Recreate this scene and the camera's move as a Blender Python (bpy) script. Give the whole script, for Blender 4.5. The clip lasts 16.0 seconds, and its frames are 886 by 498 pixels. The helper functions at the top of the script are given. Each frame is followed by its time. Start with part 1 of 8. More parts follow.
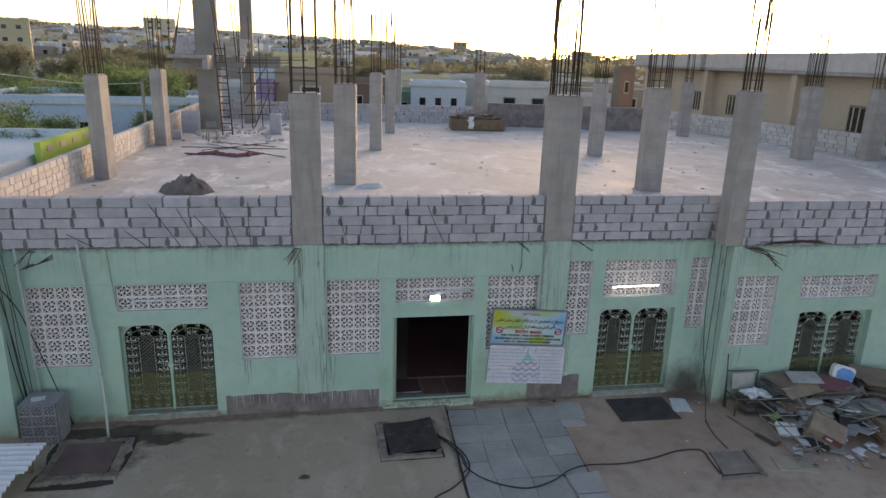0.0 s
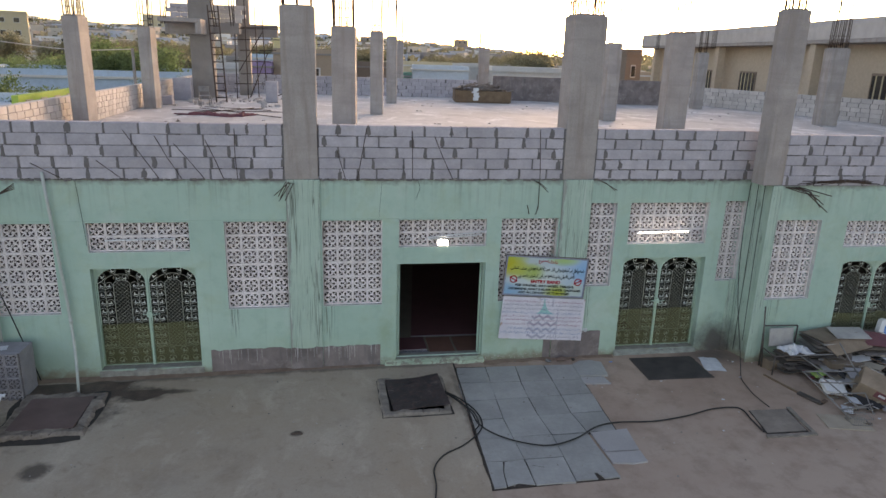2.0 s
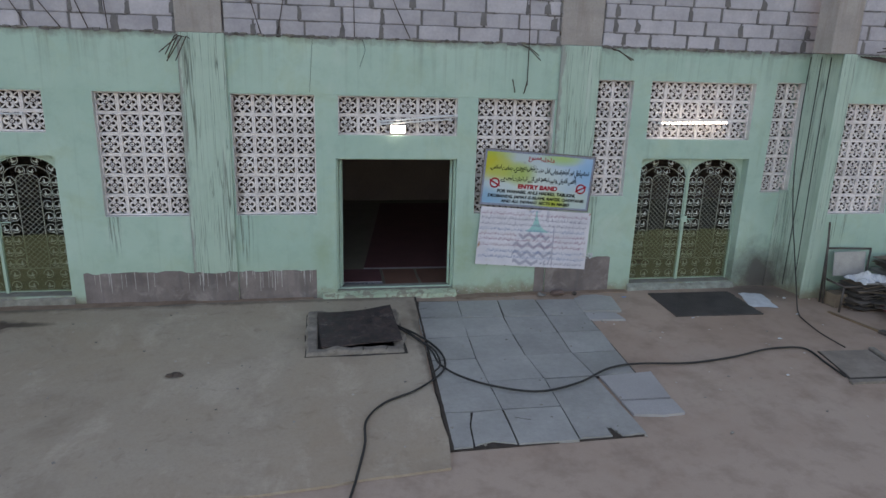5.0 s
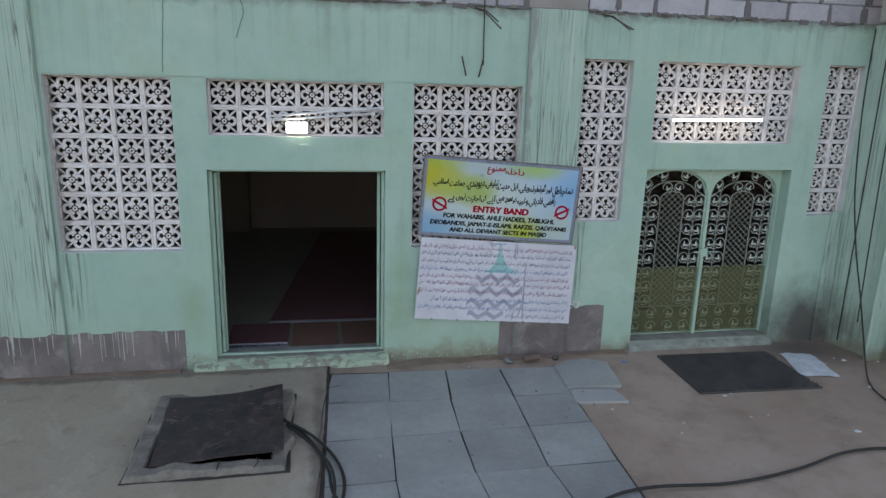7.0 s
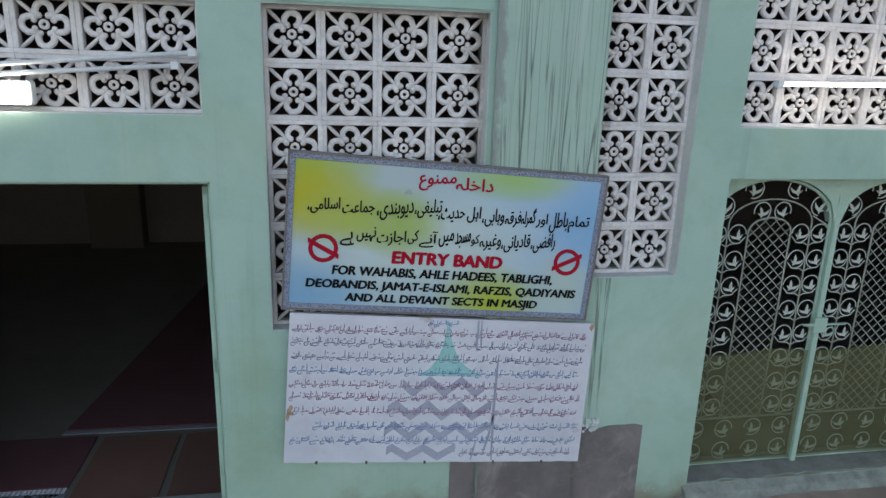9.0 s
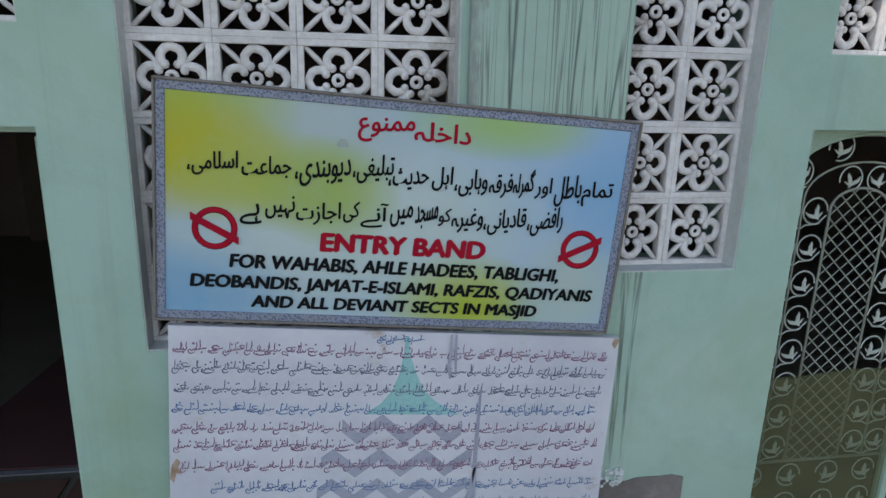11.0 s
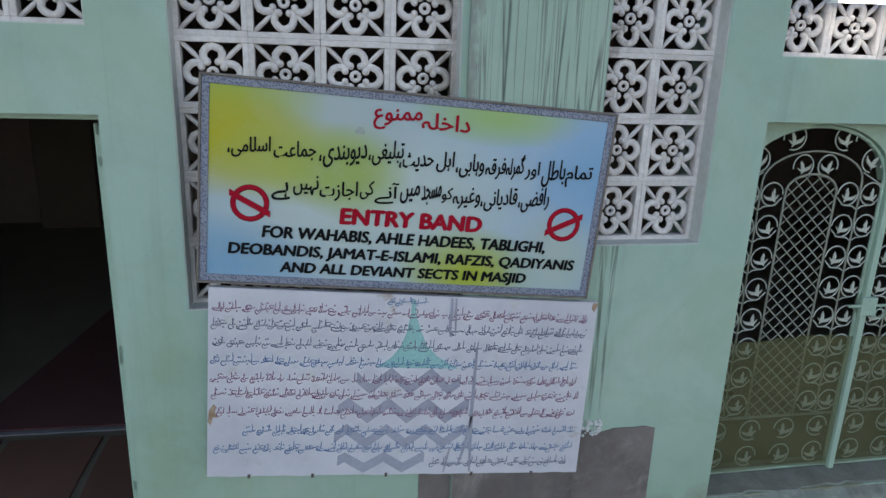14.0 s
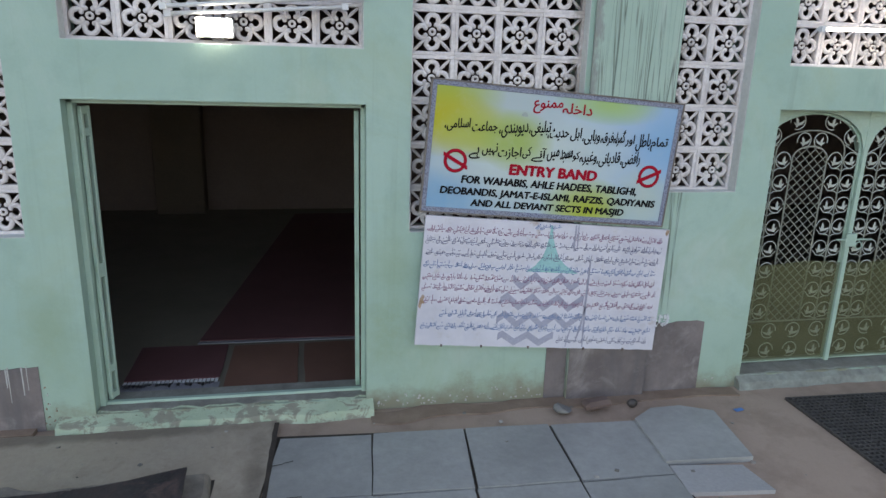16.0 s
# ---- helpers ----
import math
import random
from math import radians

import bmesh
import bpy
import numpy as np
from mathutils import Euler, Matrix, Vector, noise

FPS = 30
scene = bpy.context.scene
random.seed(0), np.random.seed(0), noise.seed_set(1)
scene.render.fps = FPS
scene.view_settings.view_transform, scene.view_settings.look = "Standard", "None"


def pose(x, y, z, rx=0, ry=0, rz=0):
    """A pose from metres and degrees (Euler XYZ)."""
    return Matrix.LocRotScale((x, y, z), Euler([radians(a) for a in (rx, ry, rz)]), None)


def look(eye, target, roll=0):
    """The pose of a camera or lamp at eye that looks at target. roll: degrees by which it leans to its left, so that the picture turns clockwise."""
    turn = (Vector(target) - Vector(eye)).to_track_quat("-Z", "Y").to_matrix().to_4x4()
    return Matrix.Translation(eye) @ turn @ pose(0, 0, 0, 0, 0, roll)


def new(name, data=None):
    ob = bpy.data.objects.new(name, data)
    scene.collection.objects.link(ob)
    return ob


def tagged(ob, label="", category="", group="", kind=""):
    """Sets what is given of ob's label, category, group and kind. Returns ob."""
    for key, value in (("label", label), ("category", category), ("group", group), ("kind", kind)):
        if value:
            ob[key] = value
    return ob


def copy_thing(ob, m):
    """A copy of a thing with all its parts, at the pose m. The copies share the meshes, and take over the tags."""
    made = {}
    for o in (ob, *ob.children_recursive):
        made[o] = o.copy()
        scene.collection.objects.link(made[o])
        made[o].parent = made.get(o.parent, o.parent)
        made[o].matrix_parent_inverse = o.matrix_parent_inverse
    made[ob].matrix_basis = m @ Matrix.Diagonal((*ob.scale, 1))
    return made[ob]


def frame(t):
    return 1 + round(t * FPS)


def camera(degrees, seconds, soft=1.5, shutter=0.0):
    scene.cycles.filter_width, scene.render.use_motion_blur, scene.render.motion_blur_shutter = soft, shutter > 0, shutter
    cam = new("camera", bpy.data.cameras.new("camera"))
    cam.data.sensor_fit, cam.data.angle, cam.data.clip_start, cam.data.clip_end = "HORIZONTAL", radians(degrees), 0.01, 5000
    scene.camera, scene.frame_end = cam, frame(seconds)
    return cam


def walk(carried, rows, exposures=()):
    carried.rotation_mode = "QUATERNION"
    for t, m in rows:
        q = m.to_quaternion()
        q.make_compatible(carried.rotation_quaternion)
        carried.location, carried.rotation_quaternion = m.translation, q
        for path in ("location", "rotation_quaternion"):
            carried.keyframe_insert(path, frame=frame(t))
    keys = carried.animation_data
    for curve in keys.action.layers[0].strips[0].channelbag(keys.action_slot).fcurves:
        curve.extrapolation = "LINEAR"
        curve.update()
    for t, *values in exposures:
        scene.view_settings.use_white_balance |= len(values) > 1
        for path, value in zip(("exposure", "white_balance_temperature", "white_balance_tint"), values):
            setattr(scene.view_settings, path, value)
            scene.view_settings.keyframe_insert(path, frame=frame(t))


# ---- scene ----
cam = camera(67.0, 16.0)
PATH = [
    (0, (-2.236, -13.968, 7.874), (-1.901, -12.075, 7.323), 1.8),
    (0.5, (-2.233, -13.241, 7.517), (-1.901, -11.347, 6.966), 1.8),
    (1, (-2.201, -12.948, 7.079), (-1.869, -11.053, 6.532), 1.9),
    (1.5, (-2.18, -12.901, 6.729), (-1.848, -11.007, 6.176), 1.9),
    (2, (-2.166, -12.909, 6.278), (-1.833, -11.015, 5.727), 1.8),
    (2.5, (-2.041, -12.856, 5.856), (-1.715, -10.96, 5.31), 1.8),
    (3, (-1.884, -12.577, 5.428), (-1.558, -10.683, 4.873), 1.8),
    (3.5, (-1.717, -12.129, 4.955), (-1.392, -10.235, 4.4), 1.8),
    (4, (-1.582, -11.496, 4.415), (-1.255, -9.602, 3.864), 1.8),
    (4.2, (-1.503, -11.238, 4.251), (-1.175, -9.345, 3.695), 1.8),
    (6.3, (-0.151, -8.294, 3.269), (0.213, -6.405, 2.723), 1.7),
    (6.5, (-0.121, -8.027, 3.222), (0.262, -6.132, 2.709), 1.9),
    (7, (0.3, -7.233, 3.163), (0.662, -5.326, 2.68), 1.6),
    (7.5, (0.628, -6.401, 3.153), (0.987, -4.493, 2.673), 1.7),
    (8, (0.972, -5.443, 3.136), (1.326, -3.535, 2.654), 1.6),
    (8.5, (1.38, -4.55, 3.042), (1.7, -2.645, 2.524), 1.7),
    (9, (1.62, -3.708, 2.849), (1.964, -1.809, 2.326), 1.8),
    (9.5, (1.843, -3.048, 2.657), (2.19, -1.153, 2.116), 1.8),
    (9.7, (1.949, -2.784, 2.537), (2.282, -0.881, 2.018), 1.5),
    (12, (2.021, -2.559, 2.466), (2.366, -0.666, 1.92), 1.8),
    (12.5, (2.014, -2.573, 2.471), (2.365, -0.682, 1.921), 1.9),
    (13, (1.979, -2.577, 2.488), (2.344, -0.692, 1.927), 2.0),
    (13.5, (1.949, -2.621, 2.499), (2.322, -0.738, 1.938), 2.1),
    (14, (1.902, -2.988, 2.49), (2.26, -1.098, 1.942), 2.0),
    (14.5, (1.786, -3.523, 2.476), (2.134, -1.628, 1.942), 1.7),
    (15, (1.543, -3.986, 2.511), (1.892, -2.093, 1.969), 1.8),
    (15.5, (1.2, -4.338, 2.487), (1.55, -2.441, 1.958), 1.7),
    (16, (0.678, -4.501, 2.459), (1.047, -2.604, 1.94), 1.7),
]
EXPOSURES = [(0.0, 1.55, 8500, 21), (1.0, 1.64, 8650, 22), (2.0, 1.80, 8950, 25), (3.5, 1.92, 9250, 27), (4.2, 1.88, 9100, 26), (6.4, 1.99, 8650, 23), (8.0, 1.99, 8350, 20), (9.5, 1.94, 8250, 19), (12.5, 1.85, 8300, 19), (14.5, 1.95, 8350, 20), (15.3, 2.12, 8550, 22), (16.0, 2.22, 8700, 24)]
walk(cam, [(t, look(eye, target, roll)) for t, eye, target, roll in PATH], EXPOSURES)

# ---- light ----
SUN_AZ, SUN_EL = 30.0, 8.0
world = bpy.data.worlds.new("sky")
scene.world = world
world.use_nodes = True
wt = world.node_tree
sky = wt.nodes.new("ShaderNodeTexSky")
sky.sky_type = "NISHITA"
sky.sun_disc = False
sky.sun_elevation = radians(SUN_EL)
sky.sun_rotation = radians(SUN_AZ)
sky.air_density, sky.dust_density, sky.ozone_density = 0.7, 1.2, 1.0
wt.nodes["Background"].inputs["Strength"].default_value = 0.15
wt.links.new(sky.outputs[0], wt.nodes["Background"].inputs["Color"])
sun = new("sun", bpy.data.lights.new("sun", "SUN"))
sun.data.energy, sun.data.angle, sun.data.color = 0.5, radians(3.0), (1.0, 0.86, 0.72)
sd = Vector((math.sin(radians(SUN_AZ)) * math.cos(radians(SUN_EL)), math.cos(radians(SUN_AZ)) * math.cos(radians(SUN_EL)), math.sin(radians(SUN_EL))))
sun.matrix_world = look(sd * 100, (0, 0, 0))


# ---- mesh building ----
class Form:
    """Vertices and faces of one mesh."""

    def __init__(self):
        self.v, self.f, self.m, self.s = [], [], [], []

    def face(self, pts, m=0, smooth=False):
        n = len(self.v)
        self.v += [tuple(p) for p in pts]
        self.f.append(tuple(range(n, n + len(pts))))
        self.m.append(m)
        self.s.append(smooth)

    def box(self, x0, x1, y0, y1, z0, z1, c=0.0, m=0, at=None):
        lo, hi = (x0, y0, z0), (x1, y1, z1)
        n, idx = len(self.v), {}
        put = (lambda p: tuple(at @ Vector(p))) if at else tuple
        if c <= 0:
            for k in range(8):
                self.v.append(put([hi[a] if k >> a & 1 else lo[a] for a in range(3)]))
            for q in ((0, 4, 6, 2), (1, 3, 7, 5), (0, 1, 5, 4), (2, 6, 7, 3), (0, 2, 3, 1), (4, 5, 7, 6)):
                self.f.append(tuple(n + i for i in q))
                self.m.append(m)
                self.s.append(False)
            return
        for k in range(8):
            for a in range(3):
                p = []
                for b in range(3):
                    up = k >> b & 1
                    p.append((hi[b] if up else lo[b]) + (0 if a == b else (-c if up else c)))
                idx[k, a] = len(self.v)
                self.v.append(put(p))
        quads = []
        for a in range(3):
            b, d = (a + 1) % 3, (a + 2) % 3
            for s in (0, 1):
                ring = [s << a | i << b | j << d for i, j in ((0, 0), (1, 0), (1, 1), (0, 1))]
                if not s:
                    ring.reverse()
                quads.append([idx[k, a] for k in ring])
                for t in (0, 1):
                    k0 = s << a | t << b
                    k1 = k0 | 1 << d
                    q = [idx[k0, a], idx[k0, b], idx[k1, b], idx[k1, a]]
                    quads.append(q if s == t else q[::-1])
        for k in range(8):
            q = [idx[k, 0], idx[k, 1], idx[k, 2]]
            quads.append(q if bin(k).count("1") % 2 else q[::-1])
        for q in quads:
            self.f.append(tuple(q))
            self.m.append(m)
            self.s.append(False)

    def prism(self, ring, z0, z1, m=0):
        """An upright prism over a ring of (x, y), counter-clockwise."""
        n, k = len(self.v), len(ring)
        self.v += [(x, y, z0) for x, y in ring] + [(x, y, z1) for x, y in ring]
        for i in range(k):
            j = (i + 1) % k
            self.f.append((n + i, n + j, n + k + j, n + k + i))
        self.f.append(tuple(n + k + i for i in range(k)))
        self.f.append(tuple(n + i for i in reversed(range(k))))
        self.m += [m] * (k + 2)
        self.s += [False] * (k + 2)

    def plate(self, ring, y0, y1, m=0):
        """A plate that stands over a ring of (x, z), clockwise seen from the front (-y)."""
        n, k = len(self.v), len(ring)
        self.v += [(x, y0, z) for x, z in ring] + [(x, y1, z) for x, z in ring]
        for i in range(k):
            j = (i + 1) % k
            self.f.append((n + i, n + j, n + k + j, n + k + i))
        self.f.append(tuple(n + k + i for i in range(k)))
        self.f.append(tuple(n + i for i in reversed(range(k))))
        self.m += [m] * (k + 2)
        self.s += [False] * (k + 2)

    def tube(self, pts, r, sides=6, m=0, closed=False, ends=True, flat=1.0):
        """A round bar along points; r is one radius or one a point."""
        pts = [Vector(p) for p in pts]
        k, n = len(pts), len(self.v)
        up = None
        for i, p in enumerate(pts):
            a, b = (pts[i - 1], pts[(i + 1) % k]) if closed else (pts[max(i - 1, 0)], pts[min(i + 1, k - 1)])
            way = (b - a).normalized() if (b - a).length > 1e-9 else Vector((0, 0, 1))
            if up is None:
                up = Vector((0, 0, 1)) if abs(way.z) < 0.9 else Vector((0, 1, 0))
            side = way.cross(up).normalized()
            up = side.cross(way).normalized()
            rr = r[i] if isinstance(r, (list, tuple)) else r
            for s in range(sides):
                g = 2 * math.pi * s / sides
                self.v.append(tuple(p + side * (rr * math.cos(g)) + up * (rr * flat * math.sin(g))))
        for i in range(k if closed else k - 1):
            j = (i + 1) % k
            for s in range(sides):
                t = (s + 1) % sides
                self.f.append((n + i * sides + s, n + i * sides + t, n + j * sides + t, n + j * sides + s))
                self.m.append(m)
                self.s.append(sides > 4)
        if not closed and ends:
            self.f += [tuple(n + s for s in reversed(range(sides))), tuple(n + (k - 1) * sides + s for s in range(sides))]
            self.m += [m, m]
            self.s += [False, False]

    def ball(self, c, r, m=0, rings=4, sides=6):
        n = len(self.v)
        c = Vector(c)
        rr = r if isinstance(r, (tuple, list)) else (r, r, r)
        self.v.append(tuple(c + Vector((0, 0, -rr[2]))))
        for i in range(1, rings):
            a = -math.pi / 2 + math.pi * i / rings
            for s in range(sides):
                g = 2 * math.pi * s / sides
                self.v.append(tuple(c + Vector((rr[0] * math.cos(a) * math.cos(g), rr[1] * math.cos(a) * math.sin(g), rr[2] * math.sin(a)))))
        self.v.append(tuple(c + Vector((0, 0, rr[2]))))
        last = len(self.v) - 1
        for s in range(sides):
            t = (s + 1) % sides
            self.f.append((n, n + 1 + t, n + 1 + s))
            for i in range(rings - 2):
                a, b = n + 1 + i * sides, n + 1 + (i + 1) * sides
                self.f.append((a + s, a + t, b + t, b + s))
            e = n + 1 + (rings - 2) * sides
            self.f.append((e + s, e + t, last))
        k = sides * rings
        self.m += [m] * k
        self.s += [True] * k

    def mesh(self, name, *materials):
        me = bpy.data.meshes.new(name)
        me.from_pydata(self.v, [], self.f)
        me.polygons.foreach_set("material_index", self.m)
        me.polygons.foreach_set("use_smooth", self.s)
        for x in materials:
            me.materials.append(x)
        me.update()
        return me


def part(name, form, material, parent=None, label=""):
    mats = material if isinstance(material, (list, tuple)) else [material]
    ob = new(name, form.mesh(name, *mats))
    if parent:
        ob.parent = parent
    if label:
        ob["label"] = label
    return ob


def thing(name, label, category, m=None, group="", kind=""):
    ob = new(name)
    ob.empty_display_size = 0.1
    if m is not None:
        ob.matrix_world = m
    return tagged(ob, label, category, group, kind)


def piece(name, me, parent, m):
    ob = new(name, me)
    ob.parent = parent
    ob.matrix_basis = m
    return ob


def arc(cx, cz, r, a0, a1, n, y=0.0):
    return [(cx + r * math.cos(radians(a0 + (a1 - a0) * i / n)), y, cz + r * math.sin(radians(a0 + (a1 - a0) * i / n))) for i in range(n + 1)]


rnd = random.Random(7)


def R(a, b):
    return rnd.uniform(a, b)


# ---- materials ----
class Tree:
    def __init__(self, name):
        self.mat = bpy.data.materials.new(name)
        self.mat.use_nodes = True
        self.t = self.mat.node_tree
        self.b = self.t.nodes["Principled BSDF"]
        self.pos = self.n("ShaderNodeNewGeometry").outputs["Position"]

    def n(self, kind, ins=None, **props):
        node = self.t.nodes.new(kind)
        if "data_type" in props:
            node.data_type = props["data_type"]
        if "blend_type" in props:
            node.blend_type = props["blend_type"]
        if "operation" in props:
            node.operation = props["operation"]
        for k, v in (ins or {}).items():
            self.put(node.inputs[k], v)
        return node

    def put(self, socket, v):
        if isinstance(v, bpy.types.NodeSocket):
            self.t.links.new(v, socket)
        else:
            socket.default_value = v

    def scaled(self, s):
        return self.n("ShaderNodeVectorMath", {0: self.pos, 1: s}, operation="MULTIPLY").outputs[0]

    def noise(self, scale, detail=4.0, rough=0.6, vec=None, dist=0.0):
        return self.n("ShaderNodeTexNoise", {"Vector": vec or self.pos, "Scale": scale, "Detail": detail, "Roughness": rough, "Distortion": dist}).outputs["Fac"]

    def ramp(self, fac, a, b, lo=0.0, hi=1.0):
        return self.n("ShaderNodeMapRange", {"Value": fac, "From Min": a, "From Max": b, "To Min": lo, "To Max": hi}).outputs["Result"]

    def mix(self, fac, a, b, blend="MIX"):
        node = self.n("ShaderNodeMix", data_type="RGBA", blend_type=blend)
        self.put(node.inputs["Factor"], fac)
        self.put(node.inputs["A"], (*a, 1) if isinstance(a, tuple) and len(a) == 3 else a)
        self.put(node.inputs["B"], (*b, 1) if isinstance(b, tuple) and len(b) == 3 else b)
        return node.outputs["Result"]

    def math(self, op, a, b=0.0):
        return self.n("ShaderNodeMath", {0: a, 1: b}, operation=op).outputs[0]

    def sep(self, vec=None):
        return self.n("ShaderNodeSeparateXYZ", {0: vec or self.pos}).outputs

    def done(self, colour, rough=0.7, bump=None, depth=0.01, metal=0.0):
        self.put(self.b.inputs["Base Color"], (*colour, 1) if isinstance(colour, tuple) and len(colour) == 3 else colour)
        self.put(self.b.inputs["Roughness"], rough)
        self.b.inputs["Metallic"].default_value = metal
        if bump is not None:
            self.put(self.b.inputs["Normal"], self.n("ShaderNodeBump", {"Height": bump, "Distance": depth, "Strength": 0.6}).outputs[0])
        return self.mat


def plain(name, c1, c2, scale=3.0, fine=40.0, rough=0.75, depth=0.004, metal=0.0, own=0.0, island=0.0):
    """A surface of two tones: broad patches and fine grain; own: how far single pieces differ."""
    t = Tree(name)
    big = t.noise(scale, 5.0, 0.6)
    small = t.noise(fine, 3.0, 0.7)
    col = t.mix(t.ramp(big, 0.3, 0.7), c1, c2)
    col = t.mix(t.ramp(small, 0.25, 0.75, 0.0, 0.35), col, tuple(0.55 * x for x in c1))
    if own or island:
        src = t.n("ShaderNodeObjectInfo").outputs["Random"] if own else t.n("ShaderNodeNewGeometry").outputs["Random Per Island"]
        w = own or island
        col = t.n("ShaderNodeHueSaturation", {"Color": col, "Value": t.ramp(src, 0, 1, 1 - w, 1 + w)}).outputs[0]
    return t.done(col, t.ramp(big, 0, 1, rough - 0.1, min(1.0, rough + 0.1)), small, depth, metal)


def paint(name, base, pale, streaks):
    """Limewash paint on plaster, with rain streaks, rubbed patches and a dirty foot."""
    t = Tree(name)
    big = t.noise(0.55, 5.0, 0.62)
    mid = t.noise(3.5, 5.0, 0.65)
    fine = t.noise(55.0, 3.0, 0.7)
    col = t.mix(t.ramp(big, 0.35, 0.68), base, pale)
    col = t.mix(t.ramp(mid, 0.5, 0.75, 0, 0.35), col, tuple(x * 0.72 for x in base))
    col = t.mix(t.ramp(fine, 0.45, 0.8, 0, 0.18), col, (0.30, 0.40, 0.30))
    z = t.sep()["Z"]
    drip = t.noise(1.0, 5.0, 0.6, t.scaled((11.0, 11.0, 0.35)), 0.4)
    soft = t.noise(1.0, 3.0, 0.5, t.scaled((2.2, 2.2, 0.5)))
    if streaks > 0.5:
        def thread(sx, sz, width, dist):
            w = t.noise(1.0, 2.5, 0.55, t.scaled((sx, sx, sz)), dist)
            return t.ramp(t.math("ABSOLUTE", t.math("SUBTRACT", w, 0.5)), 0.0, width, 1.0, 0.0)

        gate_ = t.ramp(t.noise(1.0, 2.0, 0.5, t.scaled((3.0, 3.0, 0.7))), 0.42, 0.58, 0.12, 1.0)
        col = t.mix(t.math("MULTIPLY", thread(6.0, 0.22, 0.016, 0.35), gate_), col, (0.07, 0.10, 0.085))
        col = t.mix(t.math("MULTIPLY", thread(13.0, 0.3, 0.014, 0.3), t.ramp(soft, 0.38, 0.6, 0.1, 0.85)), col, (0.10, 0.14, 0.12))
        col = t.mix(t.math("MULTIPLY", thread(24.0, 0.5, 0.03, 0.3), gate_), col, (0.17, 0.22, 0.19))
        col = t.mix(t.ramp(drip, 0.62, 0.70, 0, 0.35), col, (0.20, 0.24, 0.21))
        edge_n = t.ramp(t.noise(6.0, 5.0, 0.7, t.scaled((1.0, 1.0, 0.4))), 0.3, 0.7, -0.05, 0.05)
        for e in (-2.98, 2.55):
            near_e = t.math("ABSOLUTE", t.math("SUBTRACT", t.math("ADD", t.sep()["X"], edge_n), e))
            col = t.mix(t.ramp(near_e, 0.025, 0.055, 0.8, 0.0), col, (0.24, 0.25, 0.24))
        col = t.mix(t.ramp(t.noise(1.0, 4.0, 0.6, t.scaled((14.0, 14.0, 0.5))), 0.58, 0.72, 0, 0.5), col, (0.47, 0.56, 0.51))
    else:
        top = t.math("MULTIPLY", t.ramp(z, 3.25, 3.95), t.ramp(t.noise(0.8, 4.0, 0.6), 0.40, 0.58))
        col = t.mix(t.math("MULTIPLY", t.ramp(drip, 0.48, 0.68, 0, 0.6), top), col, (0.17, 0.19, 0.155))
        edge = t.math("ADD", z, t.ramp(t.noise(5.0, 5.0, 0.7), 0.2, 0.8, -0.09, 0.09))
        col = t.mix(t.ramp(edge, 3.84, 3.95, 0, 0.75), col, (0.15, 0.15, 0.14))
        col = t.mix(t.math("MULTIPLY", t.ramp(drip, 0.58, 0.72), streaks), col, (0.2, 0.27, 0.22))
        for cx, cw, top_z, low_z in ((3.29, 0.10, 1.63, 0.55), (-2.2, 0.13, 1.36, 0.5), (2.2, 0.05, 3.15, 3.9), (-4.05, 0.1, 1.36, 0.7), (7.3, 0.2, 1.45, 0.8)):
            side = t.ramp(t.math("ABSOLUTE", t.math("SUBTRACT", t.sep()["X"], cx)), cw * 0.6, cw, 1.0, 0.0)
            down = t.math("MULTIPLY", t.ramp(z, low_z, low_z + 0.35), t.ramp(z, top_z, top_z + 0.02, 1.0, 0.0))
            line = t.ramp(t.noise(1.0, 3.0, 0.6, t.scaled((30.0, 30.0, 1.0)), 0.5), 0.52, 0.6, 0.0, 0.9)
            col = t.mix(t.math("MULTIPLY", line, t.math("MULTIPLY", side, down)), col, (0.13, 0.18, 0.155))
        blot = t.noise(1.1, 6.0, 0.7, dist=0.8)
        col = t.mix(t.ramp(blot, 0.52, 0.66, 0, 0.4), col, tuple(x * y for x, y in zip(base, (1.05, 0.9, 0.72))))
        rub = t.noise(0.7, 5.0, 0.75, t.scaled((1.3, 1.3, 0.8)))
        col = t.mix(t.ramp(rub, 0.56, 0.72, 0, 0.35), col, (0.52, 0.60, 0.56))
    for cx, cz, r in ((1.2, 1.05, 0.42), (-1.05, 0.75, 0.38), (1.15, 0.55, 0.3)):
        off = t.n("ShaderNodeVectorMath", {0: t.n("ShaderNodeVectorMath", {0: t.pos, 1: (cx, 0.0, cz)}, operation="SUBTRACT").outputs[0], 1: (1.6, 1.0, 0.8)}, operation="MULTIPLY").outputs[0]
        grease = t.math("ADD", t.n("ShaderNodeVectorMath", {0: off}, operation="LENGTH").outputs["Value"], t.ramp(t.noise(4.0, 5.0, 0.7), 0.2, 0.8, -0.2, 0.2))
        col = t.mix(t.ramp(grease, 0.05, r, 0.45, 0.0), col, (0.24, 0.33, 0.19))
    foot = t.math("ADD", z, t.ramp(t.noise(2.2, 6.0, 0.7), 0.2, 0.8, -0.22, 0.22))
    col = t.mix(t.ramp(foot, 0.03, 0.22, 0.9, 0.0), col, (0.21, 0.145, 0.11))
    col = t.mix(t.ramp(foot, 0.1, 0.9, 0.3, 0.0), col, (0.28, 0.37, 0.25))
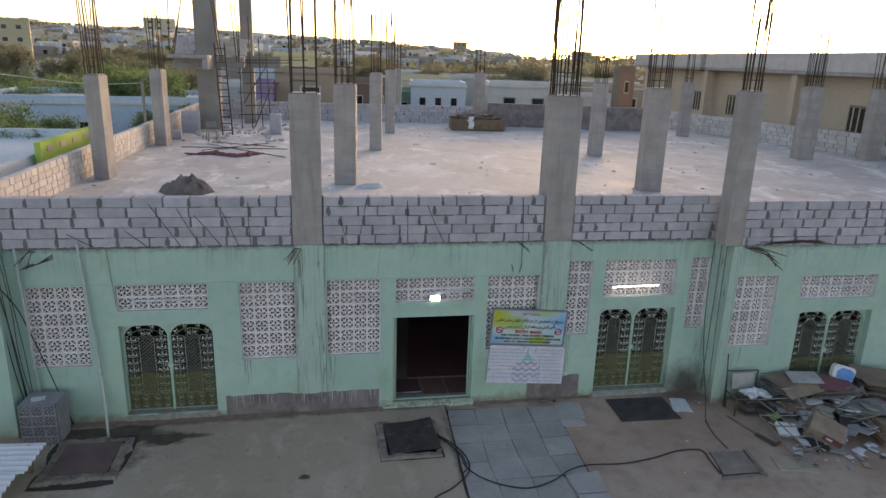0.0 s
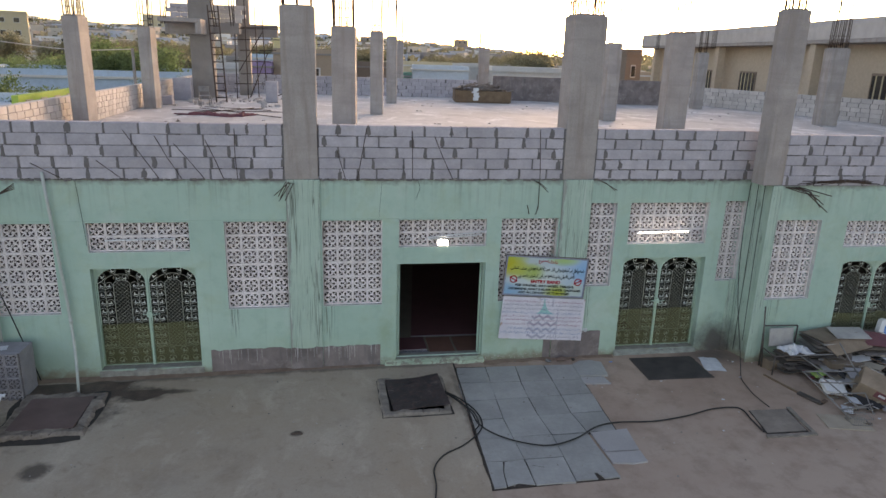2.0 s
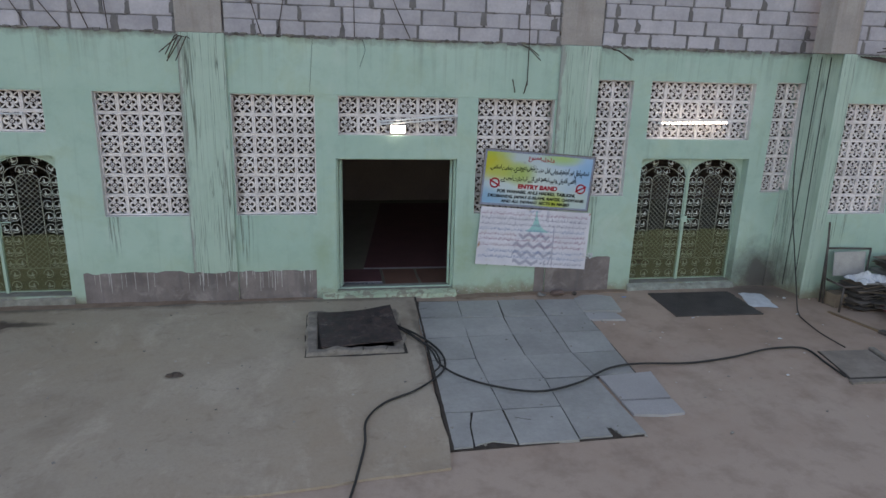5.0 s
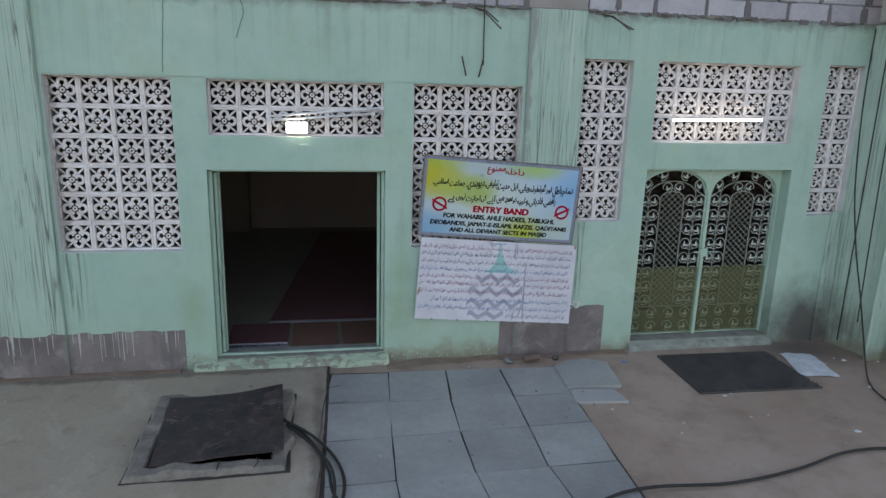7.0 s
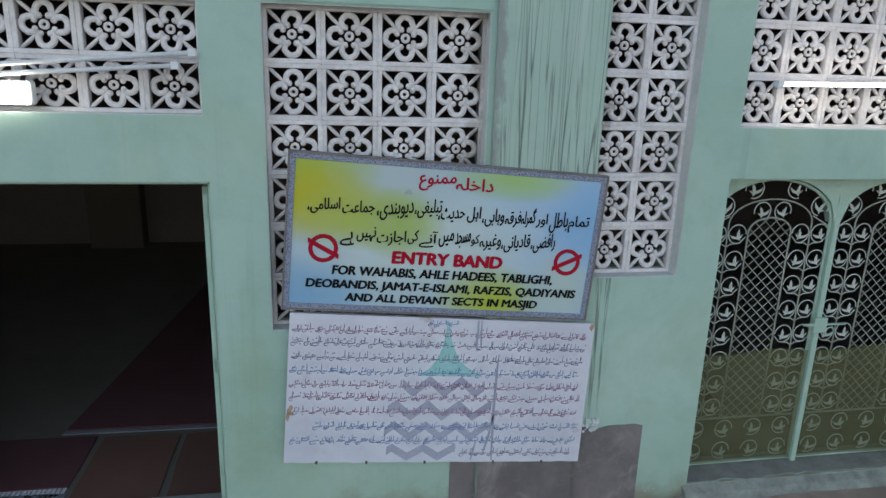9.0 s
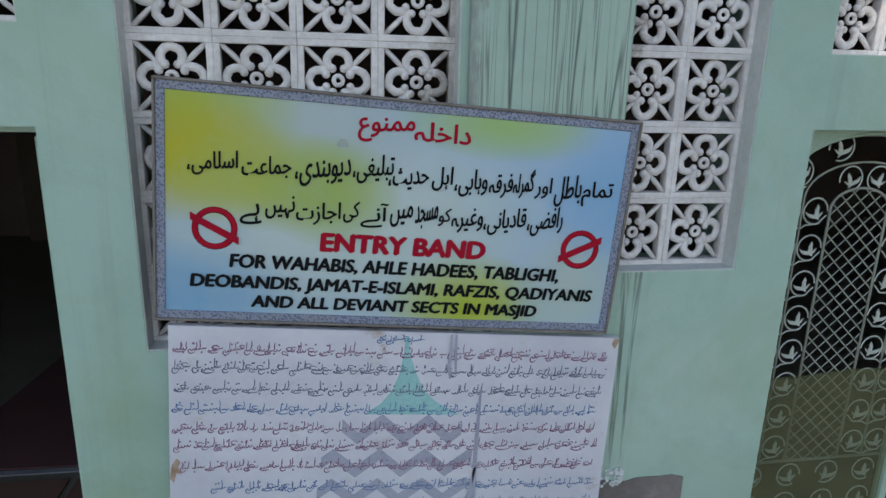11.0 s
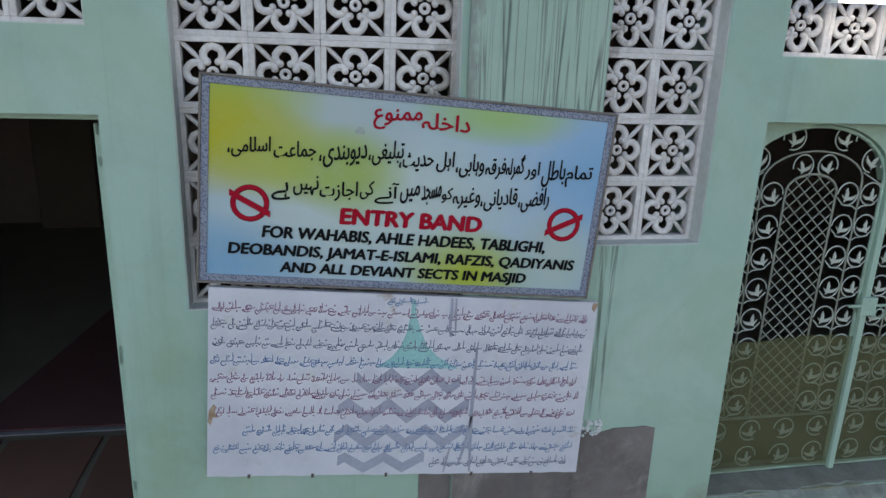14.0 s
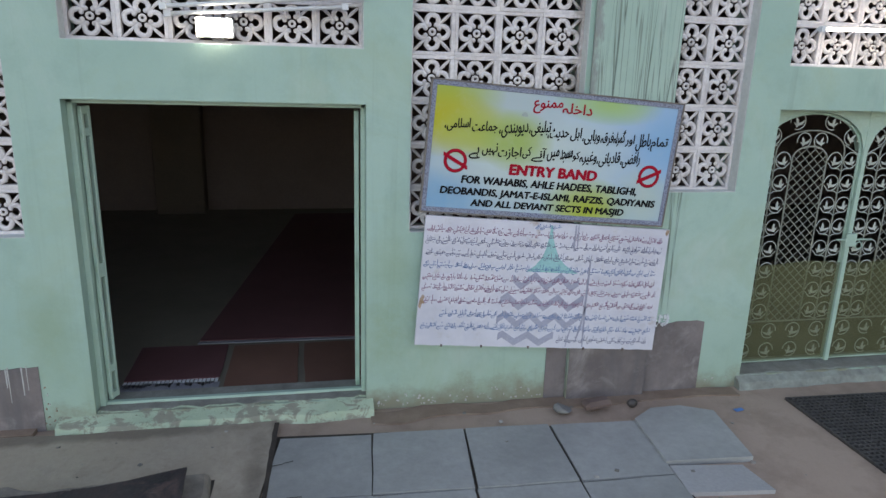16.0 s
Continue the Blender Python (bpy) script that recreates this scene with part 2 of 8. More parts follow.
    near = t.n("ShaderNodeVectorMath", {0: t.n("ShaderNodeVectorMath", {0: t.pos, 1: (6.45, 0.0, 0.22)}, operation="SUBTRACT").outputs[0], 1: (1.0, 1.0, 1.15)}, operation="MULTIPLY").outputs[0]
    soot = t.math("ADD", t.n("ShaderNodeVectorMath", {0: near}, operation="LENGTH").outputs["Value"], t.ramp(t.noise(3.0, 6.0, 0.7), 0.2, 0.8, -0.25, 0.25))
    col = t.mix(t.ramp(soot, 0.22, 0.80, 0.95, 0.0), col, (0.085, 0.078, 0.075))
    h = t.math("ADD", t.math("MULTIPLY", mid, 0.7), t.math("MULTIPLY", fine, 0.3))
    return t.done(col, t.ramp(mid, 0.3, 0.7, 0.5, 0.75), h, 0.006)


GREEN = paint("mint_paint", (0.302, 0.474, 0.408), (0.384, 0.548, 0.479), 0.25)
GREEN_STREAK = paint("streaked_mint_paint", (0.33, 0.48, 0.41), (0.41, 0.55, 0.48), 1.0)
GREEN_METAL = plain("mint_enamel", (0.36, 0.53, 0.44), (0.44, 0.60, 0.51), 6.0, 90.0, 0.4, 0.001)
BAR_GREY = plain("worn_grey_bars", (0.27, 0.285, 0.24), (0.37, 0.38, 0.33), 8.0, 90.0, 0.45, 0.001)
VINE = plain("pale_silver_enamel", (0.44, 0.48, 0.43), (0.58, 0.61, 0.56), 8.0, 90.0, 0.4, 0.001)


def limewash(name, c1, c2):
    """Limewashed cement tiles, each a little different, with brown grime where rain runs off the pilasters."""
    t = Tree(name)
    big, small = t.noise(7.0, 5.0, 0.65), t.noise(45.0, 3.0, 0.7)
    col = t.mix(t.ramp(big, 0.3, 0.7), c1, c2)
    col = t.mix(t.ramp(small, 0.35, 0.75, 0.0, 0.4), col, tuple(0.62 * x for x in c1))
    col = t.mix(t.ramp(t.noise(1.6, 5.0, 0.7), 0.50, 0.70, 0.0, 0.4), col, (0.50, 0.44, 0.42))
    rag = t.ramp(t.noise(5.0, 5.0, 0.75), 0.25, 0.75, -0.14, 0.14)
    for e in (-2.97, -2.33, 2.50, 3.21):
        off = t.math("ADD", t.math("ABSOLUTE", t.math("SUBTRACT", t.sep()["X"], e)), rag)
        col = t.mix(t.ramp(off, 0.02, 0.10, 0.65, 0.0), col, (0.25, 0.21, 0.18))
    col = t.n("ShaderNodeHueSaturation", {"Color": col, "Value": t.ramp(t.n("ShaderNodeObjectInfo").outputs["Random"], 0, 1, 0.93, 1.07)}).outputs[0]
    return t.done(col, 0.75, t.math("ADD", big, small), 0.005)


JALI = limewash("lime_washed_cement", (0.67, 0.615, 0.61), (0.86, 0.815, 0.81))
JALI_GREY = plain("grey_cement_blocks", (0.21, 0.205, 0.225), (0.30, 0.295, 0.32), 5.0, 60.0, 0.8, 0.002, own=0.08)
BLOCK = plain("aerated_block", (0.365, 0.355, 0.395), (0.50, 0.485, 0.525), 3.5, 22.0, 0.9, 0.004, own=0.12)
BLOCK_PALE = plain("dusty_aerated_block", (0.49, 0.455, 0.44), (0.63, 0.595, 0.57), 2.0, 70.0, 0.9, 0.003, own=0.14)
MORTAR_SPILL = plain("dirty_mortar_lumps", (0.12, 0.108, 0.10), (0.25, 0.23, 0.215), 6.0, 40.0, 0.95, 0.006, island=0.35)
MORTAR = plain("dark_mortar", (0.13, 0.125, 0.13), (0.2, 0.19, 0.19), 4.0, 60.0, 0.95, 0.008)


def cast(name, c1, c2, stain):
    """Cast concrete: pour lines, cloudy tone, rusty run-down stains."""
    t = Tree(name)
    big, fine = t.noise(1.6, 5.0, 0.6), t.noise(35.0, 4.0, 0.7)
    run = t.noise(1.0, 5.0, 0.65, t.scaled((5.0, 5.0, 0.5)), 0.4)
    pour = t.noise(1.0, 4.0, 0.6, t.scaled((0.4, 0.4, 3.2)))
    col = t.mix(t.ramp(big, 0.3, 0.7), c1, c2)
    col = t.mix(t.ramp(pour, 0.5, 0.62, 0.0, 0.35), col, tuple(0.8 * x for x in c1))
    col = t.mix(t.ramp(run, 0.5, 0.68, 0.0, 0.6), col, stain)
    col = t.mix(t.ramp(fine, 0.45, 0.8, 0.0, 0.35), col, tuple(0.55 * x for x in c1))
    return t.done(col, 0.86, t.math("ADD", big, fine), 0.006)


CONCRETE = cast("cast_concrete", (0.29, 0.265, 0.255), (0.40, 0.37, 0.355), (0.24, 0.195, 0.17))
CONCRETE_DARK = plain("weathered_concrete", (0.23, 0.205, 0.19), (0.34, 0.31, 0.285), 1.0, 30.0, 0.9, 0.006)


def bare_cement():
    """Bare rendering: cloudy greys, damp runs and a rubbed pale wash."""
    t = Tree("cement_patch")
    big, fine = t.noise(1.7, 6.0, 0.65), t.noise(34.0, 4.0, 0.7)
    run = t.noise(1.0, 5.0, 0.6, t.scaled((7.0, 7.0, 0.7)), 0.5)
    col = t.mix(t.ramp(big, 0.36, 0.64), (0.142, 0.117, 0.115), (0.24, 0.203, 0.198))
    col = t.mix(t.ramp(run, 0.52, 0.68, 0.0, 0.65), col, (0.125, 0.115, 0.118))
    col = t.mix(t.ramp(t.noise(3.2, 6.0, 0.7, dist=0.5), 0.54, 0.68, 0.0, 0.5), col, (0.36, 0.33, 0.315))
    col = t.mix(t.ramp(fine, 0.45, 0.8, 0.0, 0.3), col, (0.12, 0.105, 0.10))
    return t.done(col, 0.86, t.math("ADD", big, fine), 0.004)


CEMENT = bare_cement()
DIRT = plain("dark_packed_dirt", (0.23, 0.15, 0.11), (0.36, 0.255, 0.19), 5.0, 40.0, 0.95, 0.01)
RIM = plain("rough_dirty_cement", (0.13, 0.105, 0.09), (0.34, 0.29, 0.245), 6.0, 22.0, 0.9, 0.012)
RIM_PALE = plain("pale_cement_rim", (0.165, 0.142, 0.122), (0.335, 0.295, 0.255), 6.0, 22.0, 0.9, 0.01)
COVER = plain("earthy_cement_cover", (0.215, 0.178, 0.15), (0.33, 0.28, 0.24), 3.0, 26.0, 0.9, 0.008)
CREVICE = plain("black_joints_and_hole_shade", (0.035, 0.03, 0.027), (0.07, 0.06, 0.052), 6.0, 40.0, 0.95, 0.006)
CRACKDIRT = plain("dark_brown_joint_dirt", (0.035, 0.027, 0.022), (0.08, 0.06, 0.05), 8.0, 40.0, 0.95, 0.008)
SILL_CHIP = plain("chipped_grey_threshold", (0.19, 0.19, 0.175), (0.35, 0.395, 0.345), 8.0, 26.0, 0.85, 0.008)
SILL = plain("worn_threshold_cement", (0.20, 0.19, 0.165), (0.34, 0.335, 0.295), 7.0, 40.0, 0.85, 0.006)


def peeling():
    """Old mint limewash flaking off cement, pitted."""
    t = Tree("peeling_mint_limewash")
    mid, chips, pits = t.noise(3.0, 4.0, 0.6), t.noise(7.0, 7.0, 0.72, dist=0.6), t.noise(26.0, 4.0, 0.65)
    col = t.mix(t.ramp(mid, 0.35, 0.65), (0.33, 0.43, 0.31), (0.44, 0.53, 0.39))
    col = t.mix(t.ramp(chips, 0.50, 0.56, 0, 0.85), col, (0.25, 0.225, 0.18))
    col = t.mix(t.ramp(pits, 0.63, 0.69, 0, 0.7), col, (0.13, 0.12, 0.095))
    return t.done(col, 0.85, t.math("SUBTRACT", t.math("MULTIPLY", pits, -0.6), chips), 0.012)


PEEL = peeling()
LIME = plain("limewashed_reveal", (0.50, 0.54, 0.52), (0.66, 0.68, 0.67), 4.0, 40.0, 0.8, 0.004)
WHITE_DRIP = plain("white_lime_drip", (0.42, 0.41, 0.40), (0.6, 0.59, 0.58), 9.0, 60.0, 0.8, 0.001)
STEEL = plain("rusted_rebar", (0.045, 0.03, 0.025), (0.09, 0.055, 0.04), 6.0, 120.0, 0.8, 0.001)
IRON = plain("blackened_iron_plate", (0.03, 0.026, 0.026), (0.12, 0.10, 0.09), 4.0, 16.0, 0.55, 0.003)


def rusted():
    """Old black iron sheet: scaly rust, bare worn spots and pale dried scuffs."""
    t = Tree("rusted_black_plate")
    big, mid, fine = t.noise(2.2, 6.0, 0.7, dist=0.8), t.noise(8.0, 6.0, 0.75, dist=0.6), t.noise(60.0, 3.0, 0.7)
    col = t.mix(t.ramp(big, 0.38, 0.62), (0.020, 0.017, 0.021), (0.050, 0.036, 0.037))
    col = t.mix(t.ramp(mid, 0.50, 0.64, 0.0, 0.8), col, (0.105, 0.066, 0.060))
    col = t.mix(t.ramp(t.noise(3.4, 6.0, 0.72, dist=0.5), 0.56, 0.66, 0.0, 0.7), col, (0.135, 0.105, 0.098))
    col = t.mix(t.ramp(t.noise(5.0, 4.0, 0.65, t.scaled((1.0, 3.5, 1.0)), 1.2), 0.64, 0.69, 0.0, 0.75), col, (0.26, 0.235, 0.215))
    col = t.mix(t.ramp(fine, 0.4, 0.8, 0.0, 0.4), col, (0.015, 0.012, 0.012))
    return t.done(col, t.ramp(mid, 0.35, 0.65, 0.5, 0.85), t.math("ADD", mid, t.math("MULTIPLY", fine, 0.4)), 0.006)


PLATE = rusted()
RED_IRON = plain("red_oxide_plate", (0.115, 0.070, 0.066), (0.185, 0.12, 0.113), 2.5, 40.0, 0.6, 0.003)
WETDIRT = plain("dark_wet_dirt", (0.06, 0.043, 0.034), (0.15, 0.105, 0.082), 3.5, 30.0, 0.7, 0.01)
MAT = plain("dusty_rubber_mat", (0.050, 0.046, 0.045), (0.11, 0.10, 0.094), 3.0, 60.0, 0.7, 0.002)
RUBBER = plain("black_rubber", (0.014, 0.014, 0.015), (0.032, 0.031, 0.032), 4.0, 60.0, 0.7, 0.002)
RUST_PALE = plain("rust_stained_paper", (0.36, 0.22, 0.14), (0.55, 0.42, 0.33), 30.0, 90.0, 0.8, 0.001)
STONE_PALE = plain("pale_flagstone", (0.36, 0.35, 0.35), (0.45, 0.44, 0.44), 1.3, 45.0, 0.6, 0.003)
STONE = plain("grey_flagstone", (0.285, 0.288, 0.28), (0.41, 0.413, 0.40), 1.6, 18.0, 0.55, 0.003, own=0.10)
WOOD = plain("weathered_wood", (0.16, 0.10, 0.06), (0.28, 0.19, 0.12), 4.0, 50.0, 0.8, 0.003, own=0.15)
PVC = plain("grey_pvc_pipe", (0.40, 0.45, 0.43), (0.52, 0.57, 0.54), 5.0, 60.0, 0.45, 0.001)
CARD = plain("brown_cardboard", (0.17, 0.125, 0.09), (0.28, 0.215, 0.16), 3.0, 60.0, 0.85, 0.002, own=0.25)
GREYCARD = plain("grey_board", (0.25, 0.245, 0.24), (0.42, 0.41, 0.39), 3.0, 60.0, 0.85, 0.002, own=0.35)
SCRAP_MAROON = plain("maroon_card", (0.15, 0.05, 0.06), (0.24, 0.09, 0.10), 5.0, 50.0, 0.7, 0.002)
RACK = plain("rusty_grey_steel", (0.16, 0.157, 0.155), (0.29, 0.28, 0.275), 6.0, 60.0, 0.6, 0.002)
TANBOARD = plain("tan_board", (0.36, 0.30, 0.235), (0.48, 0.41, 0.33), 3.0, 60.0, 0.85, 0.002)
DARKCARD = plain("old_dark_cardboard", (0.13, 0.11, 0.10), (0.27, 0.235, 0.21), 3.0, 60.0, 0.9, 0.003, own=0.4)
PAPER = plain("crumpled_white_paper", (0.55, 0.58, 0.62), (0.7, 0.72, 0.75), 6.0, 40.0, 0.7, 0.004)
BLUE = plain("blue_plastic", (0.05, 0.20, 0.55), (0.10, 0.32, 0.65), 5.0, 50.0, 0.4, 0.001)
LEAFGREEN = plain("green_plastic_bag", (0.13, 0.27, 0.05), (0.24, 0.38, 0.11), 9.0, 50.0, 0.5, 0.004)
SACKING = plain("dusty_sacking", (0.14, 0.115, 0.10), (0.27, 0.235, 0.21), 5.0, 60.0, 0.95, 0.01)
REDCLOTH = plain("dark_red_cloth", (0.13, 0.035, 0.045), (0.24, 0.085, 0.095), 5.0, 80.0, 0.95, 0.006)
DARKCLOTH = plain("dirty_dark_rags", (0.10, 0.085, 0.08), (0.20, 0.175, 0.165), 5.0, 60.0, 0.95, 0.01)
BRICK = plain("red_brick", (0.135, 0.088, 0.075), (0.205, 0.14, 0.12), 6.0, 70.0, 0.85, 0.004)
WHITE = plain("white_paint", (0.66, 0.68, 0.70), (0.78, 0.80, 0.81), 2.0, 40.0, 0.6, 0.002)
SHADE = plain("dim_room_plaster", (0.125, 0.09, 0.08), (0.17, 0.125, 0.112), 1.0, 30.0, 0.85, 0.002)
# ceiling plaster: the shade overhead in the hall is put into this colour
CEILING_SHADE = plain("shaded_soffit", (0.07, 0.066, 0.06), (0.11, 0.10, 0.095), 1.0, 30.0, 0.9, 0.002)
CARPET_GREEN = plain("dark_green_carpet", (0.168, 0.143, 0.107), (0.22, 0.19, 0.147), 2.0, 120.0, 0.95, 0.003)
CARPET_RED = plain("maroon_prayer_carpet", (0.115, 0.040, 0.042), (0.155, 0.058, 0.060), 2.0, 120.0, 0.95, 0.003)
CARPET_RUST = plain("rust_red_rug", (0.16, 0.070, 0.048), (0.215, 0.098, 0.068), 2.0, 120.0, 0.95, 0.003, own=0.2)
BARK = plain("bark", (0.07, 0.05, 0.035), (0.12, 0.09, 0.06), 3.0, 20.0, 0.9, 0.01)
LEAVES = plain("foliage", (0.165, 0.23, 0.095), (0.285, 0.36, 0.165), 0.35, 2.5, 0.75, 0.0, island=0.35)
LEAVES_DRY = plain("dusty_foliage", (0.21, 0.205, 0.13), (0.32, 0.30, 0.20), 0.3, 2.5, 0.8, 0.0, island=0.3)
for leafy in (LEAVES, LEAVES_DRY):
    nt = leafy.node_tree
    bs, outp = nt.nodes["Principled BSDF"], nt.nodes["Material Output"]
    tr, mx = nt.nodes.new("ShaderNodeBsdfTranslucent"), nt.nodes.new("ShaderNodeMixShader")
    nt.links.new(bs.inputs["Base Color"].links[0].from_socket, tr.inputs["Color"])
    mx.inputs[0].default_value = 0.5
    nt.links.new(bs.outputs[0], mx.inputs[1])
    nt.links.new(tr.outputs[0], mx.inputs[2])
    nt.links.new(mx.outputs[0], outp.inputs["Surface"])
GLASS = plain("dark_window_glass", (0.02, 0.022, 0.025), (0.035, 0.035, 0.04), 1.0, 10.0, 0.15, 0.0)


def earth():
    t = Tree("packed_earth")
    s = t.sep()
    big = t.noise(0.35, 6.0, 0.65)
    mid = t.noise(2.2, 6.0, 0.7)
    fine = t.noise(38.0, 4.0, 0.75)
    col = t.mix(t.ramp(big, 0.35, 0.65), (0.345, 0.236, 0.182), (0.44, 0.322, 0.255))
    grey = t.math("ADD", t.math("MULTIPLY", s["Y"], -1.0), t.ramp(big, 0.2, 0.8, -2.5, 2.5))
    col = t.mix(t.ramp(grey, 2.6, 4.6, 0.0, 0.65), col, (0.445, 0.352, 0.288))
    col = t.mix(t.ramp(mid, 0.48, 0.72, 0.0, 0.55), col, (0.195, 0.132, 0.10))
    col = t.mix(t.ramp(fine, 0.5, 0.8, 0.0, 0.4), col, (0.33, 0.25, 0.21))
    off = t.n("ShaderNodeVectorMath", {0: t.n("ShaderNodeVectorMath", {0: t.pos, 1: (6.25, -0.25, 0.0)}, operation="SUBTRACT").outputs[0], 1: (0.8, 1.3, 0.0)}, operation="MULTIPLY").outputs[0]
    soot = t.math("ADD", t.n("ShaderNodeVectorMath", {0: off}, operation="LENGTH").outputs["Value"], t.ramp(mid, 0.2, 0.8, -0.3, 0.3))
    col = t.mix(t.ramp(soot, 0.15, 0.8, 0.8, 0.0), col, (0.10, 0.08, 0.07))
    far = t.ramp(s["Y"], 30.0, 60.0)
    col = t.mix(far, col, t.mix(t.ramp(t.noise(0.05, 5.0), 0.4, 0.6), (0.08, 0.08, 0.04), (0.2, 0.17, 0.13)))
    return t.done(col, 0.9, t.math("ADD", mid, t.math("MULTIPLY", fine, 0.5)), 0.012)


def screed(name, a, b, stain, light, damp=(), patch_size=1.0, smooth=0.0):
    """Rough cement floor with clouded patches, pale laitance and dark stains."""
    t = Tree(name)
    big = t.noise(0.33, 7.0, 0.68, dist=0.3)
    mid = t.noise(1.5 / patch_size, 7.0, 0.72, t.scaled((1.0, 0.6, 1.0)), 0.5)
    fine = t.noise(26.0, 5.0, 0.78)
    col = t.mix(t.ramp(big, 0.35, 0.65), a, b)
    col = t.mix(t.ramp(mid, 0.52, 0.66, 0.0, 0.8), col, light)
    col = t.mix(t.ramp(t.noise(0.7, 7.0, 0.7, dist=0.3), 0.54, 0.72, 0.0, 0.55), col, stain)
    col = t.mix(t.ramp(t.noise(4.5, 6.0, 0.7, dist=0.6), 0.58, 0.72, 0.0, 0.5), col, stain)
    col = t.mix(t.ramp(fine, 0.45, 0.8, 0.0, 0.35), col, stain)
    ragged = t.ramp(t.noise(2.4, 6.0, 0.7), 0.2, 0.8, -0.55, 0.55)
    for cx, cy, rx, ry, k in damp:
        q = t.n("ShaderNodeVectorMath", {0: t.n("ShaderNodeVectorMath", {0: t.pos, 1: (cx, cy, 0.02)}, operation="SUBTRACT").outputs[0], 1: (1 / rx, 1 / ry, 0.0)}, operation="MULTIPLY").outputs[0]
        far_ = t.math("ADD", t.n("ShaderNodeVectorMath", {0: q}, operation="LENGTH").outputs["Value"], ragged)
        col = t.mix(t.ramp(far_, 0.45, 1.05, k, 0.0), col, (0.065, 0.048, 0.038))
    return t.done(col, t.ramp(mid, 0.3, 0.7, 0.5 - smooth, 0.85 - smooth), t.math("ADD", mid, t.math("MULTIPLY", fine, 0.5)), 0.012)


EARTH = earth()
APRON = screed("cement_yard", (0.375, 0.293, 0.218), (0.415, 0.357, 0.29), (0.225, 0.167, 0.125), (0.49, 0.415, 0.335), ((-5.72, -0.86, 0.62, 0.30, 1.0), (-5.2, -0.80, 0.6, 0.10, 0.8), (-6.3, -0.62, 0.8, 0.34, 0.85), (-6.95, -1.45, 1.05, 1.0, 0.85), (-6.65, -3.2, 0.26, 0.29, 0.85), (-0.6, -1.5, 0.95, 0.9, 0.3), (-2.79, -2.56, 0.13, 0.1, 0.8), (-1.6, -0.16, 2.6, 0.10, 0.5), (-5.5, -0.2, 3.2, 0.16, 0.6), (0.27, -2.4, 0.09, 2.6, 0.5)))
ROOF = screed("roof_screed", (0.42, 0.41, 0.405), (0.60, 0.585, 0.58), (0.20, 0.195, 0.19), (0.88, 0.87, 0.86), (), 1.8, -0.12)


def wet():
    t = Tree("muddy_puddle")
    big = t.noise(1.5, 5.0)
    return t.done(t.mix(t.ramp(big, 0.4, 0.6), (0.175, 0.112, 0.062), (0.25, 0.17, 0.10)), t.ramp(big, 0.35, 0.65, 0.12, 0.4), big, 0.003)


def net():
    """Thin olive shade net, see-through."""
    t = Tree("olive_shade_net")
    col = t.mix(t.ramp(t.noise(7.0), 0.35, 0.65), (0.130, 0.133, 0.058), (0.185, 0.188, 0.088))
    t.done(col, 0.9)
    t.b.inputs["Alpha"].default_value = 0.5
    return t.mat


def glow(name, colour, strength):
    t = Tree(name)
    t.b.inputs["Emission Color"].default_value = (*colour, 1)
    t.b.inputs["Emission Strength"].default_value = strength
    return t.done((0.9, 0.9, 0.9), 0.4)


PUDDLE, NET = wet(), net()
LED = glow("lit_led", (0.93, 1.0, 0.97), 14.0)
TUBE = glow("lit_tube", (0.95, 1.0, 0.98), 3.3)


# ---- the ground ----
ELEV = ((-60, 1.2), (-23, 1.5), (-16, 1.2), (-12, 1.5), (-8, 1.35), (-1, 1.05), (3, 0.95), (10, 0.65), (15, 0.4), (19, 0.4), (25, 0.55), (60, 0.6))


def ridge(az):
    for (a, ea), (b, eb) in zip(ELEV, ELEV[1:]):
        if a <= az <= b:
            return ea + (eb - ea) * (az - a) / (b - a)
    return 0.5


def land(x, y):
    """The height of the ground: level at the yard, low hills in the distance."""
    dx, dy = x + 2.2, y + 14.0
    r = math.hypot(dx, dy)
    if r < 60 or dy < 0:
        return 0.0
    az = math.degrees(math.atan2(dx, dy))
    up = min(1.0, max(0.0, (r - 130) / 370))
    up = up * up * (3 - 2 * up)
    wob = noise.noise(Vector((x * 0.012, y * 0.012, 0.3))) * 3.0 * up
    return up * (500 * math.tan(radians(ridge(az))) + 4.5) * (1 if r < 520 else 1.0) + wob


def ground():
    f = Form()
    rs = [0, 6, 12, 20, 30, 45, 60, 80, 110, 140, 170, 200, 240, 280, 320, 360, 400, 440, 480, 520, 600, 800, 1500, 4000]
    az = list(range(-180, -64, 10)) + list(range(-64, 66, 2)) + list(range(70, 180, 10))
    for r in rs:
        for a in az:
            x, y = -2.2 + r * math.sin(radians(a)), -14.0 + r * math.cos(radians(a))
            f.v.append((x, y, land(x, y)))
    k = len(az)
    for i in range(len(rs) - 1):
        for j in range(k):
            q = (i * k + j, i * k + (j + 1) % k, (i + 1) * k + (j + 1) % k, (i + 1) * k + j)
            f.f.append(q)
            f.m.append(0)
            f.s.append(True)
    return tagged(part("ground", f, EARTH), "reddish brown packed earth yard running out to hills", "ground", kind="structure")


ground()


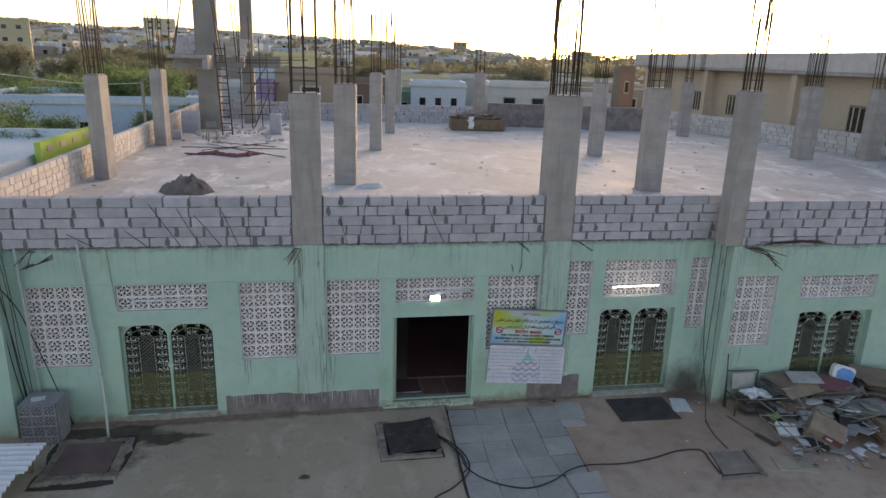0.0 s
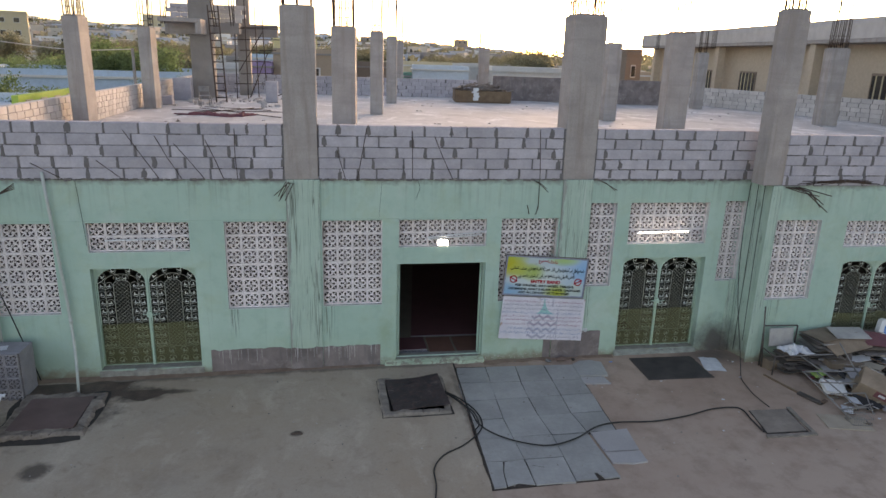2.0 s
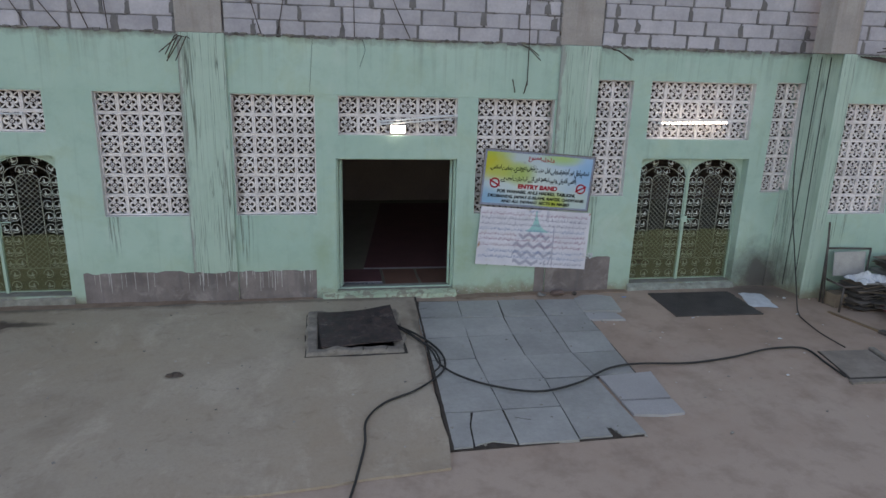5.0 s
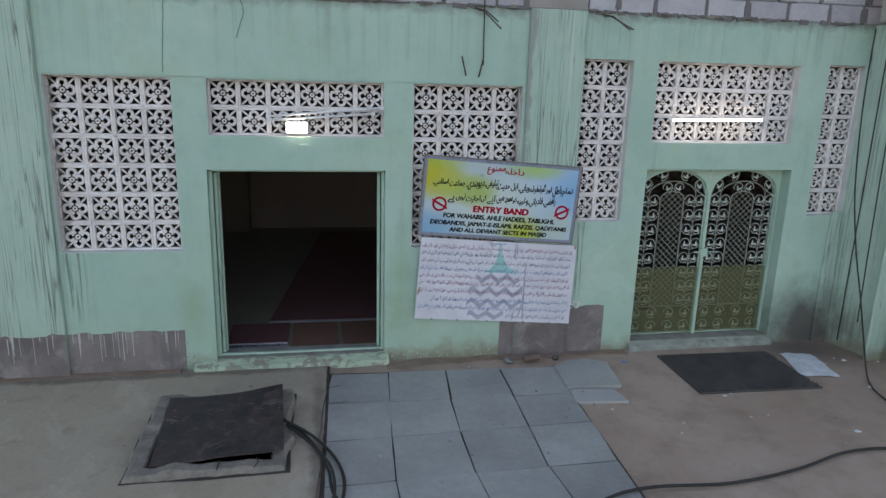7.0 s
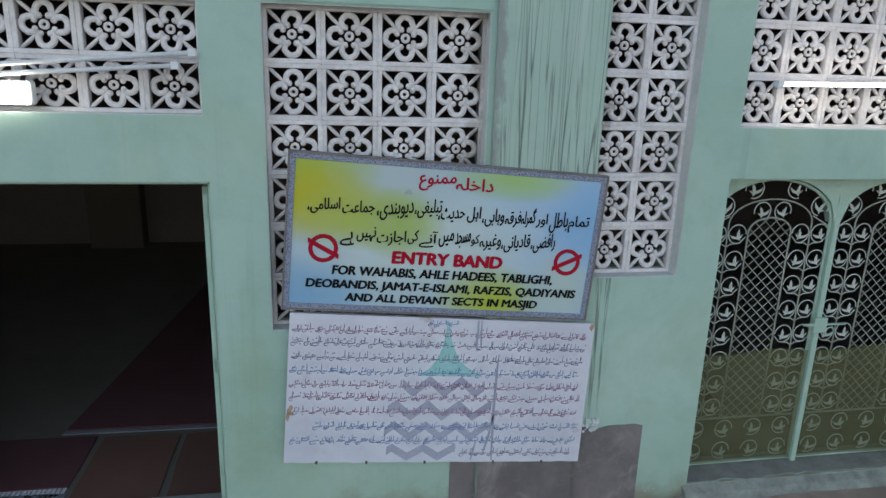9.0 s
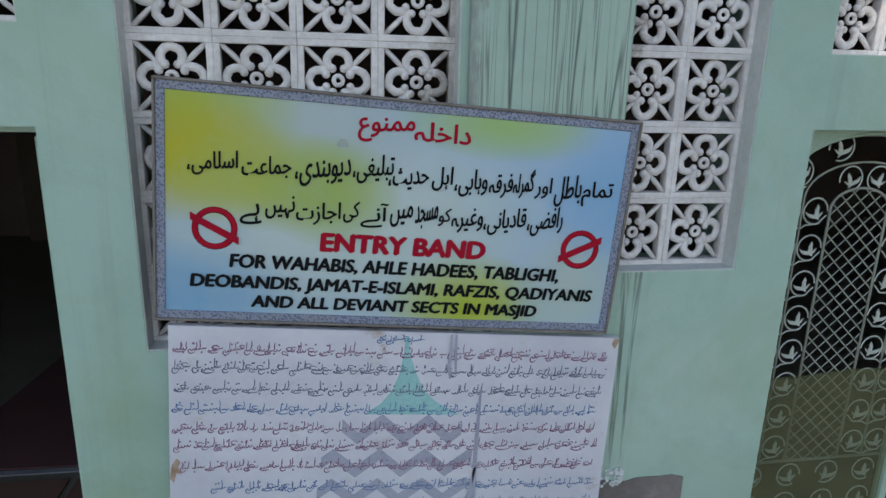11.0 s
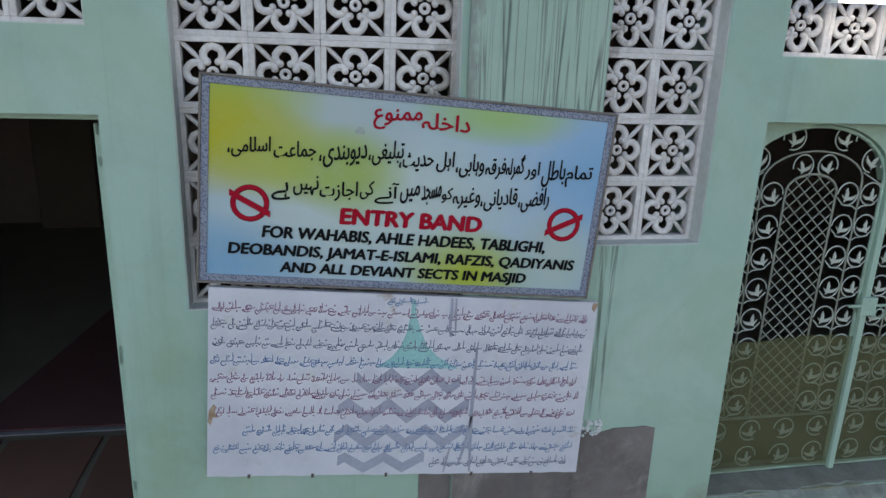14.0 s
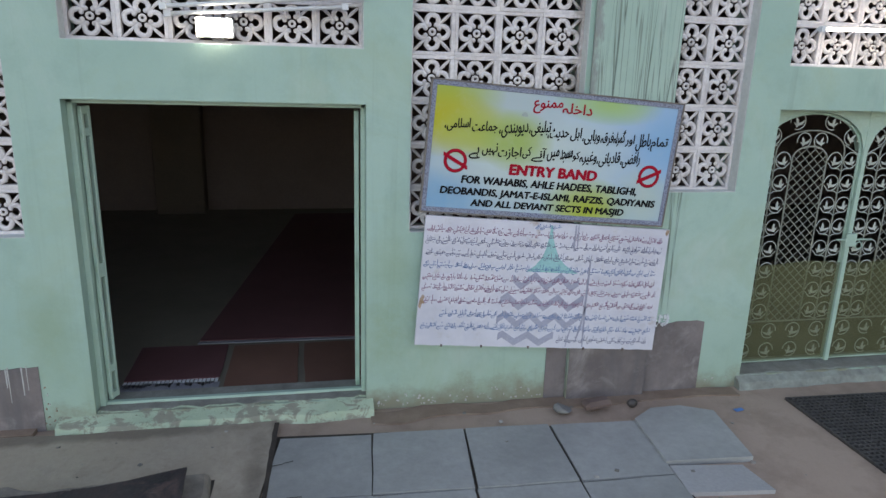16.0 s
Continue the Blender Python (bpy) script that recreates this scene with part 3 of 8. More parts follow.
def wobbly(ring, step=0.25, amount=0.03, seed=0.0):
    """A ring of (x, y) with broken, uneven edges."""
    out = []
    for (x0, y0), (x1, y1) in zip(ring, ring[1:] + ring[:1]):
        n = max(1, int(math.hypot(x1 - x0, y1 - y0) / step))
        for i in range(n):
            x, y = x0 + (x1 - x0) * i / n, y0 + (y1 - y0) * i / n
            d = noise.noise_vector(Vector((x * 2.1, y * 2.1, seed))) * amount * 2
            out.append((x + d.x, y + d.y))
    return out


f = Form()
f.prism(wobbly([(-30, -5.05), (-4.6, -4.97), (-1.62, -4.94), (-0.55, -4.84), (0.15, -4.77), (0.185, -4.45), (0.25, -2.2), (0.30, -1.05), (0.375, -0.30), (0.38, -0.12), (-30, -0.05)], 0.2, 0.018), -0.05, 0.026)
tagged(part("pavement", f, APRON), "worn beige cement yard slab with broken edges", "pavement", kind="structure")
f = Form()
f.prism(wobbly([(-9, -7.6), (-2.6, -6.2), (-1.85, -5.45), (-1.62, -5.15), (-1.75, -4.90), (-3.4, -4.88), (-5.4, -4.9), (-9, -4.95)], 0.06, 0.03, 3.0), 0.0, 0.006)
tagged(part("puddle", f, PUDDLE), "shallow muddy brown puddle beside the cement slab", "puddle", kind="structure")
# a dark crack full of dirt between the slab and the flagstones
f = Form()
n = 60
for i in range(n):
    y0, y1 = -0.15 - 4.33 * i / n, -0.15 - 4.33 * (i + 1) / n
    (a0, b0), (a1, b1) = [(0.375 + 0.038 * y - 0.006 - 0.03 * abs(noise.noise(Vector((y * 5, 1, 0)))), 0.375 + 0.038 * y + 0.022 + 0.008 * noise.noise(Vector((y * 9, 4, 0)))) for y in (y0, y1)]
    f.face([(a0, y0, 0.0305), (a1, y1, 0.0305), (b1, y1, 0.0305), (b0, y0, 0.0305)])
tagged(part("ground_crack", f, CRACKDIRT), "dark dirt filled crack along the edge of the cement slab", "crack", kind="structure")


# ---- walls with openings ----
def wall(name, x0, x1, y0, y1, z0, z1, holes, material, label):
    """A wall along x, with openings (x0, x1, z0, z1) cut through it."""
    xs = sorted({x0, x1, *[h[0] for h in holes], *[h[1] for h in holes]})
    zs = sorted({z0, z1, *[h[2] for h in holes], *[h[3] for h in holes]})
    nx, nz = len(xs) - 1, len(zs) - 1

    def solid(i, j):
        if not (0 <= i < nx and 0 <= j < nz):
            return False
        cx, cz = (xs[i] + xs[i + 1]) / 2, (zs[j] + zs[j + 1]) / 2
        return not any(h[0] < cx < h[1] and h[2] < cz < h[3] for h in holes)

    f = Form()
    for i in range(nx):
        for j in range(nz):
            if not solid(i, j):
                continue
            a, b, c, d = xs[i], xs[i + 1], zs[j], zs[j + 1]
            f.face([(a, y0, c), (b, y0, c), (b, y0, d), (a, y0, d)])
            f.face([(b, y1, c), (a, y1, c), (a, y1, d), (b, y1, d)])
            if not solid(i - 1, j):
                f.face([(a, y1, c), (a, y0, c), (a, y0, d), (a, y1, d)])
            if not solid(i + 1, j):
                f.face([(b, y0, c), (b, y1, c), (b, y1, d), (b, y0, d)])
            if not solid(i, j - 1):
                f.face([(a, y1, c), (b, y1, c), (b, y0, c), (a, y0, c)])
            if not solid(i, j + 1):
                f.face([(a, y0, d), (b, y0, d), (b, y1, d), (a, y1, d)])
    return tagged(part(name, f, material), label, "wall", kind="structure")


BAY = -0.68
# screens: x0, x1, z0, z1, columns, rows, y of the wall's face
SCREENS = [
    (-8.38, -7.22, 1.345, 3.13, 4, 6, 0.0), (-6.62, -4.80, 2.56, 3.135, 6, 2, 0.0), (-4.16, -2.985, 1.35, 3.135, 4, 6, 0.0),
    (-2.315, -1.13, 1.355, 3.14, 4, 6, 0.0), (-0.80, 0.998, 2.568, 3.14, 6, 2, 0.0), (1.307, 2.52, 1.352, 3.145, 4, 6, 0.0),
    (3.19, 3.79, 1.625, 3.462, 2, 6, 0.0), (4.085, 5.895, 2.552, 3.462, 6, 3, 0.0), (6.26, 6.77, 1.675, 3.49, 2, 6, 0.0),
    (7.02, 8.10, 1.45, 3.22, 4, 6, BAY), (8.71, 10.75, 2.60, 3.19, 7, 2, BAY), (11.5, 12.6, 1.45, 3.22, 4, 6, BAY),
]
# gateways: x0, x1, z0, z1, y of the wall's face
GATES = [(-6.63, -4.74, 0.15, 2.24, 0.0), (4.065, 5.965, 0.10, 2.243, 0.0), (8.80, 10.78, 0.11, 2.28, BAY)]
DOOR = (-0.838, 1.012, 0.10, 2.22)
main = [s[:4] for s in SCREENS if s[6] == 0.0] + [g[:4] for g in GATES if g[4] == 0.0] + [DOOR]
bay = [s[:4] for s in SCREENS if s[6] == BAY] + [g[:4] for g in GATES if g[4] == BAY]
TOP = 3.95
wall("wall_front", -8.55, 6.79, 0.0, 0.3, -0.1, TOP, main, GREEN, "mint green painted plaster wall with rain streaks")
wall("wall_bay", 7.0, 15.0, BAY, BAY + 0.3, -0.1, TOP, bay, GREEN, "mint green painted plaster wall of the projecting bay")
f = Form()
f.prism([(6.79, 0.0), (6.94, BAY), (7.0, BAY), (7.0, 0.3), (6.79, 0.3)], -0.1, TOP)
tagged(part("wall_return", f, GREEN_STREAK), "streaked mint green return wall at the inner corner", "wall", kind="structure")
f = Form()
f.prism([(-16.0, -0.5), (-8.62, -0.5), (-8.55, 0.0), (-8.55, 0.3), (-16.0, 0.3)], -0.1, TOP)
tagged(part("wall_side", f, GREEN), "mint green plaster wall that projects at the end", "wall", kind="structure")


def pilaster(x0, x1):
    f = Form()
    f.box(x0, x1, -0.045, 0.0, 0.0, TOP + 0.003, 0.012)
    tagged(part("pilaster", f, GREEN_STREAK), "mint green plaster pilaster with dark rain streaks", "pilaster", kind="structure")


pilaster(-2.98, -2.34)
pilaster(2.55, 3.19)
f = Form()
f.box(6.60, 6.785, -0.035, 0.0, 0.0, 1.72, 0.008)
f.box(6.80, 7.03, BAY - 0.03, BAY + 0.005, 0.0, TOP, 0.01)
tagged(part("corner_trim", f, GREEN_STREAK), "streaked mint plaster corner strip", "trim", kind="structure")

# a thin ledge line where beam meets wall, and the slab above
f = Form()
for k in range(16):
    (ax, az), (bx, bz) = [(-1.145 - 0.0035 * q + 0.012 * noise.noise(Vector((q * 0.7, 3.0, 1.0))), 3.90 - 0.0447 * q) for q in (k, k + 1)]
    f.plate([(bx - 0.0022, bz), (ax - 0.0022, az), (ax + 0.0022, az), (bx + 0.0022, bz)], -0.0032, 0.0)
tagged(part("plaster_crack", f, CREVICE), "hairline crack down the mint beam to the screen", "crack", kind="structure")
f = Form()
f.box(-8.5, 2.53, -0.010, 0.0, 3.155, 3.170)
tagged(part("trim", f, GREEN), "thin mint plaster line under the beam", "trim", kind="structure")


def patch(x0, x1, ztop, seed, drips, y=0.0):
    """Bare cement rendering along the wall's foot, with a ragged top and lime drips."""
    t = thing("cement_patch", "grey bare cement patch at the foot of the wall", "patch", kind="structure")
    f = Form()
    n = int((x1 - x0) / 0.06)
    ring = [(x0, 0.0), *[(x0 + (x1 - x0) * i / n, ztop + 0.035 * noise.noise(Vector((i * 0.55, seed, 0))) + 0.05 * noise.noise(Vector((i * 0.13, seed, 2)))) for i in range(n + 1)], (x1, 0.0)]
    f.plate(ring, y - 0.006, y + 0.001)
    part("render_coat", f, CEMENT, t)
    f = Form()
    for _ in range(int(drips * 2.6)):
        x, w, l = R(x0 + 0.05, x1 - 0.05), R(0.002, 0.006), R(0.06, 0.34)
        z = ztop + R(-0.02, 0.03)
        f.plate([(x - w, z), (x + w, z), (x + w * 0.6, z - l), (x - w * 0.5, z - l)], y - 0.009 - R(0, 0.001), y - 0.005)
    if drips:
        part("lime_drips", f, WHITE_DRIP, t)


patch(-4.55, -2.985, 0.49, 1.0, 4)
patch(-2.335, -1.16, 0.47, 2.0, 9)
patch(2.38, 2.545, 0.50, 3.0, 0)
patch(3.195, 3.68, 0.60, 4.0, 0)
f = Form()
for _ in range(40):
    q = R(0.004, 0.011)
    f.box(-q, q, -0.004, 0.004, -q, q, 0.002, at=pose(R(3.21, 3.36), -0.008, R(0.57, 0.66), 0, R(0, 90), 0))
tagged(part("lime_crumbs", f, WHITE), "white lime crumbs spattered on the cement patch", "lime", kind="stuff")
patch(-2.978, -2.342, 0.48, 5.0, 4, -0.045)
patch(2.552, 3.188, 0.56, 6.0, 0, -0.045)
f = Form()
f.prism(wobbly([(1.05, -0.20), (2.5, -0.15), (4.0, -0.13), (4.0, 0.0), (1.05, 0.0)], 0.1, 0.04, 9.0), 0.0, 0.012)
f.prism(wobbly([(-8.5, -0.2), (-6.7, -0.22), (-4.5, -0.2), (-1.2, -0.1), (-1.2, 0.0), (-8.5, 0.0)], 0.15, 0.03, 9.0), 0.0, 0.027)
tagged(part("baseboard", f, DIRT), "earthy broken plinth strip along the wall", "plinth", kind="structure")


def sill(x0, x1, y0, y1, z, slope, label, front=None):
    """An uneven plastered threshold with a flaking front and a worn cement top."""
    t = thing("threshold", label, "step", kind="structure")
    f = Form()
    n = 44

    def profile(x):
        d = 0.05 * noise.noise(Vector((x * 2.3, 4.0, 0))) + 0.02 * noise.noise(Vector((x * 9.0, 1.0, 0)))
        e = 0.35 * slope * noise.noise(Vector((x * 4.0, 9.0, 0))) + 0.3 * slope * noise.noise(Vector((x * 15.0, 2.0, 0)))
        h = 0.012 * noise.noise(Vector((x * 7.0, 6.0, 0)))
        return (x, y0 + d - 0.02, 0), (x, y0 + d, z - 0.045 + h), (x, y0 + d + slope + e, z + 0.3 * h), (x, y1, z + 0.004)

    for i in range(n):
        p, q = profile(x0 + (x1 - x0) * i / n), profile(x0 + (x1 - x0) * (i + 1) / n)
        for k in range(3):
            f.face([p[k], q[k], q[k + 1], p[k + 1]], 1 if k == 2 else 0, k < 2)
    p, q = profile(x0), profile(x1)
    f.face([p[0], p[1], p[2], p[3], (x0, y1, 0)])
    f.face([q[0], (x1, y1, 0), q[3], q[2], q[1]])
    part("step", f, [front or PEEL, SILL], t)


sill(-1.07, 1.06, -0.10, 0.3, 0.105, 0.13, "worn cement threshold with flaking mint front under the doorway")
sill(-6.66, -4.70, -0.03, 0.3, 0.155, 0.06, "grey cement threshold under the arched gate", SILL)
sill(4.03, 6.0, -0.05, 0.3, 0.105, 0.07, "chipped grey and mint threshold under the arched gate", SILL_CHIP)
f = Form()
for x0, x1, z1, count in ((1.1, 2.4, 0.13, 55), (3.3, 4.0, 0.10, 15), (-1.55, -1.08, 0.34, 60)):
    for _ in range(count):
        x, z, w, h = R(x0, x1), 0.03 + (z1 - 0.03) * R(0, 1) ** 1.5, R(0.003, 0.012), R(0.003, 0.012)
        ring = [(x + w * math.cos(a) * R(0.5, 1.3), z + h * math.sin(a) * R(0.5, 1.3)) for a in (3.9, 2.7, 1.6, 0.5, -0.7)]
        f.plate(ring, -R(0.003, 0.006), 0.001, m=0 if x > 0 or R(0, 1) < 0.4 else 1)
tagged(part("plaster_flakes", f, [WHITE_DRIP, DIRT]), "flaking lime and dirt pits at the foot of the wall", "plaster", kind="stuff")

# ---- roof slab and hall inside ----
f = Form()
f.box(-9.95, 23.3, 0.02, 29.0, 3.62, 3.985)
f.box(7.0, 16.0, BAY + 0.02, 0.02, 3.62, 3.985)
tagged(part("roof_slab", f, ROOF), "rough patchy grey cement roof deck", "roof", kind="structure")
f = Form()
f.box(-8.4, 12.5, 0.3, 7.05, -0.05, 0.07)
tagged(part("floor", f, CARPET_GREEN), "dark green carpeted hall floor", "floor", kind="structure")
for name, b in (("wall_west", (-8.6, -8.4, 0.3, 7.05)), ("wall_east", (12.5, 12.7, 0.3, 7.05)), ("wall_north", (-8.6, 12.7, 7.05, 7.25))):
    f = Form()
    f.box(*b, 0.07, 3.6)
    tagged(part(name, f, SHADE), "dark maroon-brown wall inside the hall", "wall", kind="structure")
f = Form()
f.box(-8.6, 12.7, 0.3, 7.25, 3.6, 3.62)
tagged(part("ceiling", f, CEILING_SHADE), "plaster ceiling of the hall, its shade put into the dark colour", "ceiling", kind="structure")


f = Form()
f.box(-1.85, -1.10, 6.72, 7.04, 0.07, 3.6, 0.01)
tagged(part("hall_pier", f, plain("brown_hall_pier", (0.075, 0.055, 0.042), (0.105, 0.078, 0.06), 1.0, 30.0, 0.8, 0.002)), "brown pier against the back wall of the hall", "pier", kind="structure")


def rug(x0, x1, y0, y1, z, material, label, fringe=False):
    t = thing("rug", label, "rug", group="rugs in the hall")
    f = Form()
    f.prism(wobbly([(x0, y0), (x1, y0), (x1, y1), (x0, y1)], 0.2, 0.012, x0), z, z + 0.014)
    part("rug_body", f, material, t)
    if fringe:
        f = Form()
        n = int((x1 - x0) / 0.03)
        for i in range(n):
            x = x0 + (x1 - x0) * (i + 0.5) / n
            f.box(x - 0.011, x + 0.011, y0 - R(0.05, 0.13), y0, z, z + 0.006)
        part("fringe", f, WHITE, t)


rug(-0.80, -0.10, 0.53, 1.17, 0.07, CARPET_RED, "dark red prayer rug with a white fringe in the hall", True)
rug(-0.04, 0.50, 0.31, 1.14, 0.07, CARPET_RUST, "rust red rug lying inside the doorway")
rug(0.55, 1.3, 0.31, 1.12, 0.07, CARPET_RUST, "rust red rug lying inside the doorway")
f = Form()
f.prism(wobbly([(-0.82, 0.305), (-0.08, 0.305), (-0.09, 0.47), (-0.81, 0.48)], 0.1, 0.012, 2.0), 0.07, 0.076)
tagged(part("floor_sheet", f, JALI_GREY), "pale sheet on the floor before the fringed rug", "sheet", group="rugs in the hall")
t = thing("carpet_runner", "maroon prayer carpet laid askew across the hall", "carpet", group="rugs in the hall")
f = Form()
f.prism([(-0.36, 1.29), (5.0, 1.18), (5.6, 6.6), (0.33, 6.6)], 0.07, 0.082)
part("carpet_body", f, CARPET_RED, t)
f = Form()
f.prism([(-0.37, 1.23), (5.0, 1.13), (5.0, 1.165), (-0.36, 1.275)], 0.07, 0.078)
part("pale_edge", f, JALI_GREY, t)


# ---- pierced cement screens ----
def jali_tile(w, h):
    """One pierced cement tile: a rim, four scrolls, a small ring in the middle and four slanting blades."""
    f = Form()
    b, d = 0.025, 0.055
    f.box(0, w, 0, d, 0, b, 0.003)
    f.box(0, w, 0, d, h - b, h, 0.003)
    f.box(0, b, 0, d, b, h - b, 0.003)
    f.box(w - b, w, 0, d, b, h - b, 0.003)
    cx, cz, y = w / 2, h / 2, 0.021
    r = min(w, h)
    for ang in (0, 90, 180, 270):
        o = 0.232 * r
        px, pz = cx + o * math.cos(radians(ang)) * w / r, cz + o * math.sin(radians(ang)) * h / r
        ring = arc(px, pz, 0.136 * r, ang - 145, ang + 145, 12, y)
        f.tube([(px + (q[0] - px) * R(0.93, 1.07), q[1], pz + (q[2] - pz) * R(0.93, 1.07)) for q in ring], 0.047 * r, 6, flat=1.3)
        for s in (-1, 1):
            a = radians(ang + s * 138)
            f.ball((px + 0.112 * r * math.cos(a), y - 0.006, pz + 0.112 * r * math.sin(a)), R(0.052, 0.06) * r, 0, 4, 6)
    f.tube(arc(cx, cz, 0.062 * r, 0, 324, 9, y - 0.008), 0.034 * r, 5, closed=True)
    for sx in (-1, 1):
        for sz in (-1, 1):
            f.tube([(cx + sx * 0.12 * r, y, cz + sz * 0.12 * r), (cx + sx * 0.27 * r, y, cz + sz * 0.27 * r), (cx + sx * (w / 2 - b), y, cz + sz * (h / 2 - b))], [0.022 * r, 0.04 * r, 0.037 * r], 5)
    return f.mesh("tile", JALI)


def screen(x0, x1, z0, z1, nx, nz, y):
    t = thing("jali_screen", "pierced white cement jali screen set in the wall", "screen", group="jali screens")
    w, h = (x1 - x0) / nx, (z1 - z0) / nz
    for a, b, c, d in ((x0, x0 + 0.005, z0, z1), (x1 - 0.005, x1, z0, z1), (x0 + 0.005, x1 - 0.005, z0, z0 + 0.005), (x0 + 0.005, x1 - 0.005, z1 - 0.005, z1)):
        f = Form()
        f.box(a, b, y + 0.004, y + 0.18, c, d)
        part("reveal", f, LIME, t)
    kinds = [jali_tile(w, h) for _ in range(3)]
    for i in range(nx):
        for j in range(nz):
            piece("tile", kinds[int(R(0, 2.99))], t, pose(x0 + i * w, y + 0.095 + R(-0.003, 0.003), z0 + j * h))
    return t


for s in SCREENS:
    screen(*s)


# mortar droppings and grit along the foot of the block parapet
f = Form()
for k in range(420):
    x = R(-8.5, 6.75)
    m = 0.5 + 0.5 * noise.noise(Vector((x * 0.9, 5.0, 0.0))) + 0.3 * noise.noise(Vector((x * 3.1, 2.0, 0.0)))
    if m < 0.45:
        continue
    q = R(0.012, 0.034) * (0.5 + m)
    f.ball((x, -R(0.0, 0.02), 3.955 + R(-0.012, 0.012) * m), (q * R(1.0, 2.4), q * 0.6, q * R(0.35, 0.7)), 0, 4, 6)
tagged(part("mortar_droppings", f, MORTAR_SPILL), "grey mortar droppings along the foot of the parapet", "mortar", kind="stuff")


# ---- gates ----
def leaf_shape(f, x, z, s, flip, y, turn=0.0):
    """A small beaten-iron leaf: an upright pointed lobe and a side lobe on a curved stalk."""
    upright = [(0.10, -0.34), (0.24, -0.20), (0.30, 0.02), (0.24, 0.24), (0.27, 0.40), (0.14, 0.66), (0.03, 0.40), (-0.06, 0.20), (-0.02, 0.04), (-0.08, -0.10), (0.00, -0.26)]
    swoosh = [(-0.84, 0.08), (-0.60, -0.06), (-0.36, -0.10), (-0.12, -0.14), (0.10, -0.20), (0.34, -0.10), (0.62, 0.10), (0.46, -0.20), (0.30, -0.36), (0.36, -0.58), (0.12, -0.44), (-0.14, -0.42), (-0.44, -0.38), (-0.68, -0.20)]
    c, n = math.cos(turn), math.sin(turn)
    for k, pts in enumerate((upright, swoosh)):
        ring = []
        for px, pz in pts:
            px *= flip
            ring.append((x + (px * c - pz * n) * s, z + (px * n + pz * c) * s))
        if flip > 0:
            ring.reverse()
        f.plate(ring[::-1], y - 0.002 * k, y + 0.006)


def scroll(f, x, z, r, flip, y, turn=0.0):
    """One curled tendril with its leaf."""
    f.tube(arc(x, z, r, 0 + math.degrees(turn), 300 + math.degrees(turn), 13, y) if flip > 0 else arc(x, z, r, 180 + math.degrees(turn), -120 + math.degrees(turn), 15, y), 0.0044, 4)
    leaf_shape(f, x - flip * 0.02 * r, z - 0.12 * r, r * 0.98, flip, y - 0.004, turn)


ARCH = 0.68


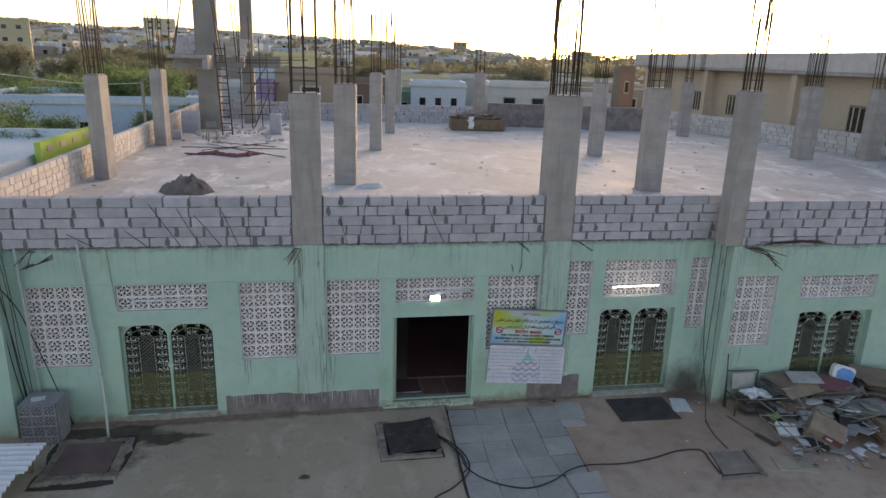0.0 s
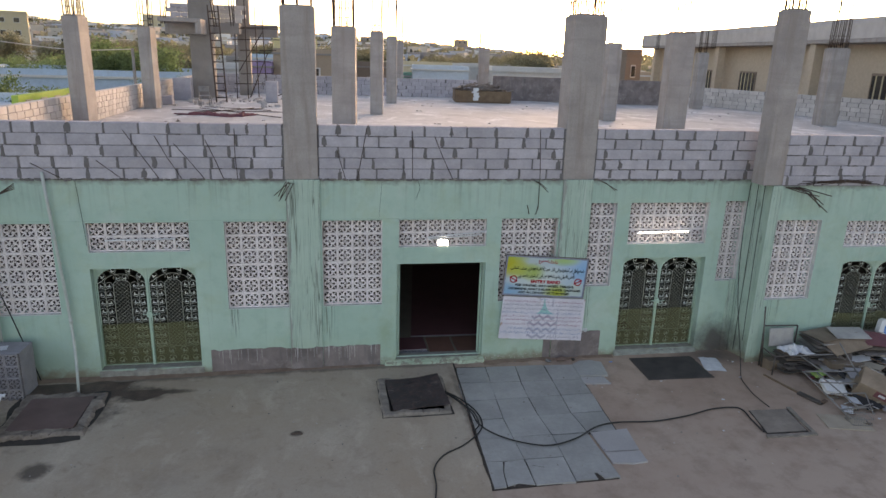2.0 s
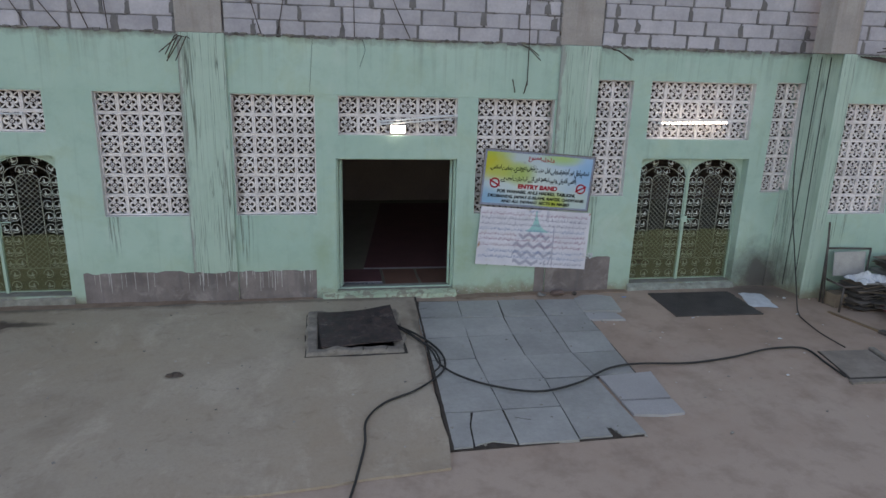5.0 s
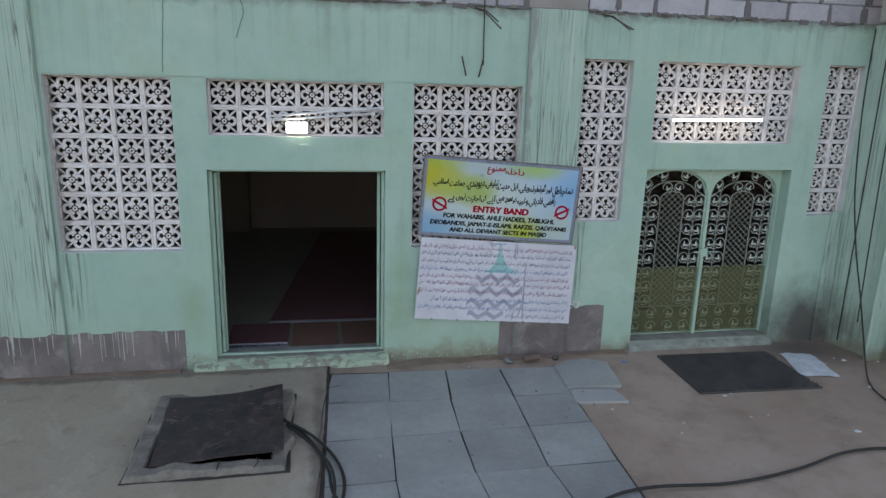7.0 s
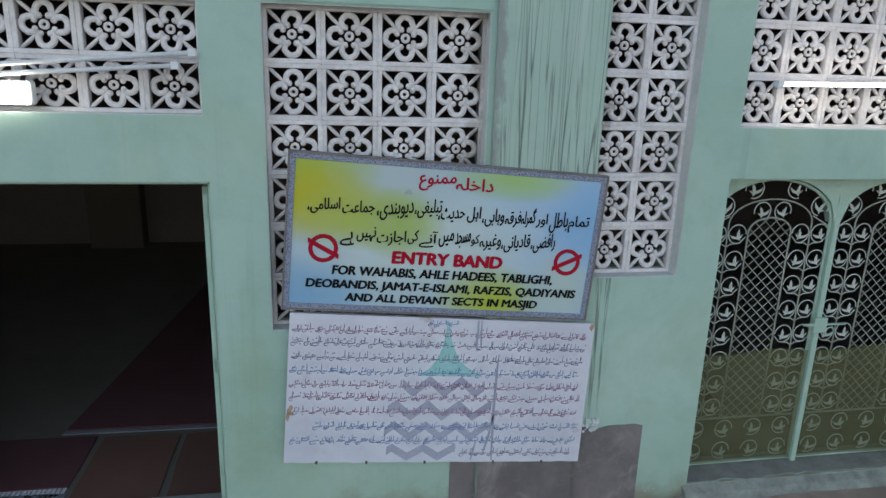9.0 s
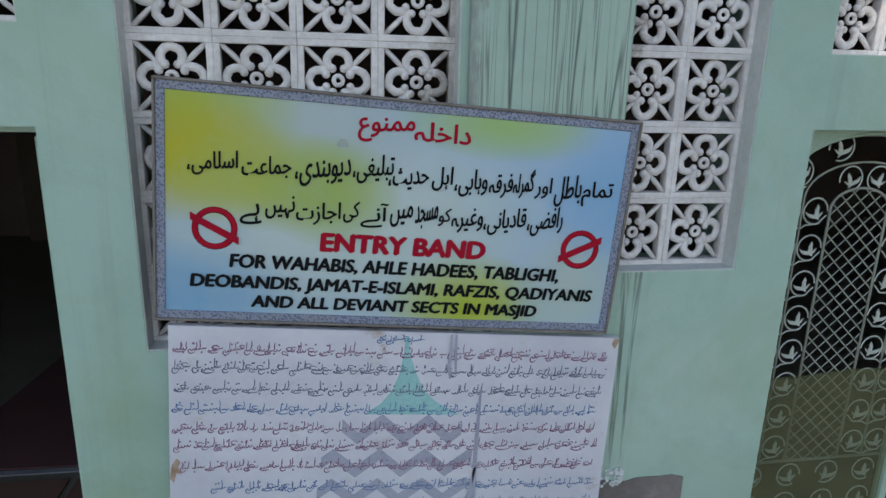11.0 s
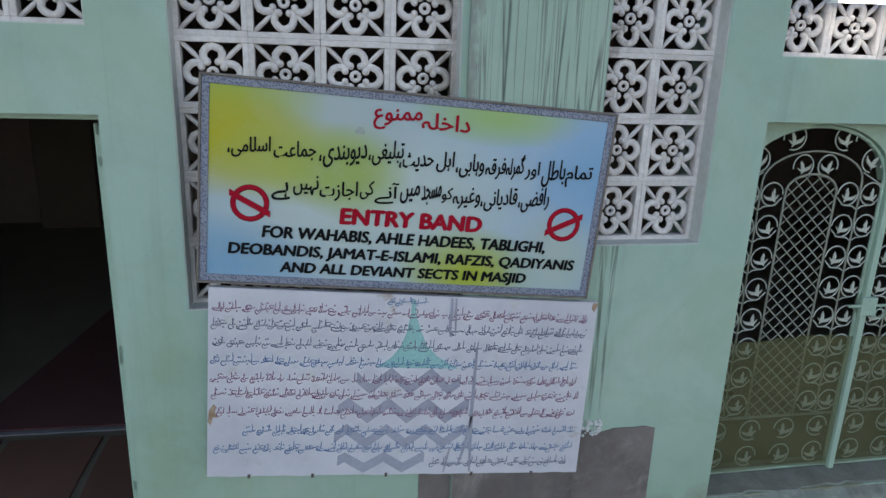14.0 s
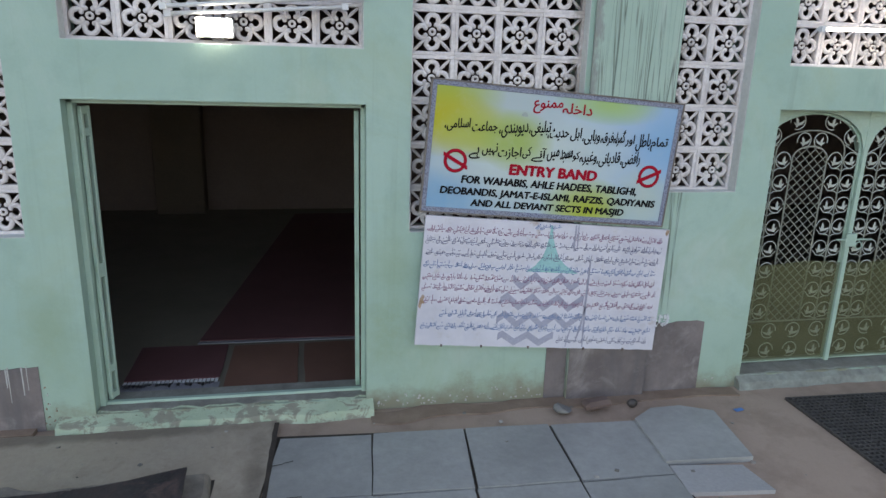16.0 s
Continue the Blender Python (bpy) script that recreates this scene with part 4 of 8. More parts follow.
def gate_leaf(t, x0, x1, z0, z1, y, flip):
    """One arched iron leaf: bars, paired vine scrolls with leaves, a diagonal lattice and a net over its lower half."""
    lf = new("leaf")
    lf.parent = t
    w, cx = x1 - x0, (x0 + x1) / 2
    r = w / 2
    zc = z1 - r * ARCH
    band, row = 0.30, 0.176

    def hoop(inset, base, drop=None, spring=None):
        rr = r - inset
        zs = zc if spring is None else spring
        rise = z1 - (inset if drop is None else drop) - zs
        up = [(cx + rr * math.cos(radians(a)), y, zs + rise * math.sin(radians(a))) for a in range(0, 181, 12)]
        return [(cx + rr, y, base), *up, (cx - rr, y, base)]

    f = Form()
    f.tube(hoop(0.012, z0), 0.011, 6)
    f.tube([(x0, y, z0 + 0.015), (x1, y, z0 + 0.015)], 0.014, 6)
    part("frame", f, GREEN_METAL, lf)
    zi = z0 + 2 * row + 0.02
    for inset, rad, drop, spring in ((band / 2, 0.006, 0.145, zc), (band, 0.007, 0.27, zc - 0.06)):
        f = Form()
        f.tube(hoop(inset, zi, drop, spring), rad, 5)
        part("inner_bar", f, BAR_GREY, lf)
    f = Form()
    f.tube([(x0 + 0.02, y, zi), (x1 - 0.02, y, zi)], 0.008, 5)
    part("cross_bar", f, BAR_GREY, lf)
    # paired scrolls down both sides, springing from the bar between them
    sr = 0.064
    rows = int((zc + 0.06 - zi) / row)
    for side in (-1, 1):
        bx = cx + side * (r - band / 2)
        f = Form()
        for k in range(rows):
            z = zi + (zc + 0.02 - zi) * (k + 0.5) / rows
            for d in (-1, 1):
                px = bx + d * 0.073
                scroll(f, px, z, sr, d, y)
                f.tube([(bx + d * 0.004, y, z - 0.085), (bx + d * 0.03, y, z - 0.068), (px + d * 0.02, y, z - 0.062), (px + d * sr * 0.95, y, z - 0.02)], 0.004, 4)
        part("vine_scroll", f, VINE, lf)
    f = Form()
    for a in (24, 66, 114, 156):
        rr, rz = r - band / 4, r * ARCH - band / 4
        scroll(f, cx + rr * math.cos(radians(a)), zc + 0.02 + rz * math.sin(radians(a)), 0.066, 1 if a < 90 else -1, y, radians(a - 90) * 0.55)
    for d in (-1, 1):
        scroll(f, cx + d * 0.075, zc + r * ARCH - 0.225, 0.06, d, y, -0.3 * d)
        f.tube([(cx + d * (r - 0.02), y, zc - 0.02), (cx + d * (r - band / 2), y, zc + 0.05)], 0.004, 4)
    part("arch_scroll", f, VINE, lf)
    f = Form()
    for j in range(2):
        for i in range(4):
            px = x0 + w * (i + 0.5) / 4
            scroll(f, px, z0 + 0.02 + row * (j + 0.5), 0.066, 1 if i % 2 else -1, y)
    part("foot_scroll", f, VINE, lf)
    # lattice inside the inner hoop
    f = Form()
    ri = r - band
    rz = z1 - 0.27 - (zc - 0.06)

    def inside(px, pz):
        if abs(px - cx) > ri or pz < zi:
            return False
        return pz < zc - 0.06 or ((px - cx) / ri) ** 2 + ((pz - zc + 0.06) / rz) ** 2 < 1

    for sgn in (-1, 1):
        c = -1.0
        while c < 4.0:
            run = []
            for i in range(61):
                px = cx - ri + 2 * ri * i / 60
                pz = c + sgn * (px - cx) * 0.95
                if inside(px, pz):
                    run.append((px, y + 0.004 * sgn, pz))
            if len(run) > 1:
                f.tube([run[0], run[-1]], 0.0038, 4)
            c += 0.076
    part("lattice", f, BAR_GREY, lf)
    f = Form()
    zt = z0 + 0.885
    for i in range(6):
        a, b = x0 + 0.012 + (w - 0.024) * i / 6, x0 + 0.012 + (w - 0.024) * (i + 1) / 6
        ya, yb = [y - 0.016 - 0.006 * math.sin(q * 9) for q in (a, b)]
        f.face([(a, ya, z0 + 0.02), (b, yb, z0 + 0.02), (b, yb, zt + 0.012 * math.sin(b * 7)), (a, ya, zt + 0.012 * math.sin(a * 7))], 0, True)
    part("shade_net", f, NET, lf, "olive shade net tied over the lower half")
    return lf


def gate(x0, x1, z0, z1, y):
    t = thing("arched_gate", "closed double iron gate with leaf scrolls and olive netting", "gate", group="arched gates")
    yg = y + 0.2
    mid, gap = (x0 + x1) / 2, 0.035
    a0, a1, b0, b1 = x0 + 0.02, mid - gap / 2, mid + gap / 2, x1 - 0.02
    ztop = z1 - 0.02
    f = Form()
    for u0, u1 in ((a0, a1), (b0, b1)):
        r, cx = (u1 - u0) / 2, (u0 + u1) / 2
        n = 18
        zc = ztop - r * ARCH
        for i in range(n):
            p, q = u0 + (u1 - u0) * i / n, u0 + (u1 - u0) * (i + 1) / n
            zp, zq = [zc + ARCH * math.sqrt(max(0.0, r * r - (v - cx) ** 2)) for v in (p, q)]
            f.plate([(p, zp), (p, z1), (q, z1), (q, zq)], yg - 0.03, yg + 0.06)
    f.box(x0, a0, yg - 0.03, yg + 0.06, z0, z1)
    f.box(b1, x1, yg - 0.03, yg + 0.06, z0, z1)
    part("arch_surround", f, GREEN_METAL, t)
    gate_leaf(t, a0, a1, z0 + 0.01, ztop, yg, 1)
    gate_leaf(t, b0, b1, z0 + 0.01, ztop, yg, -1)
    f = Form()
    f.box(mid - 0.02, mid + 0.02, yg - 0.035, yg + 0.03, z0, z1, 0.004)
    part("meeting_post", f, GREEN_METAL, t)
    f = Form()
    zb = z0 + 1.095
    f.tube([(mid - 0.13, yg - 0.05, zb), (mid + 0.2, yg - 0.05, zb)], 0.009, 6)
    f.box(mid - 0.05, mid + 0.05, yg - 0.06, yg - 0.03, zb - 0.06, zb + 0.05, 0.004)
    f.tube(arc(mid + 0.08, zb - 0.05, 0.03, 0, 360, 10, yg - 0.055), 0.005, 5)
    part("bolt", f, GREEN_METAL, t)


for g in GATES:
    gate(*g)

# the open doorway: steel angle frame and a leaf folded inwards
t = thing("door_1", "mint steel door frame with a leaf folded open inwards", "door", kind="structure")
f = Form()
f.box(DOOR[0], DOOR[0] + 0.035, 0.10, 0.16, 0.105, 2.22, 0.003)
f.box(DOOR[1] - 0.03, DOOR[1], 0.10, 0.16, 0.105, 2.22, 0.003)
f.box(DOOR[0], DOOR[1], 0.10, 0.16, 2.19, 2.22, 0.003)
f.box(DOOR[0], DOOR[1], 0.12, 0.16, 0.1, 0.125, 0.003)
part("door_frame", f, GREEN_METAL, t)
for x, tilt in ((DOOR[0] + 0.04, -20.0), (DOOR[1] - 0.07, -1.0)):
    f = Form()
    at = pose(x, 0.155, 0.0, 0, 0, tilt)
    for y0 in (0.0, 0.062):
        f.box(0, 0.03, y0, y0 + 0.026, 0.13, 2.17, 0.004, at=at)
    for z, h in ((0.13, 0.05), (0.33, 0.06), (1.03, 0.10), (1.98, 0.05), (2.12, 0.05)):
        f.box(0.002, 0.028, 0.0, 0.088, z, z + h, 0.004, at=at)
    part("door_leaf", f, GREEN_METAL, t)



# ---- columns on the roof ----
def bars(t, x0, x1, y0, y1, z, n, h, lean=0.03, r=0.017):
    """Starter bars standing out of a column's head, each a bar of its own."""
    spots = []
    for i in range(n):
        u = i / n * 4
        k, v = int(u), u - int(u)
        spots.append([(x0 + (x1 - x0) * v, y0), (x1, y0 + (y1 - y0) * v), (x1 - (x1 - x0) * v, y1), (x0, y1 - (y1 - y0) * v)][k])
    for x, y in spots:
        l, a, b = h * R(0.75, 1.05), R(-lean, lean), R(-lean, lean)
        f = Form()
        f.tube([(x, y, z - 0.05), (x + a * l * 0.4, y + b * l * 0.4, z + l * 0.5), (x + a * l, y + b * l, z + l)], r, 5)
        part("rebar", f, STEEL, t)


def column(cx, cy, w, d, z0, z1, n, h, label="raw concrete roof column with rusty starter bars", yaw=-7.0):
    t = thing("concrete_column", label, "column", pose(cx, cy, 0, 0, 0, yaw), group="columns on the roof")
    f = Form()
    f.box(-w / 2, w / 2, -d / 2, d / 2, z0, z1, 0.012)
    part("shaft", f, CONCRETE, t)
    f = Form()
    f.box(-w / 2 + 0.04, w / 2 - 0.04, -d / 2 + 0.04, d / 2 - 0.04, z1, z1 + R(0.02, 0.05), 0.01)
    part("rough_head", f, CONCRETE_DARK, t)
    if n:
        bars(t, -w / 2 + 0.06, w / 2 - 0.06, -d / 2 + 0.06, d / 2 - 0.06, z1, n, h)
        f = Form()
        for z in (z1 + 0.25, z1 + 0.5):
            f.tube([(-w / 2 + 0.05, -d / 2 + 0.05, z), (w / 2 - 0.05, -d / 2 + 0.05, z), (w / 2 - 0.05, d / 2 - 0.05, z), (-w / 2 + 0.05, d / 2 - 0.05, z)], 0.006, 4, closed=True)
        part("stirrup", f, STEEL, t)
    return t


DECK = 3.985
column(-2.68, 0.28, 0.62, 0.6, TOP, 7.08, 8, 3.6, yaw=0.0)
column(2.86, 0.28, 0.66, 0.6, TOP, 7.13, 14, 3.2, yaw=0.0)
column(6.80, -0.47, 0.44, 0.42, TOP, 7.35, 10, 2.8, yaw=0.0)
column(-1.68, 6.95, 0.66, 0.55, DECK, 7.0, 12, 3.2)
column(-8.98, 7.9, 0.45, 0.6, DECK, 7.05, 10, 2.8)
column(-9.02, 15.8, 0.48, 0.6, DECK, 7.03, 8, 2.6)
column(-0.2, 14.8, 0.5, 0.6, DECK, 7.15, 10, 2.8)
column(1.0, 21.4, 0.5, 0.6, DECK, 7.15, 10, 3.0)
column(2.0, 27.6, 0.5, 0.6, DECK, 7.1, 8, 2.6)
column(7.85, 5.8, 0.66, 0.6, DECK, 7.13, 12, 3.0)
column(9.15, 13.5, 0.52, 0.6, DECK, 7.0, 8, 2.6)
column(8.3, 33.0, 0.7, 0.6, 0.0, 6.9, 8, 3.2)
column(18.6, 12.8, 0.75, 0.6, DECK, 7.1, 10, 2.8)
column(21.8, 12.6, 0.65, 0.6, DECK, 7.1, 8, 2.4)
column(17.6, 21.5, 0.5, 0.6, DECK, 6.9, 6, 2.0)


# ---- block parapets ----
def block_mesh(w, h, d, mat, c=0.012):
    f = Form()
    f.box(-w / 2, w / 2, 0, d, 0, h, c)
    return f.mesh("block", mat)


def parapet(label, p0, p1, z0, courses, mat, skip=(), course=0.208, gap=0.03, joint=MORTAR, smear=0.75, length=0.57):
    """A parapet of aerated blocks from p0 to p1; its left face looks away from the walk's side."""
    t = thing("block_parapet", label, "parapet", kind="structure")
    L = math.hypot(p1[0] - p0[0], p1[1] - p0[1])
    at = pose(p0[0], p0[1], z0, 0, 0, math.degrees(math.atan2(p1[1] - p0[1], p1[0] - p0[0])))
    core, lumps = Form(), Form()
    spans, x = [], 0.0
    for a, b in [*skip, (L, L)]:
        if a > x:
            spans.append((x, a))
        x = max(x, b)
    meshes = {}
    for a, b in spans:
        core.box(a + 0.004, b - 0.004, 0.016, 0.18, 0.0, course * courses - 0.02, at=at)
        for j in range(courses):
            x = a - (R(0.0, 0.5) if j % 2 else R(0.1, 0.3))
            while x < b - 0.05:
                w = length * (R(0.88, 1.12) if R(0, 1) < 0.75 else R(0.53, 0.88))
                u0, u1 = max(x, a), min(x + w, b)
                x += w
                if u1 - u0 < 0.09:
                    continue
                g = gap * R(0.6, 1.5)
                k = round((u1 - u0 - g) * 50) / 50
                if k not in meshes:
                    meshes[k] = block_mesh(k, course - 0.007, 0.2, mat)
                piece("block", meshes[k], t, at @ pose((u0 + u1) / 2, R(-0.004, 0.004), j * course + R(0.0, 0.004), 0, R(-0.35, 0.35), R(-0.4, 0.4)))
                if R(0, 1) < smear:
                    s, zz = R(0.02, 0.055), j * course + R(0.0, 0.04)
                    ring = [(u1 - s, zz), (u1 - s * R(0.4, 1.2), zz + 0.1), (u1 - s * R(0.3, 1), zz + R(0.12, 0.19)), (u1 + s * R(0.3, 1), zz + R(0.12, 0.19)), (u1 + s * R(0.4, 1.3), zz + 0.09), (u1 + s, zz)]
                    n = len(lumps.v)
                    lumps.plate(ring, -0.007, 0.02)
                    if R(0, 1) < 0.6:
                        zz, l = j * course - 0.004, R(0.12, 0.45)
                        k = 6
                        ring = [(u0 + l * q / k, zz - R(0.004, 0.012)) for q in range(k + 1)]
                        lumps.plate(ring[::-1] + [(u0 + l * q / k, zz + R(0.004, 0.016)) for q in range(k + 1)][::1], -0.006, 0.02)
                    for i in range(n, len(lumps.v)):
                        lumps.v[i] = tuple(at @ Vector(lumps.v[i]))
    part("mortar_core", core, joint, t)
    if lumps.f:
        part("mortar_smears", lumps, joint, t)


parapet("grey aerated block parapet with dark mortar along the front", (-16.0, 0.0), (7.0, 0.0), TOP, 5, BLOCK, skip=((13.0, 13.64), (18.52, 19.2)))
parapet("grey aerated block parapet over the projecting bay", (7.0, BAY), (15.0, BAY), TOP, 5, BLOCK)
parapet("pale dusty aerated block parapet at the roof's side", (-9.7, 28.0), (-9.7, 0.2), DECK, 5, BLOCK_PALE, smear=0.0, gap=0.03, course=0.18, length=0.44)
parapet("grey aerated block parapet at the roof's far end", (-9.7, 28.0), (6.6, 27.0), DECK, 5, BLOCK, smear=0.2)
parapet("low pale block wall round the neighbour's side", (18.6, 27.6), (23.6, 9.0), DECK, 5, BLOCK_PALE, smear=0.0)
f = Form()
f.box(-16.0, 6.5, 0.2, 0.24, TOP - 0.01, DECK + 0.99)
tagged(part("parapet_back", f, CEMENT), "cement coat on the back of the parapet", "parapet", kind="structure")

# mortar squeezed out along the foot of the front parapet
f = Form()
x = -8.5
while x < 6.7:
    w = R(0.03, 0.16)
    f.plate([(x, TOP - R(0.004, 0.035)), (x + 0.004, TOP + R(0.006, 0.03)), (x + w, TOP + R(0.006, 0.03)), (x + w, TOP - R(0.004, 0.035))], -R(0.008, 0.02), 0.004)
    x += w + (R(0.0, 0.02) if R(0, 1) < 0.7 else R(0.05, 0.3))
tagged(part("mortar_squeeze", f, MORTAR), "dark mortar squeezed out under the block parapet", "mortar", kind="stuff")

# grey rendered boundary wall on the far right of the deck
f = Form()
f.prism([(7.2, 25.6), (16.6, 23.4), (16.65, 23.65), (7.25, 25.85)], DECK, DECK + 1.35)
tagged(part("boundary_wall", f, CEMENT), "grey rendered boundary wall at the roof's edge", "wall", kind="structure")


# ---- bars and sticks on the parapet ----
def rod(label, pts, r=0.009, material=STEEL, name="loose_rebar", category="rebar"):
    f = Form()
    f.tube(pts, r, 5)
    return tagged(part(name, f, material), label, category, group="loose bars")


for x, dx, z0, z1 in ((-5.25, -0.55, 3.97, 4.85), (-4.85, -0.42, 3.97, 4.75), (-4.45, -0.5, 3.97, 4.62), (-4.1, -0.3, 3.96, 4.7), (-3.85, -0.02, 3.96, 4.9), (-5.9, -0.4, 3.97, 4.3),
                      (-1.62, 0.18, 3.97, 4.95), (-0.55, -0.02, 3.97, 4.9), (0.25, -0.38, 3.97, 4.8), (2.05, -0.06, 3.35, 4.95), (-1.85, -0.15, 3.97, 4.5), (-6.9, -0.5, 3.97, 4.25)):
    rod("rusty bar leaning on the block parapet", [(x, -0.02, z0), (x + dx * 0.5 + R(-0.02, 0.02), -0.03, (z0 + z1) / 2), (x + dx, -0.015, z1)], 0.0065)
for x, s, k in ((-2.95, -1, 5), (1.95, 1, 2), (3.35, 1, 2), (-8.1, -1, 3)):
    for i in range(k):
        a = R(0.12, 0.32)
        rod("bent rusty bar end sticking out under the parapet", [(x + 0.04 * i, 0.01, 3.93 - 0.02 * i), (x + 0.04 * i + s * a * 0.2, -0.12, 3.90), (x + 0.04 * i + s * a, -R(0.12, 0.22), 3.9 - R(0.1, 0.35))], 0.0075)
for i in range(6):
    a = R(0.3, 0.8)
    rod("bent rusty bar end sticking out under the parapet", [(7.1 + 0.06 * i, BAY, 3.92), (7.15 + 0.06 * i + a * 0.3, BAY - 0.2, 3.86), (7.2 + a, BAY - 0.35, 3.8 - R(0.0, 0.35))], 0.010)
for i in range(9):
    x0 = R(7.3, 7.9)
    rod("bundle of thin rusty bars on the ledge", [(x0, BAY - 0.03, 3.97 + 0.01 * i), (x0 + 0.6, BAY - 0.06, 4.02 + R(0, 0.08)), (x0 + R(1.1, 1.6), BAY - 0.03, 3.98 + R(0, 0.1))], 0.008)
for i in range(4):
    rod("bundle of thin rusty bars on the ledge", [(-8.3 + 0.05 * i, -0.1, 3.55 + 0.04 * i), (-7.9, -0.3, 3.72), (-7.55, -0.4, 3.86 + 0.03 * i)], 0.008)
for x, dx, z0, z1 in ((1.870, -0.062, 3.238, 3.435), (2.008, 0.028, 3.228, 3.412)):
    rod("short rusty bar end in the wall over the screen", [(x, 0.01, z0), (x + 0.1 * dx, -0.02, z0 + 0.02), (x + dx, -0.06, z1)], 0.0085)


# ---- writing ----
FORMS = {"ا": (0xFE8D, 0xFE8E), "آ": (0xFE81, 0xFE82), "د": (0xFEA9, 0xFEAA), "ر": (0xFEAD, 0xFEAE), "ز": (0xFEAF, 0xFEB0), "و": (0xFEED, 0xFEEE), "ے": (0xFBAE, 0xFBAF), "ں": (0xFB9E, 0xFB9F)}
for ch, c in (("ب", 0xFE8F), ("ت", 0xFE95), ("ث", 0xFE99), ("ج", 0xFE9D), ("ح", 0xFEA1), ("خ", 0xFEA5), ("س", 0xFEB1), ("ض", 0xFEBD), ("ط", 0xFEC1), ("ع", 0xFEC9), ("غ", 0xFECD), ("ف", 0xFED1), ("ق", 0xFED5), ("ل", 0xFEDD), ("م", 0xFEE1), ("ن", 0xFEE5), ("ہ", 0xFBA6), ("ی", 0xFBFC), ("گ", 0xFB92), ("ک", 0xFB8E), ("ئ", 0xFE89)):
    FORMS[ch] = (c, c + 1, c + 2, c + 3)
FORMS["ہ"] = (0xFBA7, 0xFBA7, 0xFBA8, 0xFBA9)


def joined(s):
    """Right-to-left script in its joined letter shapes, in drawing order."""
    out = []
    for i, ch in enumerate(s):
        if ch not in FORMS:
            out.append(ch)
            continue
        before = i > 0 and len(FORMS.get(s[i - 1], ())) == 4
        after = len(FORMS[ch]) == 4 and i + 1 < len(s) and s[i + 1] in FORMS
        out.append(chr(FORMS[ch][(3 if before else 2) if after else (1 if before else 0)]))
    return "".join(reversed(out))


def lettering(body, parent, u0, u1, v0, v1, y, material, bold=0.0, slant=0.0, name="lettering", caps=False, slope=0.0):
    """A line of writing fitted into the box u0..u1, v0..v1 (down from the sign's top left corner); caps: v1 is the line that capitals stand on; slope: how far a word climbs."""
    c = bpy.data.curves.new("line", "FONT")
    c.body, c.size, c.shear, c.resolution_u = body, 1.0, slant, 3
    tmp = new("line", c)
    bpy.context.view_layer.update()
    flat = bpy.data.meshes.new_from_object(tmp.evaluated_get(bpy.context.evaluated_depsgraph_get()))
    bpy.data.objects.remove(tmp)
    n = len(flat.vertices)
    co = np.empty(n * 3, np.float32)
    flat.vertices.foreach_get("co", co)
    co = co.reshape(-1, 3)
    lo, hi = co.min(0), co.max(0)
    if caps:
        lo[1] = 0.0
    co[:, 1] += slope * (co[:, 0] - lo[0])
    if slope:
        lo, hi = co.min(0), co.max(0)
    kx, kz = (u1 - u0) / (hi[0] - lo[0]), (v1 - v0) / (hi[1] - lo[1])
    polys = [tuple(p.vertices) for p in flat.polygons]
    steps = [(0, 0)] + ([(-1, 0), (1, 0), (0, -0.7), (0, 0.7), (-0.7, -0.5), (0.7, 0.5)] if bold else [])
    # polygons that lie close together along the line make one word
    spans = sorted((min(co[q][0] for q in p), max(co[q][0] for q in p), p) for p in polys)
    words, end = [], None
    for a, b, p in spans:
        if end is None or a > end + 0.16:
            words.append([])
            end = b
        words[-1].append(p)
        end = max(end, b)
    for word in words:
        ids = sorted({q for p in word for q in p})
        at = {q: i for i, q in enumerate(ids)}
        verts, faces = [], []
        for k, (dx, dz) in enumerate(steps):
            verts += [(u0 + (co[q][0] - lo[0]) * kx + dx * bold, y - 0.0003 * k, -v1 + (co[q][1] - lo[1]) * kz + dz * bold) for q in ids]
            faces += [tuple(at[q] + k * len(ids) for q in p) for p in word]
        me = bpy.data.meshes.new("word")
        me.from_pydata(verts, [], faces)
        me.materials.append(material)
        me.update()
        new(name, me).parent = parent


